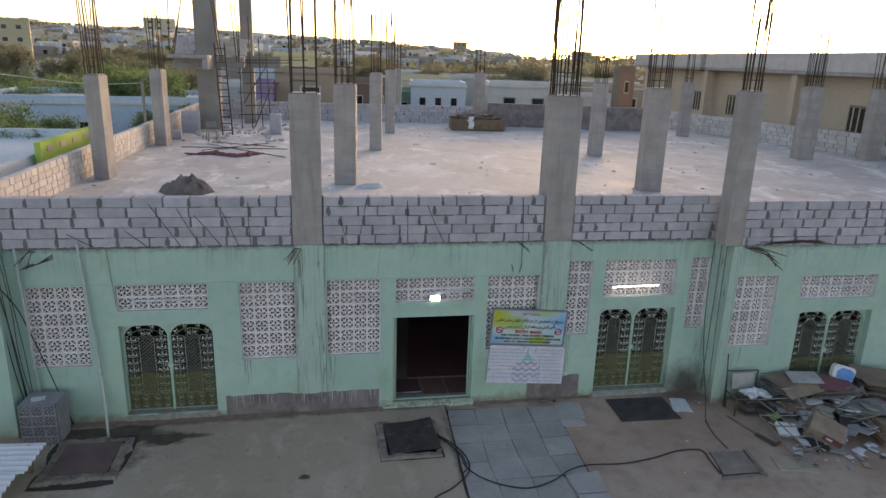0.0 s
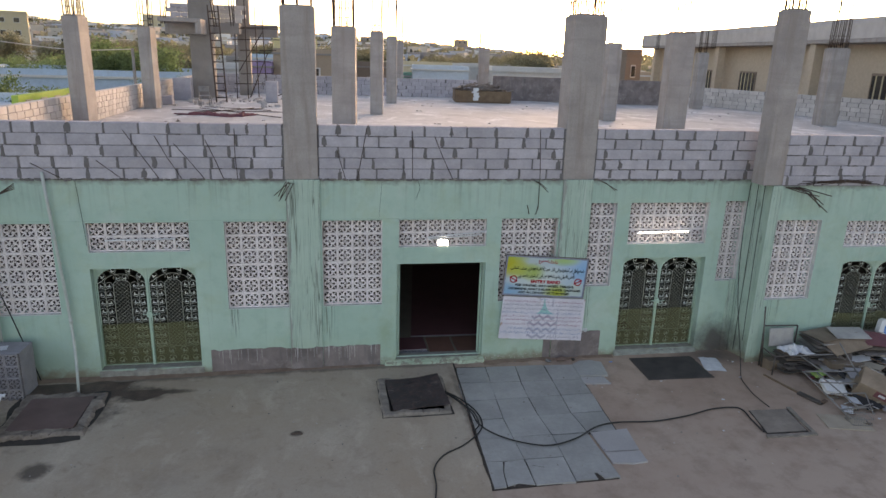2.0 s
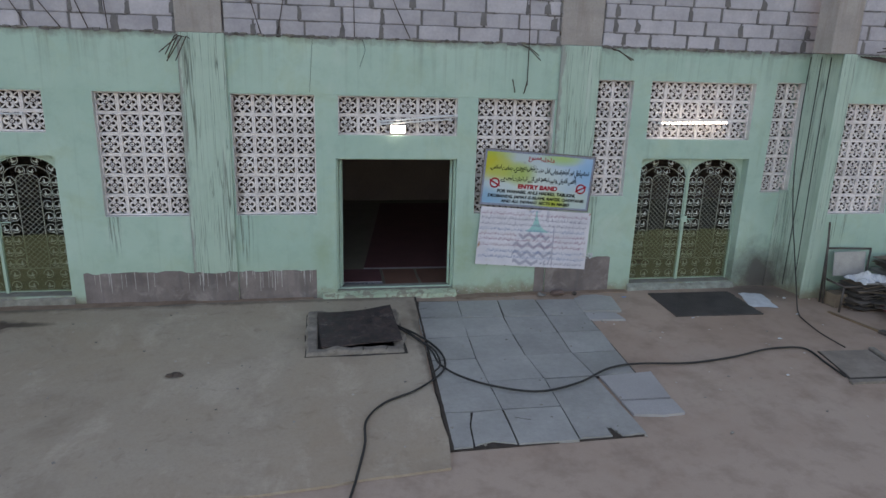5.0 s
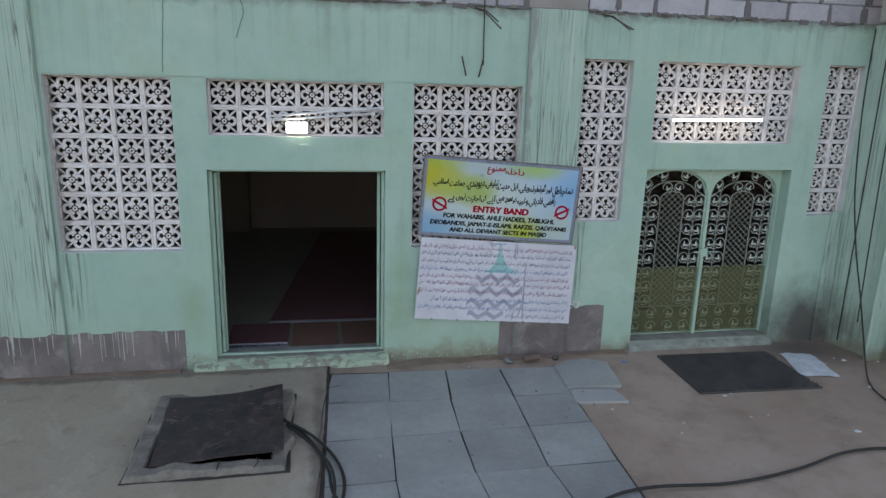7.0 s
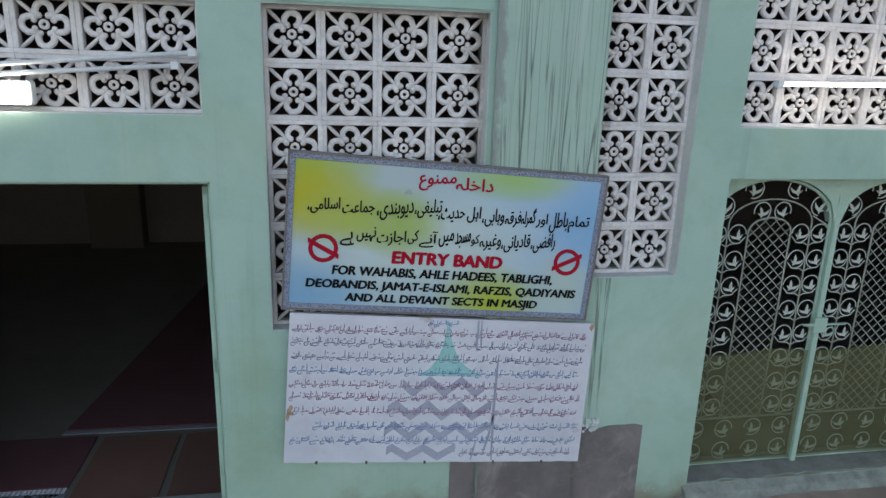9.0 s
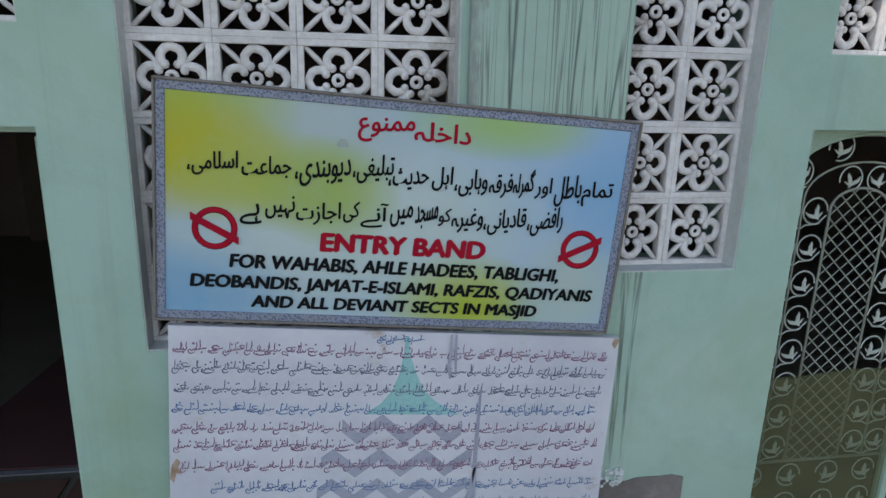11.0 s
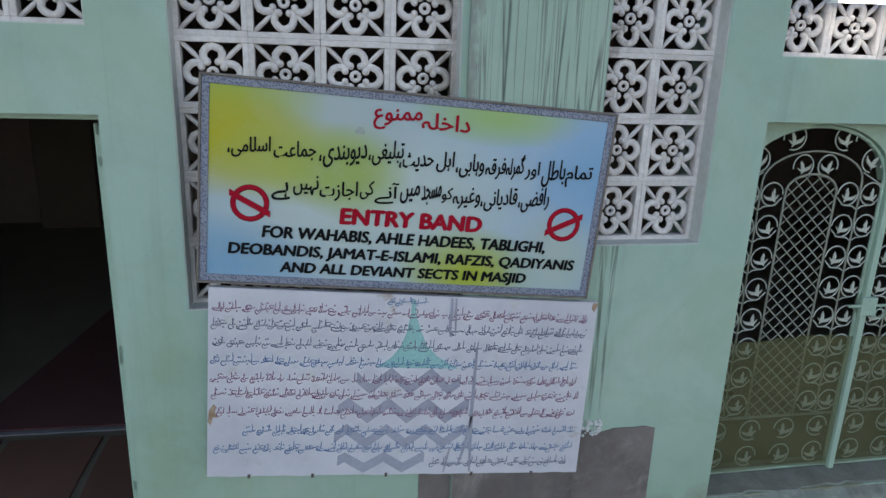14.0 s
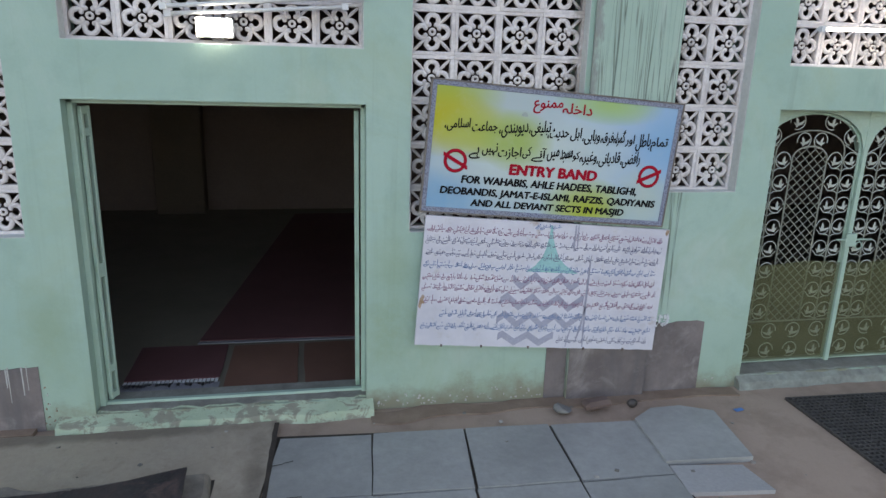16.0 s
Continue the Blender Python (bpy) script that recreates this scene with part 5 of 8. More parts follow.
def sign_print():
    """Printed flex: soft washes of yellow, green and sky blue."""
    t = Tree("printed_flex")
    obj = t.n("ShaderNodeTexCoord").outputs["Object"]
    s = t.n("ShaderNodeSeparateXYZ", {0: obj}).outputs
    u, v = s["X"], s["Z"]

    def blob(cu, cv, ru, rv):
        a = t.math("POWER", t.math("DIVIDE", t.math("SUBTRACT", u, cu), ru), 2.0)
        b = t.math("POWER", t.math("DIVIDE", t.math("SUBTRACT", v, cv), rv), 2.0)
        return t.ramp(t.math("ADD", a, b), 0.0, 1.0, 1.0, 0.0)

    col = t.mix(t.ramp(u, 0.0, 1.8), (0.36, 0.49, 0.56), (0.31, 0.48, 0.66))
    col = t.mix(blob(0.78, -0.48, 0.8, 0.45), col, (0.50, 0.60, 0.58))
    col = t.mix(blob(0.55, -0.10, 0.45, 0.28), col, (0.40, 0.50, 0.52))
    col = t.mix(blob(0.10, -0.08, 0.42, 0.30), col, (0.36, 0.45, 0.07))
    col = t.mix(blob(0.06, -0.27, 0.46, 0.24), col, (0.46, 0.42, 0.012))
    col = t.mix(blob(0.40, -0.33, 0.40, 0.20), col, (0.40, 0.46, 0.09))
    col = t.mix(blob(0.62, -0.36, 0.28, 0.22), col, (0.33, 0.45, 0.13))
    col = t.mix(blob(1.26, -0.06, 0.42, 0.14), col, (0.32, 0.50, 0.20))
    col = t.mix(blob(1.20, -0.80, 0.36, 0.24), col, (0.40, 0.47, 0.05))
    col = t.mix(blob(1.62, -0.72, 0.26, 0.30), col, (0.42, 0.53, 0.50))
    col = t.mix(blob(1.74, -0.28, 0.30, 0.30), col, (0.20, 0.42, 0.64))
    col = t.mix(blob(0.08, -0.80, 0.44, 0.24), col, (0.17, 0.38, 0.56))
    dust = t.noise(5.0, 5.0, 0.7)
    col = t.mix(t.ramp(dust, 0.5, 0.8, 0.0, 0.25), col, (0.5, 0.5, 0.48))
    t.put(t.b.inputs["Specular IOR Level"], 0.4)
    return t.done(col, t.ramp(dust, 0.3, 0.7, 0.35, 0.55), t.noise(2.0), 0.004)


def border_print():
    t = Tree("patterned_border")
    obj = t.n("ShaderNodeTexCoord").outputs["Object"]
    wv = t.n("ShaderNodeTexVoronoi", {"Vector": obj, "Scale": 110.0}).outputs["Distance"]
    col = t.mix(t.ramp(wv, 0.2, 0.6), (0.06, 0.075, 0.14), (0.25, 0.28, 0.37))
    col = t.mix(t.ramp(t.noise(9.0, 5.0, 0.7), 0.45, 0.7, 0.0, 0.5), col, (0.22, 0.225, 0.235))
    return t.done(col, 0.5)


FLEX, BORDER = sign_print(), border_print()
INK_RED = plain("red_print", (0.43, 0.009, 0.028), (0.50, 0.016, 0.034), 6.0, 60.0, 0.9, 0.0)
INK = plain("black_print", (0.010, 0.010, 0.012), (0.016, 0.016, 0.018), 6.0, 60.0, 0.9, 0.0)
for ink in (INK_RED, INK):
    ink.node_tree.nodes["Principled BSDF"].inputs["Specular IOR Level"].default_value = 0.1
EDGE = plain("grey_weathered_wood_edge", (0.17, 0.14, 0.125), (0.27, 0.235, 0.215), 12.0, 80.0, 0.8, 0.001)
SCUFF = plain("grey_scuff", (0.30, 0.36, 0.34), (0.42, 0.48, 0.46), 30.0, 90.0, 0.8, 0.0)
INK_BLUE = plain("faded_blue_print", (0.09, 0.195, 0.40), (0.17, 0.28, 0.48), 6.0, 60.0, 0.6, 0.0)
INK_PINK = plain("faded_red_print", (0.27, 0.105, 0.20), (0.36, 0.18, 0.28), 6.0, 60.0, 0.6, 0.0)
INK_GREY = plain("faded_grey_print", (0.145, 0.155, 0.255), (0.22, 0.23, 0.33), 6.0, 60.0, 0.6, 0.0)
LOGO_GREY = plain("grey_emblem_print", (0.35, 0.355, 0.45), (0.43, 0.435, 0.53), 4.0, 60.0, 0.6, 0.0)
LOGO_TEAL = plain("turquoise_emblem_print", (0.25, 0.55, 0.55), (0.32, 0.62, 0.62), 4.0, 60.0, 0.6, 0.0)


def notice_paper():
    t = Tree("weathered_notice_sheet")
    big, mid = t.noise(1.8, 5.0, 0.65), t.noise(9.0, 5.0, 0.7)
    col = t.mix(t.ramp(big, 0.35, 0.65), (0.55, 0.545, 0.61), (0.66, 0.65, 0.71))
    col = t.mix(t.ramp(mid, 0.58, 0.75, 0, 0.5), col, (0.5, 0.46, 0.42))
    rust = t.noise(2.6, 6.0, 0.7, dist=0.5)
    col = t.mix(t.ramp(rust, 0.66, 0.74, 0, 0.7), col, (0.36, 0.22, 0.13))
    return t.done(col, 0.6, big, 0.01)


SHEET = notice_paper()


def ban_mark(t, u, v, r):
    f = Form()
    f.tube([(u + r * math.cos(a / 24 * 2 * math.pi), -0.003, -v + r * math.sin(a / 24 * 2 * math.pi)) for a in range(24)], 0.0115, 6, closed=True, flat=0.25)
    d = 1.38 * r
    s = -1 if u < 0.8 else 1
    c, n, w = math.cos(radians(27)) * d, math.sin(radians(27)) * d * s, 0.0135
    f.plate([(u - c, -v - n - w), (u - c, -v - n + w), (u + c, -v + n + w), (u + c, -v + n - w)], -0.0075, -0.002)
    part("ban_mark", f, INK_RED, t, "red crossed ring")


t = thing("sign_board", "framed printed notice board, yellow, green and blue, hung crooked", "sign", pose(1.435, -0.078, 2.403, 0, 4.25, 0))
W, Hh = 1.808, 0.885
f = Form()
f.box(0.03, W - 0.03, 0.0, 0.02, -Hh + 0.03, -0.03)
part("printed_panel", f, FLEX, t)
B = 0.037
for b in ((0.006, W - 0.006, -B, -0.006), (0.006, W - 0.006, -Hh + 0.006, -Hh + B), (0.006, B, -Hh + B, -B), (W - B, W - 0.006, -Hh + B, -B)):
    f = Form()
    f.box(b[0], b[1], -0.006, 0.03, b[2], b[3], 0.002)
    part("border", f, BORDER, t, "grey blue patterned border")
for b in ((-0.004, W + 0.004, -0.006, 0.004), (-0.004, W + 0.004, -Hh - 0.004, -Hh + 0.006), (-0.004, 0.006, -Hh + 0.006, -0.006), (W - 0.006, W + 0.004, -Hh + 0.006, -0.006)):
    f = Form()
    f.box(b[0], b[1], -0.013, 0.032, b[2], b[3], 0.003)
    part("wooden_edge", f, EDGE, t)
lettering(joined("داخلہ"), t, 0.918, 1.131, 0.072, 0.142, -0.003, INK_RED, 0.0022)
lettering(joined("ممنوع"), t, 0.709, 0.915, 0.070, 0.160, -0.003, INK_RED, 0.0022, slope=0.08)
UPPER = (("تمام", 1.608, 1.735, 0.246, 0.348), ("باطل", 1.494, 1.602, 0.226, 0.356), ("اور", 1.412, 1.478, 0.244, 0.330), ("گمراہ", 1.322, 1.404, 0.216, 0.334), ("فرقہ", 1.226, 1.318, 0.240, 0.338), ("وہابی،", 1.090, 1.216, 0.233, 0.342), ("اہل", 1.000, 1.078, 0.230, 0.326), ("حدیث،", 0.835, 0.985, 0.250, 0.330), ("تبلیغی،", 0.700, 0.850, 0.205, 0.318), ("دیوبندی،", 0.490, 0.690, 0.232, 0.343), ("جماعت", 0.300, 0.474, 0.242, 0.318), ("اسلامی،", 0.113, 0.285, 0.232, 0.328))
LOWER = (("رافضی،", 1.400, 1.543, 0.358, 0.482), ("قادیانی،", 1.222, 1.390, 0.372, 0.488), ("وغیرہ", 1.092, 1.215, 0.385, 0.486), ("کو", 1.040, 1.086, 0.392, 0.464), ("مسجد", 0.948, 1.034, 0.386, 0.478), ("میں", 0.852, 0.936, 0.392, 0.478), ("آنے", 0.740, 0.842, 0.390, 0.486), ("کی", 0.674, 0.732, 0.388, 0.472), ("اجازت", 0.500, 0.662, 0.396, 0.488), ("نہیں", 0.388, 0.492, 0.384, 0.474), ("ہے", 0.298, 0.374, 0.420, 0.500))
for word, u0, u1, v0, v1 in UPPER + LOWER:
    lettering(joined(word), t, u0, u1, v0, v1, -0.003, INK, 0.0016, slope=0.07)
lettering("ENTRY BAND", t, 0.598, 1.236, 0.520, 0.587, -0.003, INK_RED, 0.0062, 0.03, caps=True)
lettering("FOR WAHABIS, AHLE HADEES, TABLIGHI,", t, 0.266, 1.558, 0.618, 0.668, -0.003, INK, 0.0036, 0.10, caps=True)
lettering("DEOBANDIS, JAMAT-E-ISLAMI, RAFZIS, QADIYANIS", t, 0.126, 1.716, 0.701, 0.748, -0.003, INK, 0.0036, 0.10, caps=True)
lettering("AND ALL DEVIANT SECTS IN MASJID", t, 0.348, 1.485, 0.778, 0.823, -0.003, INK, 0.0036, 0.10, caps=True)
ban_mark(t, 0.209, 0.523, 0.070)
ban_mark(t, 1.634, 0.528, 0.070)
f = Form()
f.plate([(0.655 + 0.020 * math.cos(a) * (1 + 0.3 * math.sin(3 * a)), -0.175 - 0.020 * math.sin(a) * (1 + 0.25 * math.cos(2 * a))) for a in [i * math.pi / 6 for i in range(12)]], -0.0012, 0.0)
part("scuff_mark", f, SCUFF, t)

# the lower board: a weathered sheet with lines of faded writing round a faded emblem
BW, BH = 1.83, 0.953
t = thing("notice_board", "weathered white notice board with faded writing and emblem", "sign", pose(1.413, -0.085, 1.493, 0, 4.2, 0))
f = Form()
f.plate([(0.007, -BH), (0.0, 0.0), *[(BW * i / 30, 0.004 * noise.noise(Vector((i, 0, 5)))) for i in range(1, 30)], (BW, 0.0), (BW + 0.042, -BH), *[((BW + 0.04) * i / 30, -BH + 0.008 * noise.noise(Vector((i * 0.8, 3, 0)))) for i in range(29, 0, -1)]], 0.0, 0.03)
part("sheet", f, SHEET, t)
# four zigzag bands of the emblem, then its pointed top
# (height of the peaks, height of the troughs, first and last bend, how far it runs on before and after them)
for top, low, first_, last_, lead, tail in ((-0.395, -0.481, 1, 5, 0.7, 0.55), (-0.557, -0.638, 0, 6, 0.5, 0.15), (-0.698, -0.776, 0, 6, 0.6, 0.1), (-0.852, -0.914, 0, 4, 0.35, 0.1)):
    mid_line = [(0.648 + 0.0965 * i, low if i % 2 else top) for i in range(first_ - 1, last_ + 2)]
    (ax, az), (bx, bz) = mid_line[:2]
    mid_line[0] = (bx + (ax - bx) * lead, bz + (az - bz) * lead)
    (ax, az), (bx, bz) = mid_line[:-3:-1]
    mid_line[-1] = (bx + (ax - bx) * tail, bz + (az - bz) * tail)
    f = Form()
    f.plate([(x, z - 0.028) for x, z in mid_line[:1]] + [(x, z + 0.028) for x, z in mid_line] + [(x, z - 0.028) for x, z in mid_line[:0:-1]], -0.0015, 0.001)
    part("emblem_wave", f, LOGO_GREY, t)
f = Form()
f.plate([(0.765, -0.368), (0.831, -0.318), (0.872, -0.258), (0.894, -0.188), (0.905, -0.106), (0.909, -0.018), (0.922, -0.018), (0.935, -0.105), (0.963, -0.176), (0.998, -0.250), (1.058, -0.308), (1.165, -0.368)], -0.0015, 0.001)
part("emblem_top", f, LOGO_TEAL, t)


def stroke(f, pts, w, y):
    """A flat pen stroke along points of (x, z), thick in its middle."""
    k = len(pts)
    for i in range(k - 1):
        (ax, az), (bx, bz) = pts[i], pts[i + 1]
        l = math.hypot(bx - ax, bz - az) or 1.0
        nx, nz = -(bz - az) / l, (bx - ax) / l
        wa, wb = [w * (0.35 + 0.65 * math.sin(math.pi * (q + 0.4) / (k - 0.2))) for q in (i, i + 1)]
        f.face([(ax - nx * wa, y, az - nz * wa), (bx - nx * wb, y, bz - nz * wb), (bx + nx * wb, y, bz + nz * wb), (ax + nx * wa, y, az + nz * wa)])


def scrawl(f, x0, x1, z, size):
    """A line of small unreadable curved marks, word by word: teeth, tall strokes, hooks, bowls, dots and long tails."""
    x = x0
    while x < x1 - 0.02:
        w = min(R(0.022, 0.075), x1 - x)
        k = max(1, int(w / 0.011))
        rise = R(0.1, 0.3)
        for i in range(k):
            a, b = x + w * i / k, x + w * (i + 1) / k + 0.003
            zz = z + rise * (i / k - 0.4) * w
            d = size * R(0.15, 0.5)
            stroke(f, [(a + (b - a) * q / 5, zz - d * math.sin(math.pi * q / 5) + 0.15 * d * q / 5) for q in range(6)], R(0.0017, 0.0027), -0.0020 - R(0, 0.0012))
            kind = R(0, 1)
            if kind < 0.38:
                px, h = R(a, b), size * R(0.8, 1.6)
                stroke(f, [(px, zz + h), (px + R(-0.002, 0.003), zz + h * 0.4), (px + R(-0.006, 0.002), zz - 0.1 * h)], R(0.0016, 0.0024), -0.0033 - R(0, 0.0006))
            elif kind < 0.55:
                px, h = R(a, b), size * R(0.3, 0.6)
                stroke(f, [(px + h * math.cos(q), zz + h * (0.5 + 0.6 * math.sin(q))) for q in (0.2, 1.2, 2.2, 3.2, 4.3, 5.3)], 0.0019, -0.0033 - R(0, 0.0006))
            if R(0, 1) < 0.45:
                px, pz = R(a, b), zz + rnd.choice((-1.0, 1.0, 1.2)) * size * R(0.6, 0.9)
                stroke(f, [(px - 0.003, pz), (px + 0.003, pz + 0.002)], 0.0042, -0.0040)
        # the last letter drops into a bowl or runs back under the word
        e, h = z - rise * 0.4 * w, size * R(0.6, 1.1)
        if R(0, 1) < 0.55:
            stroke(f, [(x + 0.004 - 0.010 * math.sin(q), e - h * (1 - math.cos(q)) * 0.5) for q in (0.0, 0.6, 1.2, 1.8, 2.4, 3.0)] + [(x + 0.012, e - h * 0.85), (x + 0.018, e - h * 0.55)], R(0.0018, 0.0028), -0.0026)
        elif R(0, 1) < 0.5:
            l = min(R(0.03, 0.06), x1 - x)
            stroke(f, [(x, e), (x - 0.003, e - h * 0.5), (x + l * 0.3, e - h * 0.75), (x + l * 0.7, e - h * 0.7), (x + l, e - h * 0.5)], R(0.002, 0.003), -0.0026)
        x += w + R(0.007, 0.016)


ROWS = ((0.090, 0.02, 1.79, INK_PINK), (0.168, 0.02, 1.79, INK_GREY), (0.258, 0.025, 1.80, INK_GREY), (0.346, 0.02, 1.80, INK_BLUE), (0.432, 0.02, 1.80, INK_PINK), (0.512, 0.025, 1.81, INK_PINK), (0.607, 0.05, 1.81, INK_PINK), (0.705, 0.17, 1.82, INK_BLUE), (0.800, 0.04, 1.82, INK_BLUE), (0.885, 1.08, 1.82, INK_GREY))
for v, u0, u1, ink in ROWS:
    f = Form()
    scrawl(f, u0, u1, -v, 0.024)
    part("writing_bar", f, ink, t)
f = Form()
scrawl(f, 0.80, 1.01, -0.032, 0.016)
part("writing_bar", f, INK_BLUE, t)
# dark smears and tears where water has run over the sheet
for pts, w in (([(1.095, -0.004), (1.100, -0.08), (1.098, -0.15), (1.108, -0.2)], 0.008), ([(1.115, -0.004), (1.122, -0.1), (1.128, -0.17)], 0.006), ([(1.245, -0.25), (1.25, -0.4), (1.258, -0.6), (1.27, -0.75), (1.285, -0.94)], 0.009), ([(1.262, -0.62), (1.245, -0.78), (1.22, -0.9)], 0.008), ([(1.17, -0.80), (1.16, -0.86), (1.15, -0.94)], 0.006)):
    f = Form()
    stroke(f, pts, w, -0.0046)
    part("tear", f, LOGO_GREY, t)
for ring in ([(0.006, -0.66), (0.012, -0.60), (0.03, -0.57), (0.045, -0.585), (0.036, -0.61), (0.05, -0.64), (0.03, -0.635), (0.02, -0.68)],
             [(1.805, -0.003), (1.80, -0.03), (1.815, -0.05), (1.828, -0.02), (1.829, -0.002)]):
    f = Form()
    f.plate(ring, -0.002, 0.0)
    part("rust_mark", f, RUST_PALE, t)
for x in (0.2, 0.5, 0.86, 1.3, 1.62):
    f = Form()
    f.tube([(x, 0.0, -BH + 0.01), (x, -0.008, -BH - 0.006)], 0.007, 5)
    part("nail", f, RED_IRON, t)


# ---- lamps and wires ----
t = thing("led_floodlight", "small lit white floodlight fixed to the screen", "light")
f = Form()
f.box(-0.025, 0.198, -0.02, 0.05, 2.605, 2.725, 0.01)
part("housing", f, WHITE, t)
f = Form()
f.box(-0.017, 0.190, -0.027, -0.0205, 2.613, 2.717, 0.002)
part("lit_face", f, LED, t)
f = Form()
f.tube([(0.13, 0.05, 2.70), (0.13, 0.09, 2.75)], 0.012, 5)
part("bracket", f, STEEL, t)


def tube_light(x0, x1, z0, z1, y, lit, label):
    t = thing("tube_light", label, "light", group="tube lights")
    at = pose(x0, y, z0, 0, -math.degrees(math.atan2(z1 - z0, x1 - x0)), 0)
    L = math.hypot(x1 - x0, z1 - z0)
    f = Form()
    f.box(0, L, 0.006, 0.03, -0.011, 0.011, 0.003, at=at)
    part("batten", f, WHITE, t)
    f = Form()
    f.tube([at @ Vector((0.04, -0.01, 0)), at @ Vector((L - 0.04, -0.01, 0))], 0.012, 8)
    part("tube", f, TUBE if lit else WHITE, t)
    for x in (0.0, L - 0.04):
        f = Form()
        f.box(x, x + 0.04, -0.026, 0.012, -0.02, 0.02, 0.003, at=at)
        part("holder", f, WHITE, t)


tube_light(4.26, 5.48, 2.815, 2.835, -0.02, True, "lit white tube light across the screen")
tube_light(-0.22, 0.99, 2.775, 2.885, -0.02, False, "unlit slanting tube light across the screen")
tube_light(-0.20, 0.90, 2.735, 2.82, 0.0, False, "unlit slanting tube light across the screen")
tube_light(-6.3, -5.05, 2.80, 2.815, -0.02, False, "unlit tube light across the screen")
tube_light(9.3, 10.6, 2.93, 2.92, BAY - 0.02, False, "unlit tube light across the screen")


def cable(name, label, pts, r, sides=6, material=RUBBER):
    """A smooth sagging line through points."""
    ps = [Vector(p) for p in pts]
    out = []
    for i in range(len(ps) - 1):
        a, b, c, d = ps[max(i - 1, 0)], ps[i], ps[i + 1], ps[min(i + 2, len(ps) - 1)]
        for k in range(8):
            u = k / 8
            out.append(0.5 * (2 * b + (c - a) * u + (2 * a - 5 * b + 4 * c - d) * u * u + (3 * b - a - 3 * c + d) * u ** 3))
    out.append(ps[-1])
    f = Form()
    f.tube(out, r, sides)
    return tagged(part(name, f, material), label, name.replace("_", " "))


cable("hose", "thick black hose across the flagstones to a drain cover", [(-0.05, -1.45, 0.10), (0.18, -1.75, 0.05), (0.33, -2.25, 0.06), (0.38, -2.62, 0.05), (0.58, -3.0, 0.06), (0.95, -3.3, 0.06), (1.42, -3.46, 0.06), (1.95, -3.3, 0.06), (2.45, -2.98, 0.06), (2.9, -2.86, 0.045), (3.6, -2.87, 0.025), (4.3, -2.76, 0.025), (4.9, -2.58, 0.025), (5.35, -2.56, 0.025), (5.5, -2.66, 0.02), (5.46, -3.0, 0.02), (5.42, -3.44, 0.02)], 0.0135)
cable("hose", "black hose running from the manhole over the yard", [(-0.05, -1.5, 0.12), (0.2, -1.72, 0.07), (0.40, -2.1, 0.05), (0.46, -2.5, 0.05), (0.36, -2.86, 0.05), (0.0, -3.25, 0.045), (-0.38, -3.5, 0.045), (-0.6, -3.85, 0.045), (-0.64, -4.3, 0.045), (-0.74, -4.8, 0.03), (-0.88, -5.5, 0.02), (-1.0, -7.0, 0.02)], 0.0135)
cable("hose", "short loop of black hose by the manhole", [(-0.02, -1.55, 0.10), (0.22, -1.9, 0.06), (0.36, -2.3, 0.09), (0.37, -2.7, 0.08), (0.25, -2.85, 0.05)], 0.013)
cable("electric_cable", "black cable hanging down the corner to the ground", [(6.72, -0.08, 3.9), (6.64, -0.18, 3.0), (6.56, -0.36, 2.1), (6.47, -0.62, 1.45), (6.43, -0.86, 0.9), (6.45, -1.02, 0.35), (6.42, -1.16, 0.06), (6.33, -1.32, 0.02), (6.22, -1.55, 0.02), (6.10, -2.1, 0.02), (6.09, -2.62, 0.02)], 0.009)
cable("electric_cable", "thin black wires down the streaked corner", [(6.86, -0.36, 3.9), (6.87, -0.38, 2.0), (6.88, -0.42, 0.4)], 0.007)
cable("electric_cable", "thin black wires down the streaked corner", [(6.82, -0.2, 3.9), (6.83, -0.2, 2.0), (6.80, -0.24, 0.1)], 0.007)
cable("electric_cable", "slack black wires at the wall's end", [(-8.7, -0.52, 4.1), (-8.58, -0.5, 3.3), (-8.53, -0.3, 2.0), (-8.45, -0.2, 0.3)], 0.012)
cable("electric_cable", "slack black wires at the wall's end", [(-8.6, -0.5, 3.4), (-8.48, -0.12, 2.8), (-8.33, -0.1, 2.34), (-8.10, -0.1, 1.55), (-7.95, -0.1, 0.98), (-7.85, -0.1, 0.62), (-7.71, -0.1, 0.05)], 0.011)
for i in range(5):
    x = -8.66 + 0.05 * i
    cable("electric_cable", "slack black wires at the wall's end", [(x, -0.53 + 0.03 * i, 3.95), (x + R(-0.03, 0.05), -0.50 + 0.05 * i, 2.9), (x + R(0.0, 0.1), -0.42 + 0.05 * i, 1.7), (x + R(0.05, 0.16), -0.35 + 0.05 * i, R(0.3, 0.9))], R(0.006, 0.011))
cable("electric_cable", "thin wire on the plaster beam", [(-0.45, -0.01, 3.95), (-0.40, -0.03, 3.8), (-0.44, -0.02, 3.66), (-0.48, -0.01, 3.54)], 0.0028)
cable("electric_cable", "thin wire down the mint wall", [(-6.7, -0.01, 3.95), (-6.66, -0.03, 3.5), (-6.62, -0.02, 2.7)], 0.004)

# plastic pipes on the wall
f = Form()
f.tube([(-7.21, -0.07, 4.1), (-7.17, -0.075, 3.4), (-7.11, -0.08, 2.4), (-7.06, -0.08, 1.6), (-7.03, -0.1, 0.85), (-6.96, -0.3, 0.5), (-6.85, -0.66, 0.03)], 0.028, 8)
t = tagged(part("drain_pipe", f, PVC), "long grey plastic rain pipe leaning out from the mint wall", "pipe")
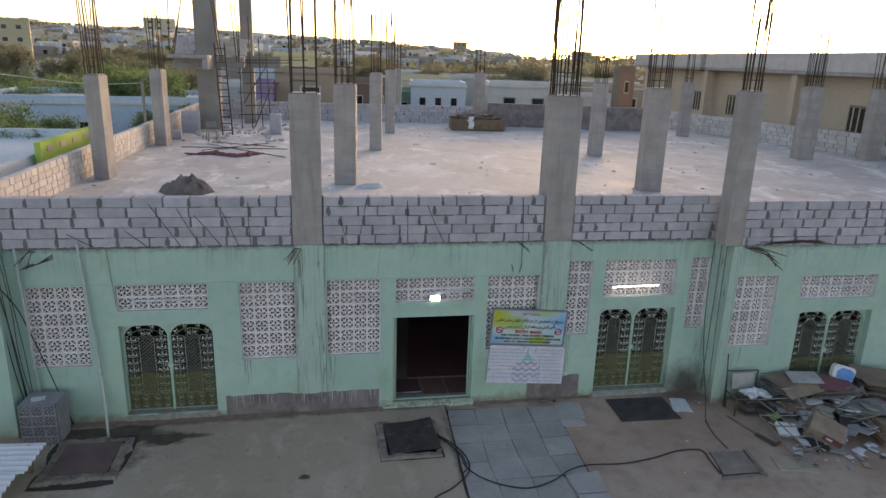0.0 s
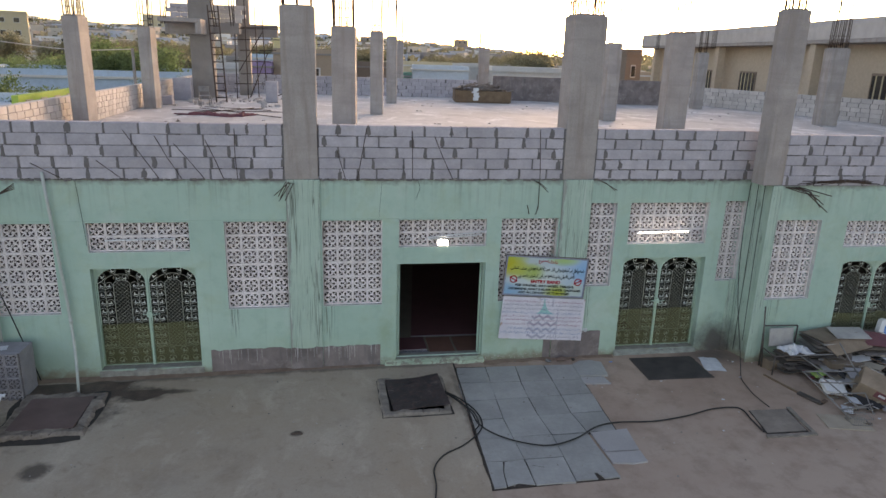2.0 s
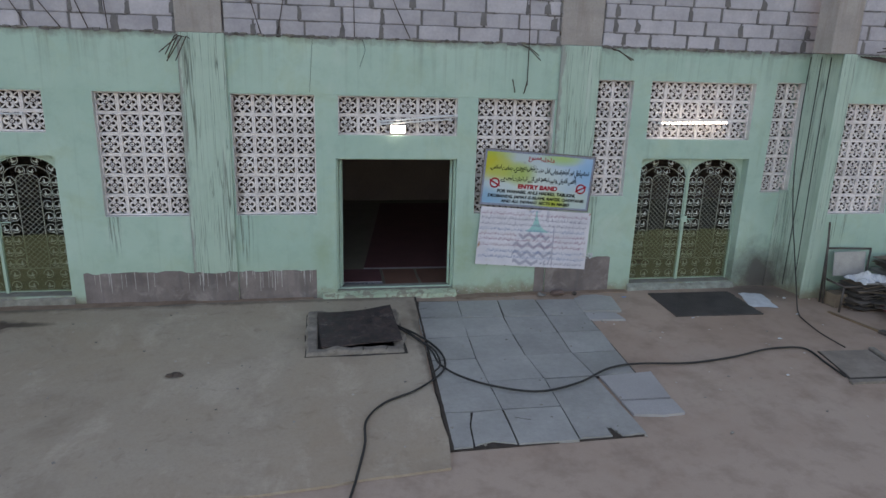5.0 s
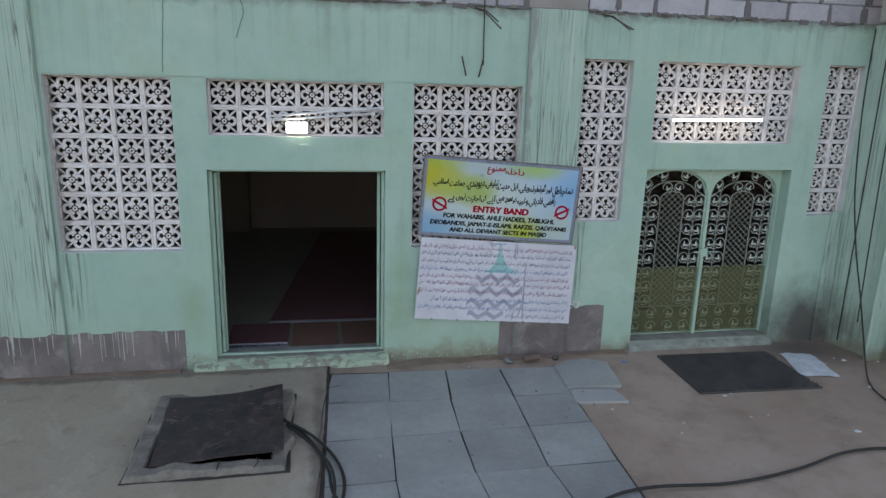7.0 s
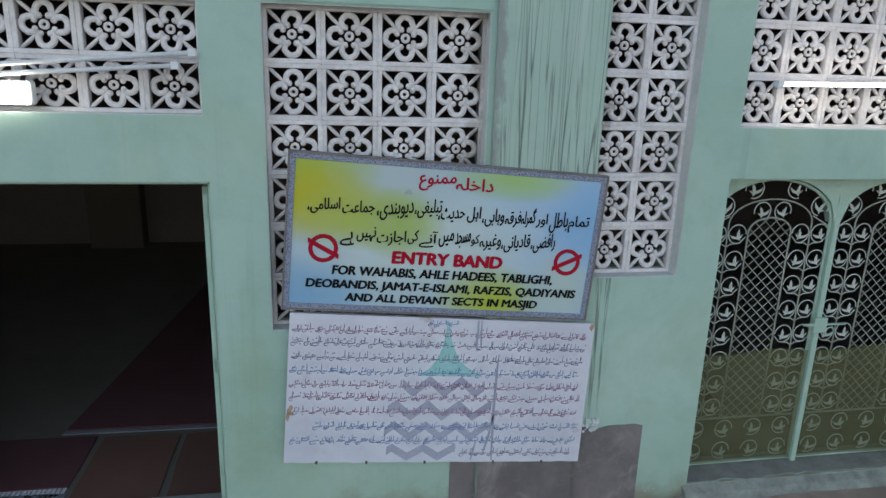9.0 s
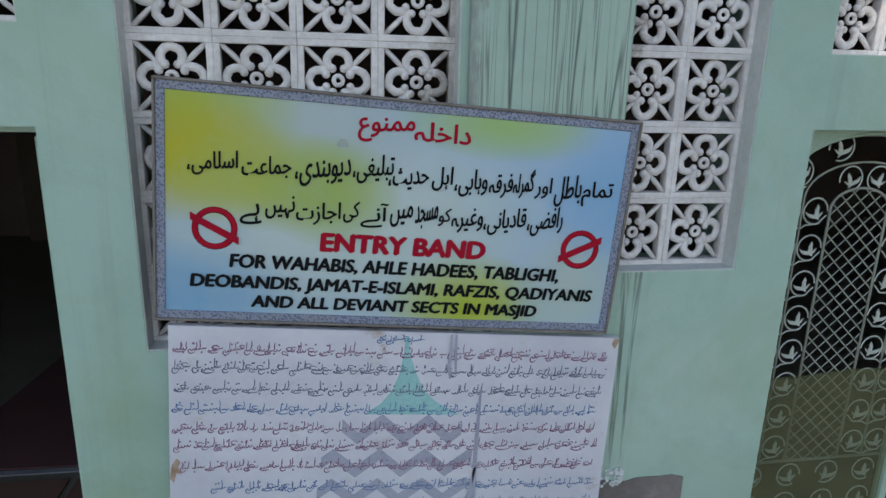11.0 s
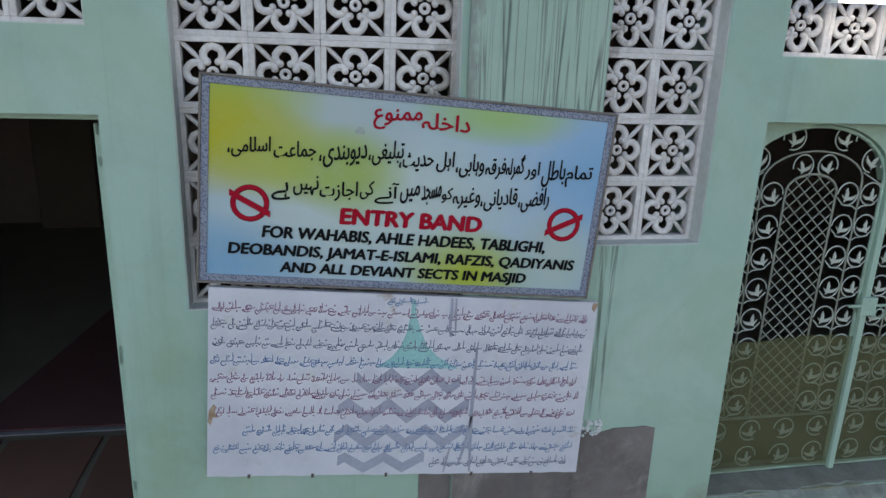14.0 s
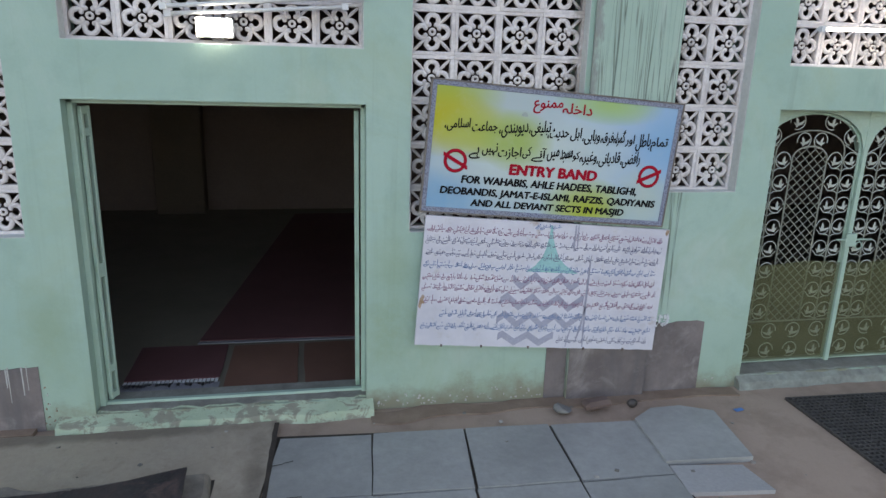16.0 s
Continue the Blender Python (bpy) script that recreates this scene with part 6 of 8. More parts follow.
for x, y, z in ((-7.145, -0.08, 2.9), (-7.045, -0.085, 1.25)):
    f = Form()
    f.tube([(x - 0.003, y, z + 0.05), (x + 0.003, y, z - 0.05)], 0.034, 8)
    part("pipe_socket", f, PVC, t)
f = Form()
f.tube([(-8.35, -0.12, 4.0), (-8.30, -0.12, 2.2), (-8.25, -0.12, 0.05)], 0.022, 8)
tagged(part("drain_pipe", f, PVC), "thin grey pipe at the wall's end", "pipe")


# ---- flagstones ----
t = thing("flagstone_path", "grey flagstones laid to the doorway, uneven joints", "paving", kind="structure")
# where the joints run: the paving's five long joints, each by its x at the seven cross joints
ys = (-0.36, -1.05, -1.75, -2.44, -3.09, -3.76, -4.45)
LONG = ((0.40, 0.32, 0.285, 0.265, 0.26, 0.235, 0.20), (1.03, 0.965, 0.915, 0.88, 0.88, 0.895, 0.88), (1.66, 1.59, 1.555, 1.54, 1.585, 1.57, 1.54), (2.28, 2.25, 2.22, 2.18, 2.23, 2.26, 2.28), (2.93, 2.88, 2.86, 2.81, 2.78, 2.78, 2.78))


def corner(i, j):
    return LONG[i][j], ys[j] + (0.012 * (i - 2) if j in (2, 3) else -0.02 * i if j < 2 else 0.0)


stones = []
for j in range(6):
    for i in range(4):
        if j >= 4 and i >= 2:
            continue
        q = [corner(i, j + 1), corner(i + 1, j + 1), corner(i + 1, j), corner(i, j)]
        if j == 5 and i == 0:
            (ax, ay), (bx, by), (cx_, cy_), (dx, dy) = q
            stones += [[(ax, ay), (ax + 0.22, ay + 0.01), (ax + 0.26, dy - 0.30), (dx + 0.30, dy - 0.02), (dx, dy)], [(ax + 0.25, ay + 0.03), (ax + 0.44, ay + 0.09), (bx, by + 0.02), (cx_, cy_), (dx + 0.32, dy - 0.02), (ax + 0.28, dy - 0.30)]]
            continue
        stones.append(q)
stones.append([(1.54, -4.42), (1.90, -4.41), (1.90, -4.24), (1.96, -4.26), (2.02, -4.42), (2.28, -4.40), (2.23, -3.10), (1.585, -3.11)])
f = Form()
f.prism([(0.16, -4.47), (2.26, -4.42), (2.24, -3.12), (2.80, -3.06), (2.93, -0.46), (0.38, -0.31)], 0.0, 0.012)
part("bedding", f, CRACKDIRT, t, "dark earth in the joints")
stones += [[(2.31, -3.69), (2.92, -3.71), (3.0, -3.04), (2.28, -3.10)], [(2.31, -4.02), (2.65, -4.09), (2.91, -4.06), (2.92, -3.74), (2.30, -3.73)]]
for n, q in enumerate(stones):
    f = Form()
    mx, my = sum(p[0] for p in q) / len(q), sum(p[1] for p in q) / len(q)
    k = 1.0 - R(0.008, 0.028)
    ring = [(mx + (px - mx) * k + R(-0.007, 0.007), my + (py - my) * k + R(-0.007, 0.007)) for px, py in q]
    # worn, slightly wavy edges
    wavy = []
    for (ax, ay), (bx, by) in zip(ring, ring[1:] + ring[:1]):
        for u in (0.0, 0.33, 0.67):
            wavy.append((ax + (bx - ax) * u + (R(-0.004, 0.004) if u else 0.0), ay + (by - ay) * u + (R(-0.004, 0.004) if u else 0.0)))
    f.prism(wavy, -0.02, R(0.023, 0.033))
    part("flagstone", f, STONE_PALE if n >= len(stones) - 2 else STONE, t, "paler dusty flagstone" if n >= len(stones) - 2 else "")
f = Form()
f.prism([(2.88, -1.00), (3.49, -1.03), (3.58, -0.42), (3.36, -0.31), (3.12, -0.32), (2.93, -0.45)], 0.0, 0.042)
part("flagstone", f, STONE, t)
f = Form()
f.prism([(2.86, -1.32), (3.41, -1.37), (3.37, -1.09), (2.89, -1.03)], 0.0, 0.028)
part("flagstone", f, STONE_PALE, t, "paler broken flagstone")
f = Form()
for x0, y0, x1, y1 in ((0.33, -1.05, 0.56, -1.035), (0.36, -0.70, 0.50, -0.66), (0.98, -3.95, 1.14, -4.02)):
    n = 8
    for i in range(n):
        (ax, ay), (bx, by) = [(x0 + (x1 - x0) * q / n + 0.006 * noise.noise(Vector((q * 1.7, x0, 3))), y0 + (y1 - y0) * q / n + 0.012 * noise.noise(Vector((q * 1.7, y0, 5)))) for q in (i, i + 1)]
        f.face([(ax, ay - 0.005, 0.0365), (bx, by - 0.005, 0.0365), (bx, by + 0.004, 0.0365), (ax, ay + 0.004, 0.0365)])
part("stone_crack", f, CREVICE, t, "dark crack in the stone")


# ---- manholes ----
def cast_rim(x0, x1, y0, y1, w, h, seed, rough=1.0):
    """A hand-laid cement rim round an opening: one crooked ring with broken edges."""
    f = Form()
    loop = []
    for (ax, ay), (bx, by) in (((x0, y0), (x1, y0)), ((x1, y0), (x1, y1)), ((x1, y1), (x0, y1)), ((x0, y1), (x0, y0))):
        k = max(4, int(math.hypot(bx - ax, by - ay) / 0.06))
        loop += [(ax + (bx - ax) * i / k, ay + (by - ay) * i / k) for i in range(k)]
    cx, cy = (x0 + x1) / 2, (y0 + y1) / 2
    rows = []
    for x, y in loop:
        d = noise.noise_vector(Vector((x * 3.1, y * 3.1, seed))) * 0.03 * rough
        e = noise.noise(Vector((x * 11, y * 11, seed))) * 0.022 * rough
        sx, sy = (x - cx) / (x1 - x0) * 2, (y - cy) / (y1 - y0) * 2
        ox, oy = (w if sx > 0.97 else -w if sx < -0.97 else 0.0), (w if sy > 0.97 else -w if sy < -0.97 else 0.0)
        z = h * (1 + 0.25 * rough * noise.noise(Vector((x * 5, y * 5, seed + 3))))
        px, py = x + ox * (1 + e * 4) + d.x, y + oy * (1 + e * 4) + d.y
        rows.append([(px + ox * 0.12, py + oy * 0.12, 0.0), (px, py, z * 0.72), (px - ox * 0.16, py - oy * 0.16, z), (x + ox * 0.1, y + oy * 0.1, z * 0.97), (x, y, z * 0.8), (x, y, 0.0)])
    k = len(rows)
    for i in range(k):
        p, q = rows[i], rows[(i + 1) % k]
        for j in range(5):
            f.face([p[j], q[j], q[j + 1], p[j + 1]], 0, j in (1, 2))
    return f


def rim_crack(t, runs, z):
    """Black cracks across a cement rim."""
    for pts in runs:
        f = Form()
        f.tube([(x, y, z) for x, y in pts], 0.006, 4, flat=0.5)
        part("rim_crack", f, CREVICE, t, "black crack in the cement")


t = thing("manhole", "black iron manhole plate tilted on a rough cement rim", "manhole")
part("rim", cast_rim(-1.13, -0.13, -2.05, -0.95, 0.14, 0.085, 1.0, 2.0), RIM_PALE, t)
rim_crack(t, ([(-0.92, -2.20), (-0.90, -2.12), (-0.935, -2.05)], [(-0.55, -2.20), (-0.545, -2.05)], [(-0.26, -2.20), (-0.23, -2.12), (-0.25, -2.05)], [(-0.13, -1.2), (0.0, -1.24)]), 0.086)
f = Form()
f.prism(wobbly([(-1.30, -2.225), (0.035, -2.225), (0.035, -0.785), (-1.29, -0.79)], 0.08, 0.018, 3.0), 0.0, 0.030)
part("open_joint", f, CREVICE, t, "dark open joint round the rim")
f = Form()
f.box(-1.10, -0.15, -2.03, -0.97, 0.0, 0.03)
part("pit", f, IRON, t)
f = Form()
n = 10
at = pose(-0.585, -1.49, 0.118, 1.2, -2.6, 3.0)


def bent(i, j, dz):
    """A point of the bent old plate."""
    u, v = i / n - 0.5, j / n - 0.5
    k = 0.022 * noise.noise(Vector((u * 3, v * 3, 7))) + 0.05 * max(0.0, u + v - 0.55) + 0.02 * abs(u) * abs(v)
    e = 0.012 * noise.noise(Vector((i * 1.3, j * 1.3, 2)))
    return at @ Vector((u * 1.06 + e, v * 1.15 - e, k + dz))


for i in range(n):
    for j in range(n):
        for dz, turn in ((0.014, 1), (0.0, -1)):
            f.face([bent(i, j, dz), bent(i + 1, j, dz), bent(i + 1, j + 1, dz), bent(i, j + 1, dz)][::turn], 0, True)
    for a, b in (((i, 0), (i + 1, 0)), ((i + 1, n), (i, n)), ((0, i + 1), (0, i)), ((n, i), (n, i + 1))):
        f.face([bent(*a, 0.0), bent(*b, 0.0), bent(*b, 0.014), bent(*a, 0.014)])
part("iron_plate", f, PLATE, t)
t = thing("manhole", "reddish iron drain plate sunk in a broken cement rim", "manhole")
part("rim", cast_rim(-7.52, -6.48, -2.03, -0.95, 0.19, 0.085, 2.0, 3.0), RIM, t)
rim_crack(t, ([(-6.5, -1.3), (-6.36, -1.34)], [(-6.5, -1.75), (-6.34, -1.7)], [(-6.42, -1.05), (-6.3, -1.1)], [(-6.42, -1.5), (-6.28, -1.55)], [(-6.42, -1.95), (-6.28, -2.05)], [(-7.3, -2.09), (-7.34, -2.24)], [(-7.1, -2.09), (-7.06, -2.24)], [(-6.75, -2.09), (-6.8, -2.24)]), 0.088)
f = Form()
f.prism(wobbly([(-7.80, -2.40), (-6.24, -2.40), (-6.22, -0.70), (-7.80, -0.72)], 0.1, 0.07, 6.0), 0.0, 0.031)
part("open_joint", f, CREVICE, t, "dark open joint round the rim")
f = Form()
f.prism(wobbly([(-7.56, -2.07), (-6.47, -2.06), (-6.45, -0.93), (-7.55, -0.93)], 0.1, 0.012, 4.0), 0.02, 0.083)
part("pit_wall", f, CREVICE, t, "black gap round the plate")
f = Form()
f.prism(wobbly([(-7.54, -2.05), (-6.49, -2.04), (-6.47, -0.95), (-7.53, -0.95)], 0.15, 0.006, 5.0), 0.083, 0.098)
part("iron_plate", f, RED_IRON, t)
f = Form()
f.prism(wobbly([(-7.85, -0.92), (-6.3, -0.92), (-6.05, -0.62), (-5.9, -0.30), (-7.8, -0.25)], 0.08, 0.09, 7.0), 0.0, 0.028)
tagged(part("wet_dirt", f, WETDIRT), "dark wet dirt between the drain and the wall", "dirt", kind="structure")
f = Form()
f.prism(wobbly([(-6.28, -0.82), (-5.95, -0.66), (-5.5, -0.66), (-5.25, -0.80), (-5.38, -1.0), (-5.62, -1.12), (-5.95, -0.95)], 0.06, 0.05, 3.0), 0.0, 0.0265)
tagged(part("wet_dirt", f, WETDIRT), "black damp hollow in the cement yard", "dirt", kind="structure")
t = thing("manhole", "flat cement inspection cover edged in the earth", "manhole")
f = Form()
f.prism([(5.47, -3.47), (6.24, -3.48), (6.36, -2.73), (5.63, -2.70)], -0.01, 0.02)
part("cover", f, COVER, t)
f = Form()
f.prism(wobbly([(5.445, -3.50), (6.265, -3.51), (6.385, -2.71), (5.61, -2.68)], 0.1, 0.012, 2.0), 0.0, 0.012)
part("open_joint", f, CREVICE, t, "dark open joint round the cover")
f = Form()
f.prism(wobbly([(5.38, -3.62), (6.36, -3.64), (6.49, -2.66), (6.41, -2.66), (6.30, -3.55), (5.40, -3.54)], 0.12, 0.012, 4.0), 0.0, 0.03)
part("rim", f, RIM_PALE, t)
for x, y in ((5.37, -2.23), (6.56, -0.66), (6.28, -1.37), (4.51, -1.36), (4.72, -3.3), (7.94, -3.25), (8.19, -3.30), (8.46, -3.40)):
    f = Form()
    q = R(0.022, 0.04)
    ring = [(x + q * math.cos(a) * R(0.5, 1.4), y + q * math.sin(a) * R(0.4, 1.1)) for a in (0.3, 1.4, 2.6, 3.6, 4.7, 5.6)]
    f.prism(ring, 0.008, 0.016)
    tagged(part("paper_scrap", f, PAPER), "small torn white paper scrap on the earth", "litter", group="paper scraps")

# rubber mat, sheet of paper, brick and litter
t = thing("rubber_mat", "black rubber honeycomb mat on the earth by the gate", "mat")
mat_at = pose(5.0, -0.78, 0.0, 0, 0, -1.5)
f = Form()
for i in range(24):
    y = -0.52 + i * 0.0435
    f = Form()
    f.box(-0.71, 0.73 + R(-0.01, 0.015), y, y + 0.014, 0.006, 0.022, at=mat_at)
    part("mat_rib", f, MAT, t)
for i in range(34):
    x = -0.705 + i * 0.0425
    f = Form()
    f.box(x, x + 0.013, -0.52 + R(-0.01, 0.01), 0.50, 0.004, 0.019, at=mat_at)
    part("mat_bar", f, MAT, t)
f = Form()
f.box(-0.71, 0.73, -0.52, 0.50, 0.0, 0.005, at=mat_at)
part("mat_base", f, CREVICE, t)


def crumple(name, label, category, x0, x1, y0, y1, z, amp, material, n=9, yaw=0.0, seed=0.0, kind=""):
    """A crumpled sheet of paper or cloth lying on the ground."""
    f = Form()
    cx, cy = (x0 + x1) / 2, (y0 + y1) / 2
    grid = []
    for j in range(n + 1):
        for i in range(n + 1):
            x, y = x0 + (x1 - x0) * i / n - cx, y0 + (y1 - y0) * j / n - cy
            d = noise.noise_vector(Vector((x * 5, y * 5, seed)))
            e = 1 - max(abs(i / n - 0.5), abs(j / n - 0.5)) * 1.2
            grid.append((x + d.x * 0.12 * (x1 - x0), y + d.y * 0.12 * (y1 - y0), abs(noise.noise(Vector((x * 6, y * 6, seed + 4)))) * amp * 2 * max(0.15, e) + amp * 0.6 * max(0, e) + 0.004))
    f.v += grid
    for j in range(n):
        for i in range(n):
            a = j * (n + 1) + i
            f.f.append((a, a + 1, a + n + 2, a + n + 1))
            f.m.append(0)
            f.s.append(False)
    ob = part(name, f, material)
    ob.matrix_world = pose(cx, cy, z, 0, 0, yaw)
    return tagged(ob, label, category, kind=kind)


crumple("paper_sheet", "crumpled white paper sheet on the earth", "paper", 5.80, 6.22, -1.05, -0.40, 0.0, 0.02, PAPER, yaw=-14, seed=2.0)
t = thing("brick", "dusty red brick lying at the wall's foot", "brick", pose(2.72, -0.24, 0.03, 0, 0, 12))
f = Form()
f.box(-0.12, 0.11, -0.055, 0.055, 0.0, 0.07, 0.024)
part("body", f, BRICK, t)
t = thing("plastic_cup", "crushed pale plastic cup lid by the wall", "litter", pose(2.45, -0.24, 0.035))
f = Form()
f.tube([(0, 0, 0), (0, 0, 0.012), (0.004, 0, 0.018)], [0.07, 0.066, 0.05], 12)
part("lid", f, GREYCARD, t)
f = Form()
f.ball((3.02, -0.22, 0.035), (0.045, 0.03, 0.035), 0, 5, 7)
tagged(part("stone", f, IRON), "small dark stone by the wall", "stone")
f = Form()
for dx, dy, q in ((-0.05, 0.0, 0.05), (0.03, 0.02, 0.06), (0.08, -0.01, 0.035), (0.0, 0.05, 0.04)):
    f.ball((-2.79 + dx, -2.56 + dy, 0.028), (q, q * 0.8, q * 0.55), 0, 5, 7)
tagged(part("dirt_lump", f, WETDIRT), "dark lump of dirt on the cement", "dirt")
crumple("plastic_scrap", "scrap of blue plastic in the dirt", "litter", 3.78, 3.86, -0.40, -0.36, 0.0, 0.008, BLUE, 5, 10, 5.0)
f = Form()
for _ in range(170):
    x, y = R(2.9, 11.0), R(-4.5, -0.1)
    if 4.3 < x < 5.9 and y > -1.2:
        continue
    s = R(0.004, 0.016)
    a = R(0, 360)
    f.box(-s, s, -s * R(0.4, 1), s * R(0.4, 1), 0.0, s * R(0.3, 0.9), at=pose(x, y, 0.0, R(-10, 10), R(-10, 10), a))
tagged(part("gravel", f, plain("pale_litter", (0.32, 0.27, 0.23), (0.5, 0.46, 0.42), 9.0, 30.0, 0.8, 0.0, island=0.5)), "scattered pale chips and litter on the earth", "gravel", kind="stuff")
f = Form()
for _ in range(220):
    x, y = R(-8.0, 3.2), R(-4.6, -0.15)
    s = R(0.004, 0.014)
    f.box(-s, s, -s, s, 0.0, s, at=pose(x, y, 0.02, R(-20, 20), R(-20, 20), R(0, 90)))
tagged(part("gravel", f, plain("grey_grit", (0.2, 0.18, 0.16), (0.4, 0.38, 0.35), 9.0, 30.0, 0.9, 0.0, island=0.5)), "fine grit scattered on the cement yard", "gravel", kind="stuff")


# ---- stack of grey jali blocks and white sheeting at the yard's end ----
t = thing("jali_block_stack", "stack of grey pierced cement blocks by the wall", "blocks", pose(-8.42, -0.82, 0.0, 0, 0, -2))
# solid black backing: the shade inside the pierced holes is painted on it
f = Form()
f.box(0.02, 0.68, 0.06, 0.10, 0.02, 0.91)
part("core", f, CREVICE, t, "black backing sheet that stands in for shade in the holes")
f = Form()
f.box(0.0, 0.70, 0.10, 0.60, 0.0, 0.93, 0.01)
part("block_body", f, JALI_GREY, t)
me = bpy.data.meshes["tile"].copy()
me.materials.clear()
me.materials.append(JALI_GREY)
for i in range(3):
    for j in range(4):
        ob = piece("tile", me, t, pose(0.005 + i * 0.232, 0.0, 0.005 + j * 0.232) @ Matrix.Diagonal((0.78, 1.0, 0.78, 1)))
crumple("paper_sheet", "white paper lying on the block stack", "paper", -8.25, -8.0, -0.65, -0.45, 0.93, 0.015, PAPER, 4, 20, 3.0)


def corrugated(x0, x1, y0, y1, z, n):
    f = Form()
    k = 7 * n
    for i in range(k):
        a, b = i / k, (i + 1) / k
        za, zb = [z + 0.025 * math.sin(2 * math.pi * n * q) for q in (a, b)]
        ya, yb = y0 + (y1 - y0) * a, y0 + (y1 - y0) * b
        f.face([(x0, ya, za), (x1, ya, za - 0.12), (x1, yb, zb - 0.12), (x0, yb, zb)], 0, True)
        f.face([(x1, ya, za - 0.12), (x1, ya, za - 0.132), (x1, yb, zb - 0.132), (x1, yb, zb - 0.12)])
    return f


t = thing("corrugated_roof", "white corrugated sheet roof of a low lean-to", "roof")
for i in range(2):
    part("sheet", corrugated(-11.0, -7.72 + 0.1 * i, -3.6 + 0.95 * i, -2.6 + 0.95 * i, 0.72 - 0.02 * i, 6), WHITE, t)
f = Form()
for y in (-3.5, -1.8):
    f.box(-7.95, -7.87, y, y + 0.08, 0.0, 0.60, 0.005)
    f.box(-10.9, -10.82, y, y + 0.08, 0.0, 0.68, 0.005)
part("post", f, WOOD, t)


# ---- heap of scrap by the bay ----
def stack(label, x, y, z, w, d, n, step, mat_, yaw, spread=0.12, tilt=4.0):
    """A slipping stack of flattened boards, each sheet a piece."""
    t = thing("cardboard_stack", label, "cardboard", group="scrap heap")
    for i in range(n):
        f = Form()
        ww, dd = w * R(0.75, 1.05), d * R(0.75, 1.05)
        th = R(0.004, 0.012)
        k = 8
        at = pose(x + R(-spread, spread), y + R(-spread, spread), z + i * step, R(-tilt, tilt), R(-tilt, tilt), yaw + R(-14, 14))
        s = R(0, 9)
        for a in range(k):
            u0, u1 = -ww / 2 + ww * a / k, -ww / 2 + ww * (a + 1) / k
            z0, z1 = [0.03 * noise.noise(Vector((u * 2, s, 0))) for u in (u0, u1)]
            c = [at @ Vector(p) for p in ((u0, -dd / 2, z0), (u1, -dd / 2, z1), (u1, dd / 2, z1), (u0, dd / 2, z0))]
            e = [at @ Vector(p) for p in ((u0, -dd / 2, z0 + th), (u1, -dd / 2, z1 + th), (u1, dd / 2, z1 + th), (u0, dd / 2, z0 + th))]
            f.face(e)
            f.face(c[::-1])
            f.face([c[0], c[1], e[1], e[0]])
            f.face([c[2], c[3], e[3], e[2]])
        part("sheet", f, mat_ if R(0, 1) < 0.6 else rnd.choice((CARD, GREYCARD, DARKCARD)), t)


stack("slumped stack of flattened grey and brown cardboard", 8.42, -1.15, 0.24, 0.95, 0.62, 34, 0.0165, DARKCARD, 6, 0.13, 2.2)
stack("slumped stack of flattened grey and brown cardboard", 9.35, -1.25, 0.20, 1.15, 0.75, 32, 0.0165, DARKCARD, -8, 0.17, 3)
stack("low spread of old papers in the heap", 9.75, -2.0, 0.04, 1.1, 0.7, 18, 0.026, GREYCARD, -14, 0.2, 7)
stack("tall leaning stack of brown cardboard sheets", 10.8, -1.4, 0.05, 1.1, 0.9, 42, 0.019, CARD, -25, 0.14, 4)
stack("low spread of old papers in the heap", 11.4, -2.5, 0.03, 1.1, 0.9, 20, 0.026, GREYCARD, 15, 0.2, 6)
stack("pile of old files under the chair frame", 7.58, -1.12, 0.03, 0.58, 0.42, 26, 0.0155, DARKCARD, 3, 0.05, 3)
stack("low spread of old papers in the heap", 8.1, -1.55, 0.03, 0.7, 0.5, 12, 0.024, DARKCARD, -25, 0.2, 7)


def pipe_frame(name, label, category, runs, r, material):
    t = thing(name, label, category, group="scrap heap")
    for run in runs:
        f = Form()
        f.tube(run, r, 6)
        part("tube", f, material, t)
    return t


# a bare steel chair frame
pipe_frame("chair_frame", "bare black steel chair frame against the mint wall", "chair", [
    [(7.06, -0.86, 0.0), (7.04, -0.84, 0.92)], [(7.83, -0.86, 0.0), (7.85, -0.84, 0.90)], [(7.04, -0.84, 0.92), (7.85, -0.84, 0.90)],
    [(7.06, -0.86, 0.42), (7.06, -1.32, 0.42)], [(7.83, -0.86, 0.42), (7.84, -1.32, 0.42)], [(7.06, -1.32, 0.42), (7.84, -1.32, 0.42)],
    [(7.06, -1.32, 0.42), (7.04, -1.34, 0.0)], [(7.84, -1.32, 0.42), (7.86, -1.34, 0.0)], [(7.01, -0.82, 1.35), (7.03, -0.98, 0.02)]], 0.017, IRON)
crumple("paper_sack", "torn white sack on a pile of old files", "sack", 7.3, 7.92, -1.42, -0.98, 0.43, 0.15, PAPER, 12, 0, 6.0)
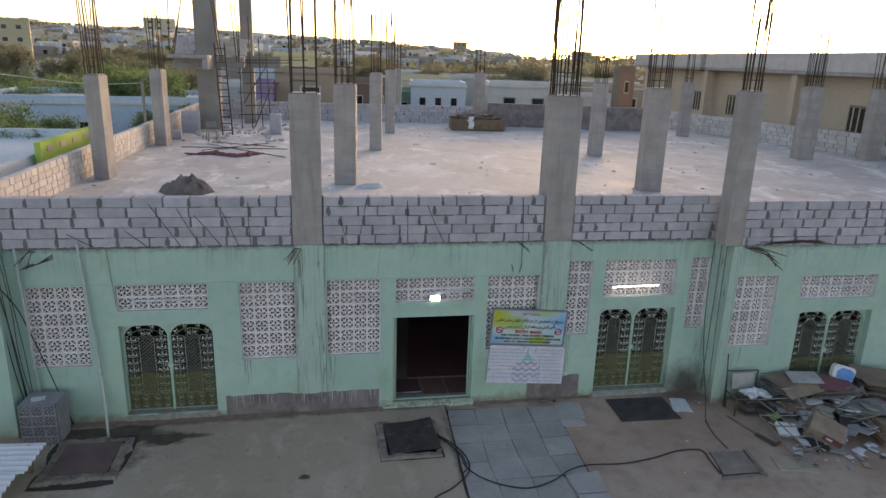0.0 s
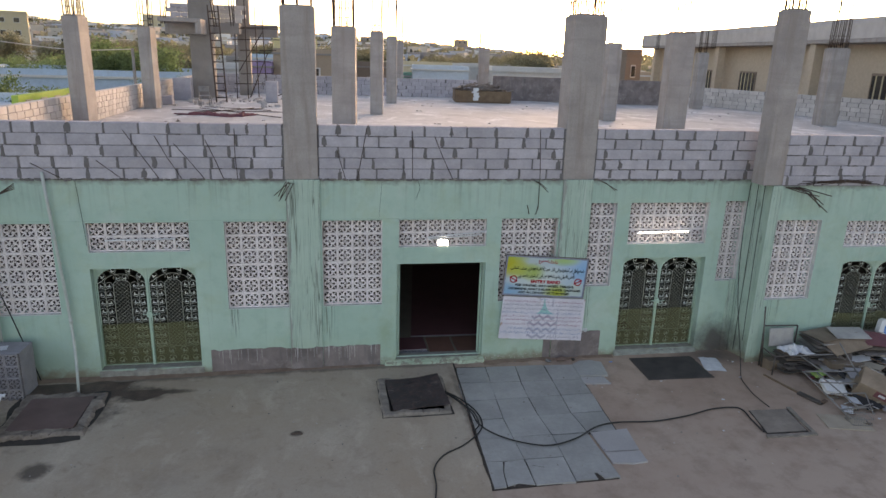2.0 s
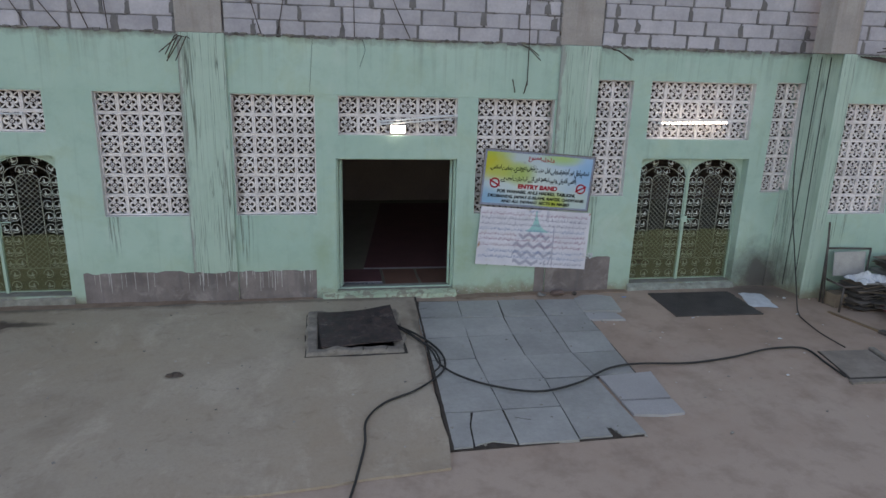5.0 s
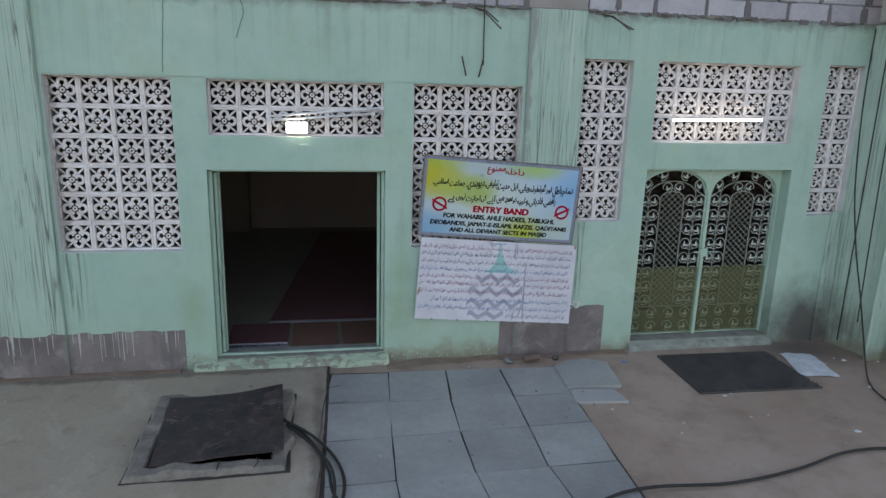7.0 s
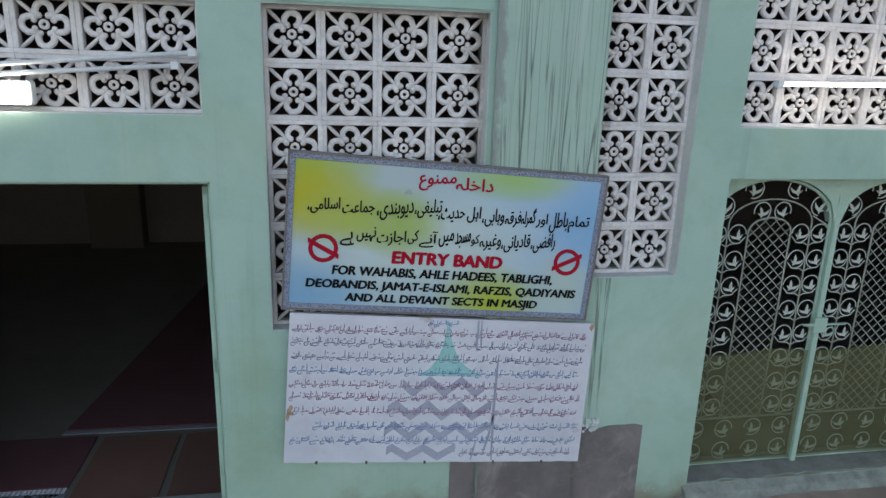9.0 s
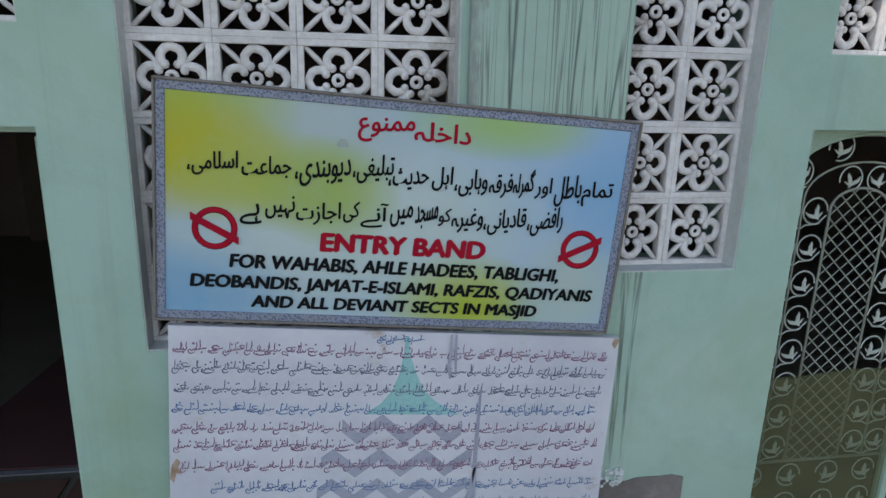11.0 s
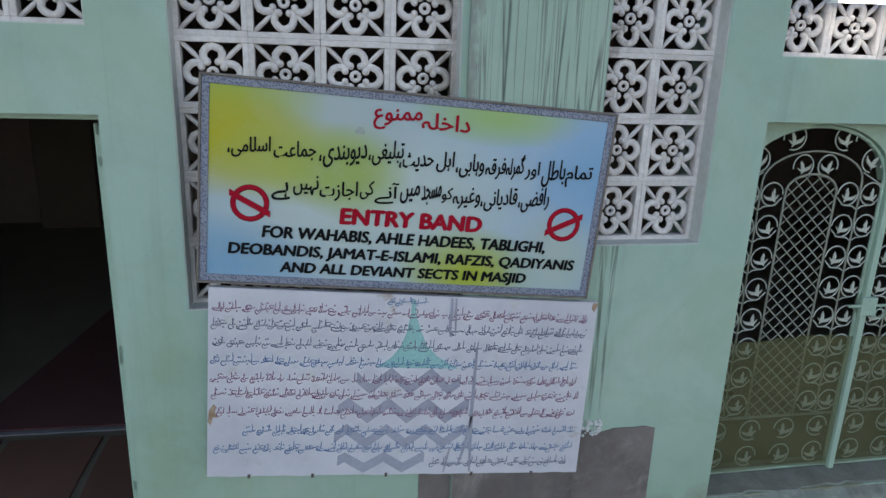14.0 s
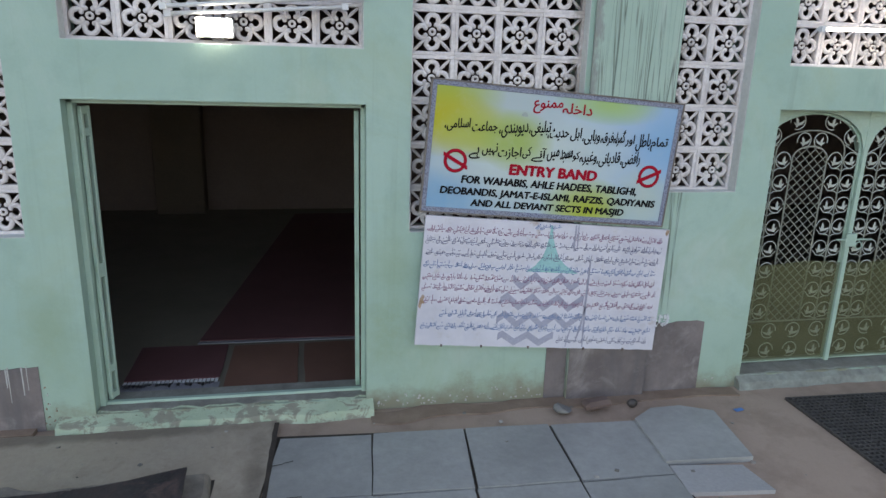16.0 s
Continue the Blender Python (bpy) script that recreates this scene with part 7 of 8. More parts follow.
# a twisted rack
pipe_frame("wire_rack", "twisted grey steel rack thrown on the heap", "rack", [
    [(7.03, -2.18, 0.50), (8.15, -2.33, 0.52)], [(7.20, -2.50, 0.42), (8.0, -2.62, 0.40)], [(7.05, -2.2, 0.50), (7.36, -3.22, 0.02)], [(7.30, -2.25, 0.5), (7.62, -3.05, 0.16)],
    [(8.12, -2.33, 0.52), (7.95, -3.1, 0.02)], [(7.62, -3.05, 0.16), (7.98, -3.0, 0.18)], [(7.3, -3.0, 0.1), (7.98, -2.98, 0.1)], [(7.25, -2.75, 0.3), (7.95, -2.8, 0.3)],
    [(8.0, -1.9, 0.95), (8.2, -2.35, 0.4)], [(7.3, -1.75, 0.62), (7.75, -2.4, 0.3)], [(7.2, -1.6, 0.56), (8.2, -1.7, 0.6)]], 0.0135, RACK)
t = thing("wire_basket", "small grey wire basket in the scrap", "basket", pose(7.42, -3.34, 0.03, 0, 0, -8), group="scrap heap")
f = Form()
for i in range(9):
    f.tube([(-0.17 + 0.0425 * i, -0.12, 0), (-0.17 + 0.0425 * i, -0.13, 0.24)], 0.004, 4)
    f.tube([(-0.17 + 0.0425 * i, 0.12, 0), (-0.17 + 0.0425 * i, 0.13, 0.24)], 0.004, 4)
for z in (0.005, 0.12, 0.24):
    f.tube([(-0.18, -0.13, z), (0.18, -0.13, z), (0.18, 0.13, z), (-0.18, 0.13, z)], 0.006, 5, closed=True)
part("wire_cage", f, RACK, t)


def board(name, label, w, d, th, m, material, category="board"):
    f = Form()
    f.box(-w / 2, w / 2, -d / 2, d / 2, 0, th, min(0.006, th * 0.3))
    ob = part(name, f, material)
    ob.matrix_world = m
    return tagged(ob, label, category, group="scrap heap")


board("board", "flat piece of tan board on the earth", 0.82, 0.52, 0.02, pose(7.18, -3.30, 0.0, 0, 0, -14), TANBOARD)
board("board", "thin wooden strip across the earth", 1.3, 0.05, 0.025, pose(7.02, -1.95, 0.0, 0, 0, -76), WOOD)
board("board", "short dark board end on the earth", 0.5, 0.11, 0.05, pose(7.13, -2.40, 0.0, 0, 0, -72), IRON)
board("board", "pale printed board leaning on the chair frame", 0.58, 0.02, 0.40, pose(7.47, -0.90, 0.46, -8, 0, 0), GREYCARD)
board("board", "grey sheet of card on top of the stack", 0.72, 0.5, 0.012, pose(8.8, -1.22, 0.84, 7, -2, -12), GREYCARD)
board("board", "maroon backed sheet hanging off the stack", 0.9, 0.5, 0.012, pose(9.45, -1.42, 0.74, 16, 6, -8), SCRAP_MAROON)
board("board", "brown sheet of card hanging off the stack", 0.95, 0.45, 0.012, pose(8.55, -1.5, 0.72, 22, -6, 8), CARD)
board("carton", "brown carton under the cardboard stack", 0.72, 0.4, 0.42, pose(8.42, -1.62, 0.0, 0, 0, -6), CARD, "carton")
board("carton", "orange brown carton at the foot of the stacks", 0.62, 0.45, 0.46, pose(9.95, -2.75, 0.0, 0, 0, -8), CARD, "carton")
board("carton", "small brown carton beside the chair frame", 0.26, 0.22, 0.22, pose(7.22, -1.02, 0.0, 0, 0, 8), CARD, "carton")
board("polystyrene_slab", "dirty white foam slab in the rack", 0.45, 0.32, 0.09, pose(7.66, -2.32, 0.16, 24, 8, -8), WHITE, "foam")
t = thing("carton", "tilted open carton with a blue corner and maroon print", "carton", pose(8.32, -2.60, 0.16, 24, 18, -38), group="scrap heap")
f = Form()
f.box(-0.36, 0.36, -0.24, 0.24, 0.0, 0.36, 0.01)
part("carton_body", f, CARD, t)
f = Form()
f.box(-0.05, 0.355, -0.247, -0.243, 0.18, 0.35)
part("maroon_panel", f, SCRAP_MAROON, t)
f = Form()
f.box(0.02, 0.14, -0.252, -0.249, 0.24, 0.30)
part("pale_label", f, WHITE, t)
f = Form()
f.box(0.363, 0.367, -0.23, 0.22, 0.20, 0.355)
part("blue_stripe", f, BLUE, t)
f = Form()
f.box(0.363, 0.366, -0.23, 0.22, 0.02, 0.195)
part("pale_panel", f, PAPER, t)
t = thing("carton", "blue and white printed sack on the cardboard", "sack", pose(9.82, -1.18, 0.70, -12, 14, -12), group="scrap heap")
f = Form()
f.box(-0.27, 0.27, -0.13, 0.13, 0.0, 0.36, 0.06)
part("sack_body", f, WHITE, t)
f = Form()
f.plate([(-0.2, 0.05), (-0.22, 0.2), (-0.12, 0.31), (0.08, 0.31), (0.21, 0.25), (0.21, 0.06), (0.0, 0.03)], -0.137, -0.129)
part("blue_print", f, BLUE, t)
crumple("plastic_bag", "crumpled green plastic bag in the heap", "bag", 7.54, 7.80, -2.0, -1.78, 0.20, 0.15, LEAFGREEN, 9, 0, 9.0)
for i, (x, y, z) in enumerate(((7.78, -2.75, 0.12), (9.3, -1.75, 0.48), (7.5, -2.95, 0.05), (8.9, -3.05, 0.02), (9.3, -2.9, 0.02))):
    crumple("paper_sheet", "torn white paper sheet in the scrap", "paper", x - 0.15, x + 0.15, y - 0.1, y + 0.1, z, 0.035, PAPER, 6, R(0, 90), i * 3.0)
crumple("rag_heap", "dark rags stuffed under the cardboard", "rags", 8.1, 9.2, -1.95, -0.8, 0.0, 0.42, DARKCLOTH, 14, 0, 2.0)
crumple("rag_heap", "dark rags stuffed under the cardboard", "rags", 9.1, 10.6, -2.3, -1.0, 0.0, 0.34, DARKCLOTH, 14, 0, 5.0)
crumple("rag_heap", "dark bag slumped on the papers", "rags", 9.7, 10.2, -1.75, -1.4, 0.5, 0.2, DARKCLOTH, 9, 0, 7.0)


SCRAP = [plain("scrap_" + n, tuple(0.8 * c for c in col), col, 5.0, 40.0, 0.8, 0.002) for n, col in (("buff", (0.42, 0.36, 0.29)), ("black", (0.04, 0.04, 0.045)), ("maroon", (0.24, 0.06, 0.08)), ("grey", (0.35, 0.35, 0.36)), ("white", (0.68, 0.69, 0.7)), ("sky", (0.15, 0.4, 0.62)), ("brown", (0.16, 0.10, 0.07)))]


def heap_top(x, y):
    """The height of the scrap heap over the ground."""
    a = max(0.0, 1 - ((x - 9.9) / 2.2) ** 2) ** 0.5
    b = max(0.0, 1 - ((y + 1.75) / 1.25) ** 2) ** 0.6
    return 0.5 * a * b


f = Form()
for i in range(190):
    x, y = R(7.7, 12.0), R(-3.0, -0.75)
    z = heap_top(x, y) * R(0.55, 1.0)
    if heap_top(x, y) < 0.05:
        continue
    w, d = R(0.06, 0.30), R(0.05, 0.20)
    m = pose(x, y, z + 0.02, R(-28, 28), R(-28, 28), R(0, 180))
    f.box(-w, w, -d, d, 0, R(0.004, 0.03), m=rnd.choice((0, 0, 1, 1, 2, 3, 3, 3, 4, 4, 6, 6)), at=m)
for i in range(60):
    x, y = R(7.2, 10.8), R(-3.6, -1.5)
    w, d = R(0.02, 0.12), R(0.015, 0.08)
    f.box(-w, w, -d, d, 0, R(0.004, 0.02), m=rnd.choice((0, 0, 3, 3, 4, 4, 6)), at=pose(x, y, R(0.0, 0.05), R(-8, 8), R(-8, 8), R(0, 180)))
tagged(part("loose_scrap", f, SCRAP), "loose torn card, paper and scrap strewn over the heap", "scrap", kind="stuff")


# ---- things on the roof ----
def rag_pile(x, y, w, d, h, material, label, seed):
    """A heap of rumpled cloth: lumps and sharp folds, with a ragged foot."""
    f = Form()
    n = 30
    top = []
    for j in range(n + 1):
        for i in range(n + 1):
            u, v = i / n - 0.5, j / n - 0.5
            e = max(0.0, 1 - 4 * (u * u + v * v) * (1.5 + 0.9 * noise.noise(Vector((u * 4, v * 4, seed + 9)))))
            fold = 1 - abs(noise.noise(Vector((u * 9, v * 6, seed)))) * 2
            hh = h * e ** 0.55 * (0.35 + 0.75 * abs(noise.noise(Vector((u * 5, v * 5, seed)))) + 0.35 * max(0.0, fold)) + 0.12 * h * e * noise.noise(Vector((u * 22, v * 22, seed)))
            top.append(hh)
            f.v.append((x + u * w, y + v * d, DECK + max(0.004, hh)))
    for j in range(n):
        for i in range(n):
            a = j * (n + 1) + i
            q = (a, a + 1, a + n + 2, a + n + 1)
            if max(top[k] for k in q) > 0.004:
                f.f.append(q)
                f.m.append(0)
                f.s.append(True)
    tagged(part("cloth", f, material), label, "cloth")


def dropped_cloth(spine, material, label, seed):
    """A long cloth dropped in a twisted strip: points of (x, y, width, height) along its length."""
    f = Form()
    n, k = 54, 12
    for i in range(n + 1):
        u = (len(spine) - 1) * i / n
        a = min(int(u), len(spine) - 2)
        e = u - a
        e = e * e * (3 - 2 * e)
        x, y, w, h = [p + (q - p) * e for p, q in zip(spine[a], spine[a + 1])]
        for j in range(k + 1):
            v = j / k - 0.5
            crease = abs(noise.noise(Vector((i * 0.23, v * 5, seed)))) * 1.6 + 0.5 * abs(noise.noise(Vector((i * 0.6, v * 9, seed + 4))))
            swell = max(0.0, 1 - 4 * v * v) ** 0.6
            f.v.append((x + 0.05 * noise.noise(Vector((i * 0.5, v * 3, seed + 2))), y + v * w * (1 + 0.4 * noise.noise(Vector((i * 0.3, j * 0.2, seed + 7)))), DECK + 0.006 + h * swell * (0.25 + crease)))
    for i in range(n):
        for j in range(k):
            a = i * (k + 1) + j
            f.f.append((a, a + k + 1, a + k + 2, a + 1))
            f.m.append(0)
            f.s.append(True)
    tagged(part("cloth", f, material), label, "cloth")


rag_pile(-6.15, 5.6, 1.7, 1.3, 0.56, SACKING, "heap of dirty dark sacks on the roof deck", 3.0)
dropped_cloth(((-7.7, 13.2, 0.06, 0.03), (-7.15, 12.95, 0.3, 0.06), (-6.6, 13.3, 0.9, 0.15), (-6.2, 12.9, 0.6, 0.10), (-5.7, 12.6, 0.8, 0.09), (-5.2, 13.0, 1.1, 0.13), (-4.76, 13.3, 0.25, 0.05)), REDCLOTH, "dark red cloth dropped on the roof deck", 8.0)
rag_pile(-1.0, 6.3, 0.9, 0.5, 0.16, PAPER, "white plastic sheet at a column's foot", 4.0)
t = thing("water_tub", "old timber formwork box heaped with scrap on the roof", "box", pose(6.1, 23.6, DECK, 0, 0, -6))
f = Form()
f.box(-1.5, 1.5, -0.9, -0.85, 0.05, 0.62, 0.01)
f.box(-1.5, 1.5, 0.85, 0.9, 0.05, 0.62, 0.01)
f.box(-1.5, -1.45, -0.85, 0.85, 0.05, 0.62, 0.01)
f.box(1.45, 1.5, -0.85, 0.85, 0.05, 0.62, 0.01)
f.box(-1.45, 1.45, -0.85, 0.85, 0.0, 0.08)
part("box_side", f, WOOD, t)
f = Form()
for i in range(60):
    f.box(-R(0.2, 0.7), R(0.2, 0.7), -0.05, 0.05, 0, 0.04, at=pose(R(-1.1, 1.1), R(-0.7, 0.7), 0.5 + R(0, 0.42), R(-18, 18), R(-18, 18), R(0, 180)))
part("scrap_wood", f, DARKCARD, t)
f = Form()
for i in range(8):
    f.box(-0.14, 0.14, -0.98, -0.9, 0.12 + 0.08 * i, 0.22 + 0.08 * i, 0.01, at=pose(-0.4 + R(-0.05, 0.05), R(0.0, 0.05), 0, 0, 0, R(-4, 4)))
part("white_rag", f, WHITE, t)
for x, y, w, d, h in ((-8.8, 20.8, 0.8, 0.6, 1.0), (-8.86, 17.75, 0.42, 0.3, 0.38), (-4.72, 20.1, 0.55, 0.4, 0.98)):
    f = Form()
    f.box(x - w / 2, x + w / 2, y - d / 2, y + d / 2, DECK, DECK + h, 0.03)
    tagged(part("stacked_block", f, BLOCK), "pile of grey aerated blocks on the roof deck", "blocks")
f = Form()
for _ in range(90):
    x, y = R(-9.2, -4.2), R(16.0, 24.0)
    s = R(0.03, 0.12)
    f.box(-s, s, -s * 0.7, s * 0.7, 0, s, at=pose(x, y, DECK, 0, 0, R(0, 180)))
for _ in range(120):
    x, y = R(-9, 26), R(2.0, 24.0)
    s = R(0.015, 0.06)
    f.box(-s, s, -s * 0.7, s * 0.7, 0, s * 0.6, at=pose(x, y, DECK, 0, 0, R(0, 180)))
tagged(part("rubble", f, BLOCK_PALE), "broken block rubble scattered on the roof deck", "rubble", kind="stuff")
for i in range(5):
    rod("rusty bar lying on the roof deck", [(-8.2 + R(0, 1), 11 + R(0, 6), DECK + 0.01), (-5.8 + R(0, 2), 12 + R(0, 6), DECK + 0.02)], 0.015)

# unfinished stair tower with cantilever slab, beams and ladder
t = thing("stair_tower", "unfinished concrete stair tower with slabs and beams", "tower")
for x0, x1, y0, y1 in ((-8.55, -7.50, 21.8, 22.4), (-6.78, -6.15, 25.2, 25.8), (-9.0, -8.6, 25.4, 25.9)):
    f = Form()
    f.box(x0, x1, y0, y1, DECK, 13.5, 0.02)
    part("tower_column", f, CONCRETE_DARK, t)
for b in ((-9.6, -7.75, 20.3, 22.0, 7.45, 7.62), (-8.02, -7.75, 20.32, 21.9, 6.95, 7.45), (-9.6, -8.02, 21.65, 21.95, 6.95, 7.45)):
    f = Form()
    f.box(*b, 0.02)
    part("cantilever_slab", f, CONCRETE, t)
for b in ((-7.5, -6.3, 22.2, 22.6, 7.05, 7.55), (-6.15, -4.7, 25.2, 25.6, 7.0, 7.62), (-7.0, -6.5, 22.6, 25.2, 7.1, 7.6)):
    f = Form()
    f.box(*b, 0.02)
    part("cross_beam", f, CONCRETE_DARK, t)
for j in range(4):
    for i in range(7):
        f = Form()
        x = -10.0 + 0.52 * i + (0.2 if j % 2 else 0.0)
        f.box(x, x + 0.50, 24.0, 24.2, 7.62 + 0.21 * j, 7.62 + 0.21 * j + 0.2, 0.01)
        part("block", f, BLOCK_PALE if i > 2 else BLOCK, t)
for x, a in ((-9.45, 0.24), (-9.35, 0.2), (-9.5, 0.04), (-7.2, -0.1), (-7.1, -0.1), (-6.45, -0.06), (-6.35, -0.03)):
    f = Form()
    f.tube([(x, 20.5, 7.35), (x + a * 3.5, 20.5, 10.8)], 0.025, 5)
    part("rebar", f, STEEL, t)
t = thing("ladder", "rough dark ladder leaning on the stair tower", "ladder")
for x in (-7.3, -6.85):
    f = Form()
    f.tube([(x + 0.15, 19.6, DECK), (x - 0.1, 20.2, 8.2)], 0.035, 5)
    part("rail", f, STEEL, t)
for i in range(13):
    f = Form()
    u = (i + 0.7) / 13.5
    f.tube([(-7.15 - 0.25 * u, 19.6 + 0.6 * u, DECK + 4.2 * u), (-6.7 - 0.25 * u, 19.6 + 0.6 * u, DECK + 4.2 * u)], 0.025, 5)
    part("rung", f, STEEL, t)
pipe_frame("scaffold", "dark steel scaffold poles beside the stair tower", "scaffold", [
    [(-6.0, 22.0, DECK), (-6.0, 22.0, 9.5)], [(-5.1, 22.0, DECK), (-5.2, 22.0, 7.8)], [(-6.3, 22.0, 5.2), (-4.8, 22.0, 5.25)], [(-6.3, 22.0, 6.3), (-4.6, 22.0, 6.35)], [(-6.3, 22.0, 7.3), (-4.0, 22.0, 7.35)], [(-5.9, 22.0, 4.1), (-5.0, 22.0, 6.2)], [(-6.5, 23.5, 7.4), (-3.2, 23.5, 7.5)], [(-5.55, 22.6, DECK), (-5.6, 22.6, 8.6)], [(-6.6, 22.6, DECK), (-6.55, 22.6, 9.4)], [(-6.7, 22.6, 4.7), (-4.9, 22.6, 4.72)], [(-6.7, 22.6, 5.8), (-4.9, 22.6, 5.78)], [(-6.7, 22.6, 6.8), (-4.4, 22.6, 6.85)], [(-6.4, 22.1, 5.3), (-5.2, 22.1, 7.2)], [(-5.0, 22.0, DECK), (-4.3, 21.4, DECK + 0.35)]], 0.024, STEEL)
t = thing("plastic_chair", "grey worn plastic chair standing by the tower", "chair", pose(-7.25, 17.2, DECK, 0, 0, 20))
f = Form()
f.box(-0.22, 0.22, -0.22, 0.22, 0.42, 0.45, 0.01)
part("seat", f, RACK, t)
f = Form()
f.box(-0.22, 0.22, 0.2, 0.24, 0.58, 0.82, 0.012)
part("backrest", f, RACK, t)
for sx in (-0.2, 0.2):
    f = Form()
    f.tube([(sx, 0.22, 0.43), (sx, 0.23, 0.6)], 0.02, 6)
    part("back_post", f, RACK, t)
    for sy in (-0.2, 0.2):
        f = Form()
        f.tube([(sx * 1.1, sy * 1.1, 0), (sx, sy, 0.43)], 0.022, 6)
        part("leg", f, RACK, t)


# ---- houses round about ----
def tint(name, c, own=0.0):
    return plain(name, tuple(x * 0.85 for x in c), c, 0.5, 6.0, 0.85, 0.0, own=own)


HOUSE = {k: tint("wash_" + k, c) for k, c in dict(white=(0.62, 0.62, 0.60), cream=(0.60, 0.52, 0.36), yellow=(0.72, 0.62, 0.36), grey=(0.30, 0.28, 0.27), blue=(0.46, 0.61, 0.75), mint=(0.25, 0.50, 0.38), purple=(0.36, 0.27, 0.46), tan=(0.42, 0.33, 0.25), sky=(0.58, 0.67, 0.74), lime=(0.45, 0.62, 0.12), brown=(0.26, 0.20, 0.16), buff=(0.56, 0.46, 0.36)).items()}


def house(x, y, w, d, z0, z1, yaw, tone, label, rows=1, cols=3, roof=None, name="house"):
    """A plain flat-roofed house: body, parapet rim, windows with frames on the side that faces the yard."""
    t = thing(name, label, "house", pose(x, y, 0, 0, 0, yaw), group="houses of the town")
    f = Form()
    f.box(-w / 2, w / 2, -d / 2, d / 2, z0, z1 - 0.5)
    part("wall", f, HOUSE[tone], t)
    f = Form()
    f.box(-w / 2 - 0.15, w / 2 + 0.15, -d / 2 - 0.15, d / 2 + 0.15, z1 - 0.5, z1 - 0.35)
    part("roof", f, HOUSE[roof or "white"], t)
    f = Form()
    for a, b, c, e in ((-w / 2, w / 2, -d / 2, -d / 2 + 0.2), (-w / 2, w / 2, d / 2 - 0.2, d / 2), (-w / 2, -w / 2 + 0.2, -d / 2 + 0.2, d / 2 - 0.2), (w / 2 - 0.2, w / 2, -d / 2 + 0.2, d / 2 - 0.2)):
        f.box(a, b, c, e, z1 - 0.35, z1)
    part("roof_rim", f, HOUSE[tone], t)
    ww = w / (cols * 2 + 1)
    for j in range(rows):
        zz = z1 - 1.5 - 3.0 * j
        if zz - 1.2 < z0 - 2:
            continue
        for i in range(cols):
            cx = -w / 2 + ww * (1.5 + 2 * i)
            f = Form()
            f.box(cx - ww * 0.45, cx + ww * 0.45, -d / 2 - 0.04, -d / 2 + 0.02, zz - 1.2, zz, 0.01)
            win = part("window", f, HOUSE["white" if tone != "white" else "grey"], t)
            f = Form()
            f.box(cx - ww * 0.37, cx + ww * 0.37, -d / 2 - 0.055, -d / 2 - 0.03, zz - 1.1, zz - 0.1)
            part("pane", f, GLASS, win)
    return t


# flat roofs close behind the yard's side wall
house(-18.0, 13.0, 12.0, 11.0, 0.0, 4.3, 0, "sky", "low house with a pale blue flat roof", 1, 2, "sky")
t = thing("lime_parapet", "lime green parapet wall with small vents", "wall")
f = Form()
f.box(-11.9, -11.7, 10.4, 15.6, 3.0, 4.72)
part("lime_wall", f, HOUSE["lime"], t)
for i in range(4):
    f = Form()
    f.box(-11.72, -11.67, 10.9 + 1.2 * i, 11.4 + 1.2 * i, 4.36, 4.56)
    part("vent", f, HOUSE["cream"], t)
house(-17.0, 36.0, 14.0, 9.0, 0.0, 4.9, 4, "blue", "single-storey light blue house", 1, 3, "white")
house(-30.0, 30.0, 7.0, 7.0, 0.0, 6.2, 10, "grey", "small grey house among the trees", 1, 1, "grey")
house(9.3, 58.0, 5.6, 6.0, 0.0, 5.45, -6, "sky", "pale house with arched verandah and windows", 1, 3, "white")
house(19.0, 60.0, 7.5, 8.0, 0.0, 5.5, -10, "white", "plain white flat-roofed house", 1, 2, "white")
house(27.0, 62.0, 9.0, 8.0, 0.0, 4.6, -10, "white", "plain white flat-roofed house", 1, 2, "white")
house(-7.6, 48.0, 1.9, 6.0, 0.0, 5.5, 0, "purple", "narrow purple house with dark openings", 2, 1, "grey")
house(-3.6, 50.0, 6.0, 6.0, 0.0, 6.6, 0, "tan", "bare tan rendered house wall", 1, 1, "grey")
house(1.8, 56.0, 5.0, 6.0, 0.0, 5.6, 0, "brown", "low brown rendered house", 1, 2, "grey")
house(-9.8, 52.0, 5.0, 6.0, 0.0, 5.2, 0, "white", "small white house behind the tower", 1, 2, "white")
house(-6.0, 74.0, 5.0, 5.0, 0.0, 7.9, 5, "yellow", "small yellow house with a flat roof", 1, 2, "yellow")
house(-9.0, 66.0, 5.0, 5.0, 0.0, 6.0, 5, "blue", "sky blue and yellow painted house", 1, 2, "white")
house(27.5, 52.0, 1.6, 1.6, 0.0, 7.6, 0, "brown", "dark brown rooftop stair cabin", 1, 1, "brown")

# the neighbour's two-storey house with a wide overhang
WINDOWS = ((9.0, 1.5, 4.95, 6.0), (14.3, 1.65, 5.0, 6.0), (25.7, 1.75, 5.1, 6.15), (32.0, 1.75, 5.1, 6.15))
t = thing("neighbour_house", "buff rendered two-storey house with wide roof overhang", "house", Matrix.Translation((0.26, 1.53, -0.85)) @ Matrix.Scale(1.12, 4) @ pose(23.6, 39.4, 0, 0, 0, -94.9))
f = Form()
f.box(0.9, 40.0, 0.0, 9.0, 0.0, 7.5)
part("wall", f, HOUSE["buff"], t)
f = Form()
f.box(0.0, 41.0, -1.0, 9.5, 7.5, 7.68, 0.02)
part("roof", f, CONCRETE, t)
f = Form()
f.box(0.0, 41.0, -1.0, -0.8, 7.68, 8.52, 0.01)
f.box(0.0, 0.2, -0.8, 9.5, 7.68, 8.52, 0.01)
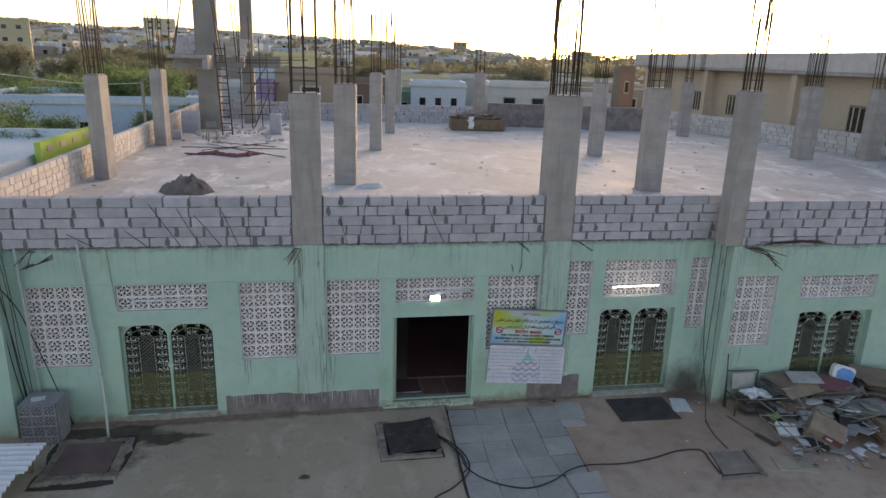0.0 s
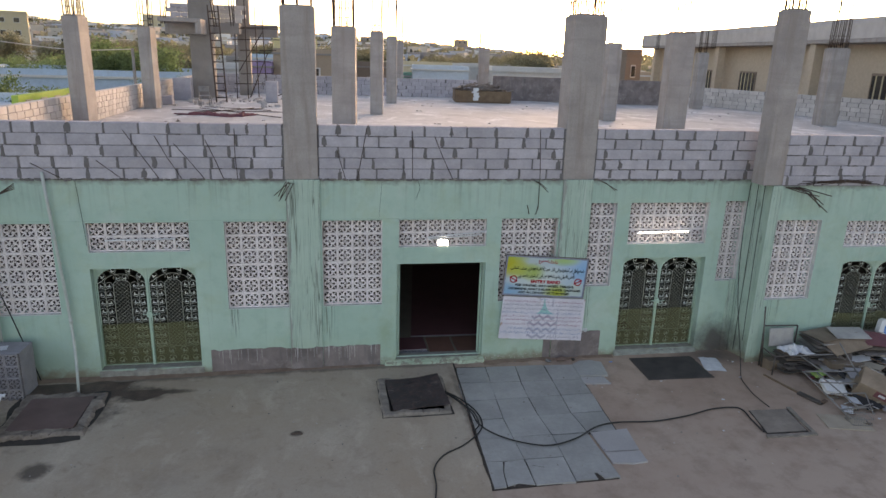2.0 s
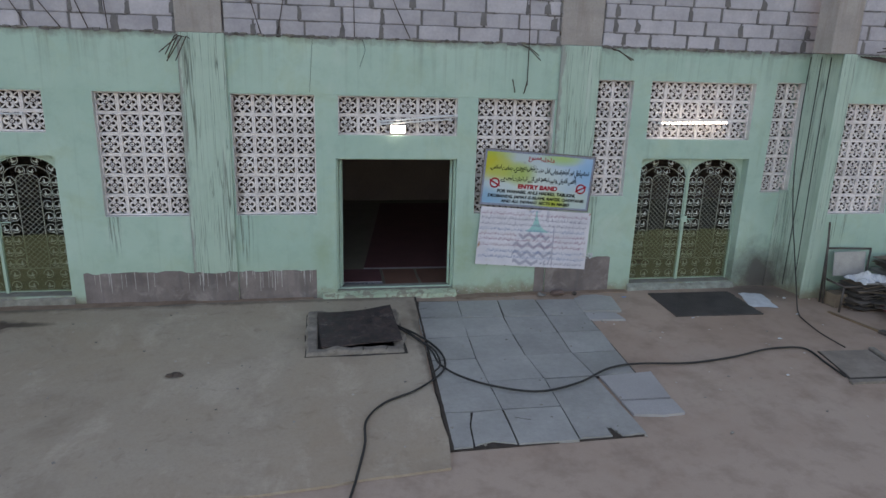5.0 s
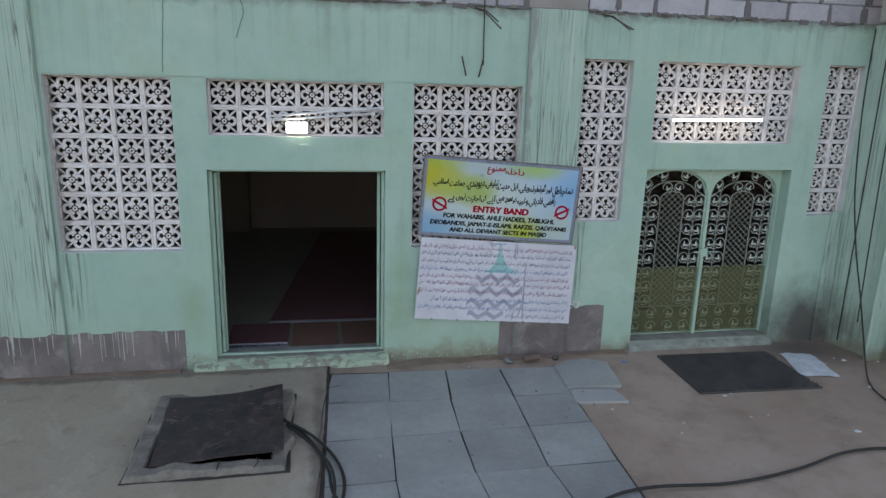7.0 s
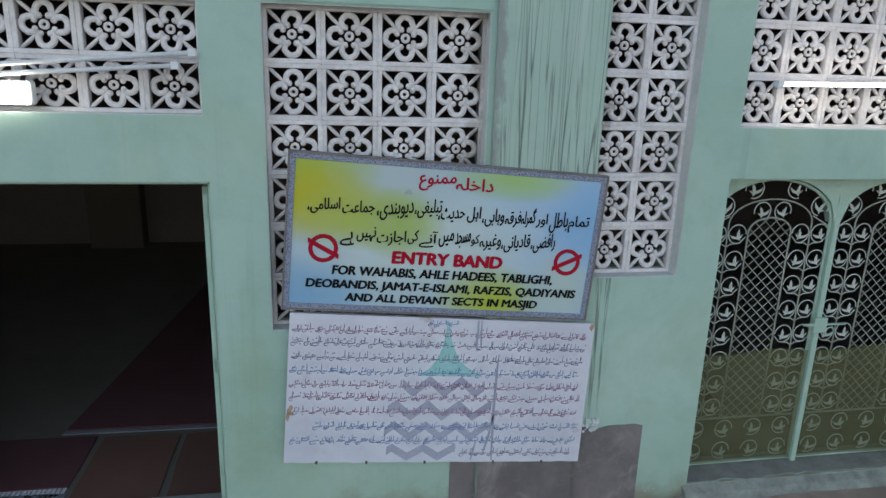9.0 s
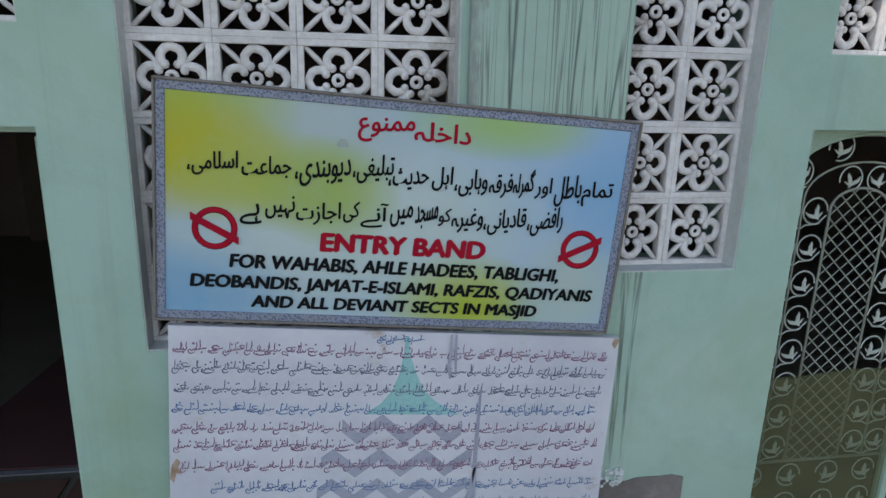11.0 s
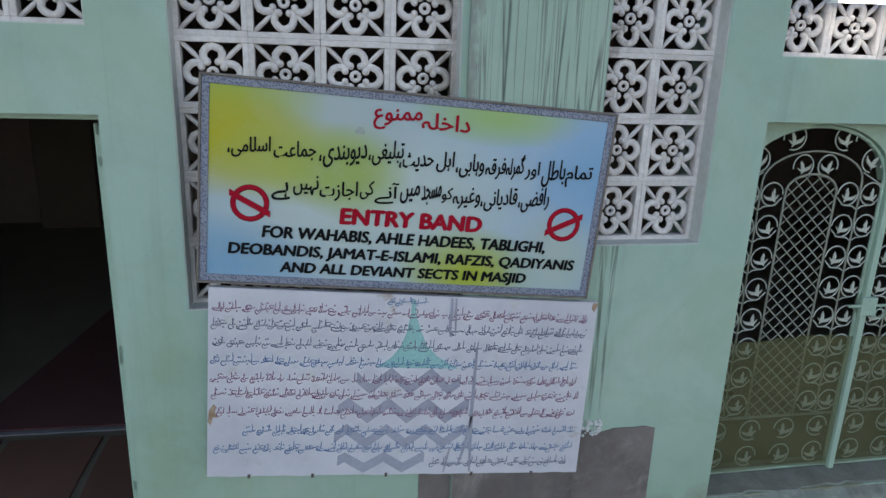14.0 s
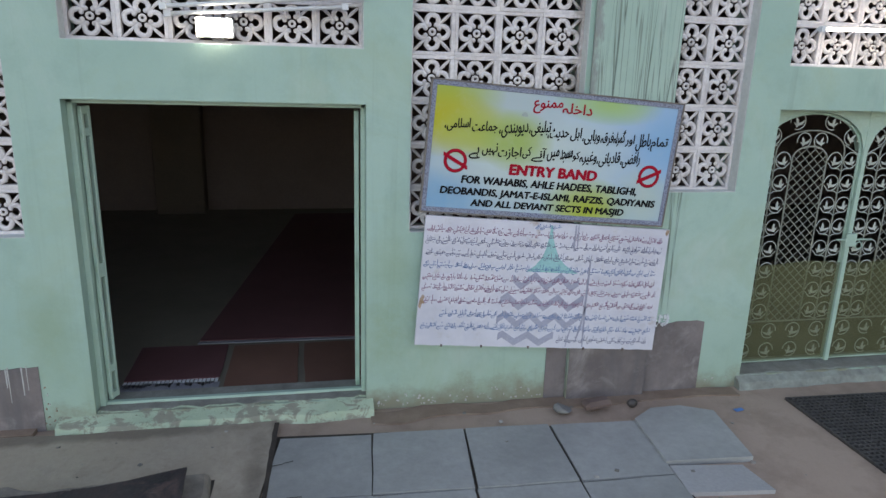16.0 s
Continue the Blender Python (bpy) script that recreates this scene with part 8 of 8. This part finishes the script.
part("roof_parapet", f, BLOCK_PALE, t)
for x in (2.2, 12.3, 22.0, 31.0):
    f = Form()
    f.box(x, x + 0.5, -0.85, -0.4, 0.0, 7.5, 0.01)
    part("porch_column", f, HOUSE["buff"], t)
for x, w, z0, z1 in WINDOWS:
    f = Form()
    f.box(x - 0.1, x + w + 0.1, -0.05, 0.02, z0 - 0.1, z1 + 0.1, 0.01)
    win = part("window", f, HOUSE["brown"], t)
    f = Form()
    f.box(x, x + w, -0.07, -0.04, z0, z1)
    part("pane", f, GLASS, win)
    for i in range(4):
        f = Form()
        f.box(x + w * (i + 0.6) / 4.2, x + w * (i + 0.6) / 4.2 + 0.06, -0.10, -0.07, z0, z1)
        part("window_bar", f, HOUSE["cream"], win)
for x in (3.0, 12.0, 24.0):
    for i in range(6):
        f = Form()
        f.tube([(x + 0.12 * i, -1.0, 7.4), (x + 0.12 * i + R(-0.1, 0.1), -1.0, 9.6 + R(-0.4, 0.2))], 0.016, 5)
        part("rebar", f, STEEL, t)

# larger houses on the slope
rnd = random.Random(21)


def far(az, r):
    return -2.2 + r * math.sin(radians(az)), -14.0 + r * math.cos(radians(az))


x, y = far(-22.4, 210)
house(x, y, 11.0, 10.0, 2.0, 14.0, 20, "cream", "three-storey cream apartment house on the slope", 3, 3, "cream")
x, y = far(-12.4, 420)
house(x, y, 16.0, 12.0, 4.0, 23.5, 10, "cream", "cream apartment house on the skyline", 4, 3, "cream")
x, y = far(10.9, 520)
house(x, y, 9.0, 9.0, 2.0, 19.0, 0, "tan", "tall block on the skyline", 4, 2, "tan")
x, y = far(20.8, 420)
house(x, y, 10.0, 9.0, 0.0, 13.5, 0, "tan", "hazy block on the skyline", 3, 2, "tan")
for i in range(46):
    az, r = R(-27, 24), R(75, 210)
    if -25 < az < -10 and r < 110:
        continue
    x, y = far(az, r)
    z = land(x, y)
    w = R(6, 11)
    top = z + R(3.2, 6.5)
    top = min(top, 7.84 + r * math.tan(radians(-0.4 - 90.0 / r)))
    if top < z + 2.4:
        continue
    house(x, y, w, R(6, 9), z - 1.0, top, R(-25, 25), rnd.choice(("white", "white", "cream", "grey", "tan", "sky", "mint", "brown", "blue")), "flat-roofed town house among trees", 1, 2, rnd.choice(("white", "grey", "cream")))

f = Form()
for i in range(900):
    az = R(-27, 16) if i % 3 else R(-27, -4)
    r = R(260, 540)
    x, y = far(az, r)
    z = land(x, y)
    w, d, h = R(3.5, 8), R(3.5, 7), R(3.0, 5.5)
    at = pose(x, y, z - 1.0, 0, 0, R(-40, 40))
    f.box(-w / 2, w / 2, -d / 2, d / 2, 0, h, at=at)
    for k in range(int(R(1, 4))):
        u = R(-w / 2 + 0.8, w / 2 - 0.8)
        f.box(u - 0.6, u + 0.6, -d / 2 - 0.1, -d / 2, h - 2.6, h - 1.2, m=1, at=at)


def town():
    t = Tree("far_town_walls")
    isl = t.n("ShaderNodeNewGeometry").outputs["Random Per Island"]
    c = t.n("ShaderNodeValToRGB", {"Fac": isl})
    e = c.color_ramp.elements
    e[0].color, e[1].color = (0.30, 0.27, 0.26, 1), (0.66, 0.65, 0.66, 1)
    for p, col in ((0.25, (0.52, 0.48, 0.42, 1)), (0.5, (0.42, 0.46, 0.54, 1)), (0.7, (0.60, 0.52, 0.44, 1)), (0.85, (0.7, 0.7, 0.7, 1))):
        k = e.new(p)
        k.color = col
    c.color_ramp.interpolation = "CONSTANT"
    return t.done(c.outputs[0], 0.9)


tagged(part("far_town", f, [town(), GLASS]), "hazy hillside crowded with pale houses", "town", kind="stuff")


# ---- trees ----
def tree(name, label, h, spread, leaves, material, seed):
    """A trunk with forking limbs and a crown of many small leaf clumps."""
    g = random.Random(seed)
    t = thing(name, label, "tree", group="trees beyond the wall")
    f = Form()
    tips = []

    def limb(p, way, l, r, depth):
        q = p + way * l
        mid = (p + q) / 2 + Vector((g.uniform(-1, 1), g.uniform(-1, 1), 0)) * l * 0.08
        f.tube([p, mid, q], [r, r * 0.8, r * 0.6], 6 if depth < 2 else 4)
        if depth == 3:
            tips.append(q)
            return
        for _ in range(3 if depth else 4):
            a = g.uniform(0, 2 * math.pi)
            out = Vector((math.cos(a), math.sin(a), g.uniform(0.25, 1.0))).normalized()
            limb(q, (way * 0.45 + out).normalized(), l * g.uniform(0.55, 0.8), r * 0.55, depth + 1)
            if depth:
                tips.append(q)

    limb(Vector((0, 0, -0.3)), Vector((0, 0, 1)), h * 0.3, 0.05 * h ** 0.8, 0)
    part("trunk", f, BARK, t)
    f = Form()
    top = max(q.z for q in tips)
    s = h / top
    for i in range(leaves):
        q = g.choice(tips)
        c = Vector((q.x * spread, q.y * spread, q.z * s * 0.92)) + Vector((g.gauss(0, 1), g.gauss(0, 1), g.gauss(0, 0.8))) * h * 0.055
        c.z = max(c.z, h * 0.12)
        a, b = Vector((g.gauss(0, 1), g.gauss(0, 1), g.gauss(0, 1))).normalized(), Vector((g.gauss(0, 1), g.gauss(0, 1), g.gauss(0, 1))).normalized()
        z = g.uniform(0.5, 1.2) * 0.017 * h + 0.02
        f.face([c - a * z, c - b * z * 0.5, c + a * z, c + b * z * 0.5])
    part("crown", f, material, t)
    return t


broad = tree("tree", "broad leafy green tree beyond the parapet", 7.0, 1.35, 11000, LEAVES, 3)
dusty = tree("tree", "dusty olive tree in the middle distance", 6.0, 1.2, 6500, LEAVES_DRY, 5)
bush = tree("bush", "rounded green thorn bush beyond the parapet", 4.0, 1.6, 9000, LEAVES, 8)
spots_a = [(-14.4, 52, 0.98), (-17.2, 58, 0.84), (-13.0, 64, 0.90), (-20.5, 62, 0.80), (-23.0, 56, 0.78), (-11.2, 58, 0.56), (-25.5, 60, 0.80), (-15.5, 72, 0.93), (-19.0, 80, 0.76), (-22, 85, 0.76), (-12.3, 46, 0.66)]
for i, (az, r, s) in enumerate(spots_a):
    x, y = far(az, r)
    m = pose(x, y, 0, 0, 0, 57 * i) @ Matrix.Scale(s, 4)
    if i:
        copy_thing(broad, m)
    else:
        broad.matrix_world = m
spots_b = [(-22.3, 34, 1.05), (-20.5, 38, 1.0), (-23.8, 37, 1.15), (-18.6, 41, 0.85), (-25.0, 40, 1.0), (-21.6, 43, 1.15), (-16.6, 52, 1.0), (-13.4, 55, 1.0)]
for i, (az, r, s) in enumerate(spots_b):
    x, y = far(az, r)
    m = pose(x, y, 0, 0, 0, 83 * i) @ Matrix.Scale(s, 4)
    if i:
        copy_thing(bush, m)
    else:
        bush.matrix_world = m
first = True
for i in range(60):
    az, r = R(-26, 24), R(85, 200)
    if -9.5 < az < -4 and r < 100:
        continue
    x, y = far(az, r)
    s = min(R(0.9, 1.5), (7.84 - land(x, y) + r * math.tan(radians(0.15))) / 6.0)
    if s < 0.4:
        continue
    m = pose(x, y, land(x, y), 0, 0, R(0, 360)) @ Matrix.Scale(s, 4)
    if first:
        dusty.matrix_world, first = m, False
    else:
        copy_thing(dusty, m)
f = Form()
for i in range(16000):
    az, r = R(-30, 40), R(210, 560)
    x, y = far(az, r)
    k = noise.noise(Vector((x * 0.02, y * 0.02, 7.0)))
    if k < -0.05:
        continue
    z = land(x, y)
    a, b = Vector((R(-1, 1), R(-1, 1), R(-1, 1))).normalized(), Vector((R(-1, 1), R(-1, 1), R(-1, 1))).normalized()
    s = R(0.7, 1.9)
    c = Vector((x, y, z + R(0, 3.6)))
    f.face([c - a * s, c - b * s * 0.7, c + a * s, c + b * s * 0.7])
tagged(part("far_woods", f, LEAVES_DRY), "hazy scrub and trees on the far hills", "woods", kind="stuff")

# a wire line over the side wall, with its pole
f = Form()
f.tube([(-11.2, 22.0, 0.0), (-11.2, 22.0, 6.25)], 0.07, 6)
tagged(part("pole", f, CONCRETE_DARK), "thin grey pole beside the roof", "pole")
cable("overhead_wire", "pale twisted overhead wires crossing beyond the wall", [(-30.0, 24.0, 7.6), (-18.0, 22.8, 6.45), (-14.0, 22.2, 6.1), (-11.2, 22.0, 6.2)], 0.02, 5, BLOCK_PALE)
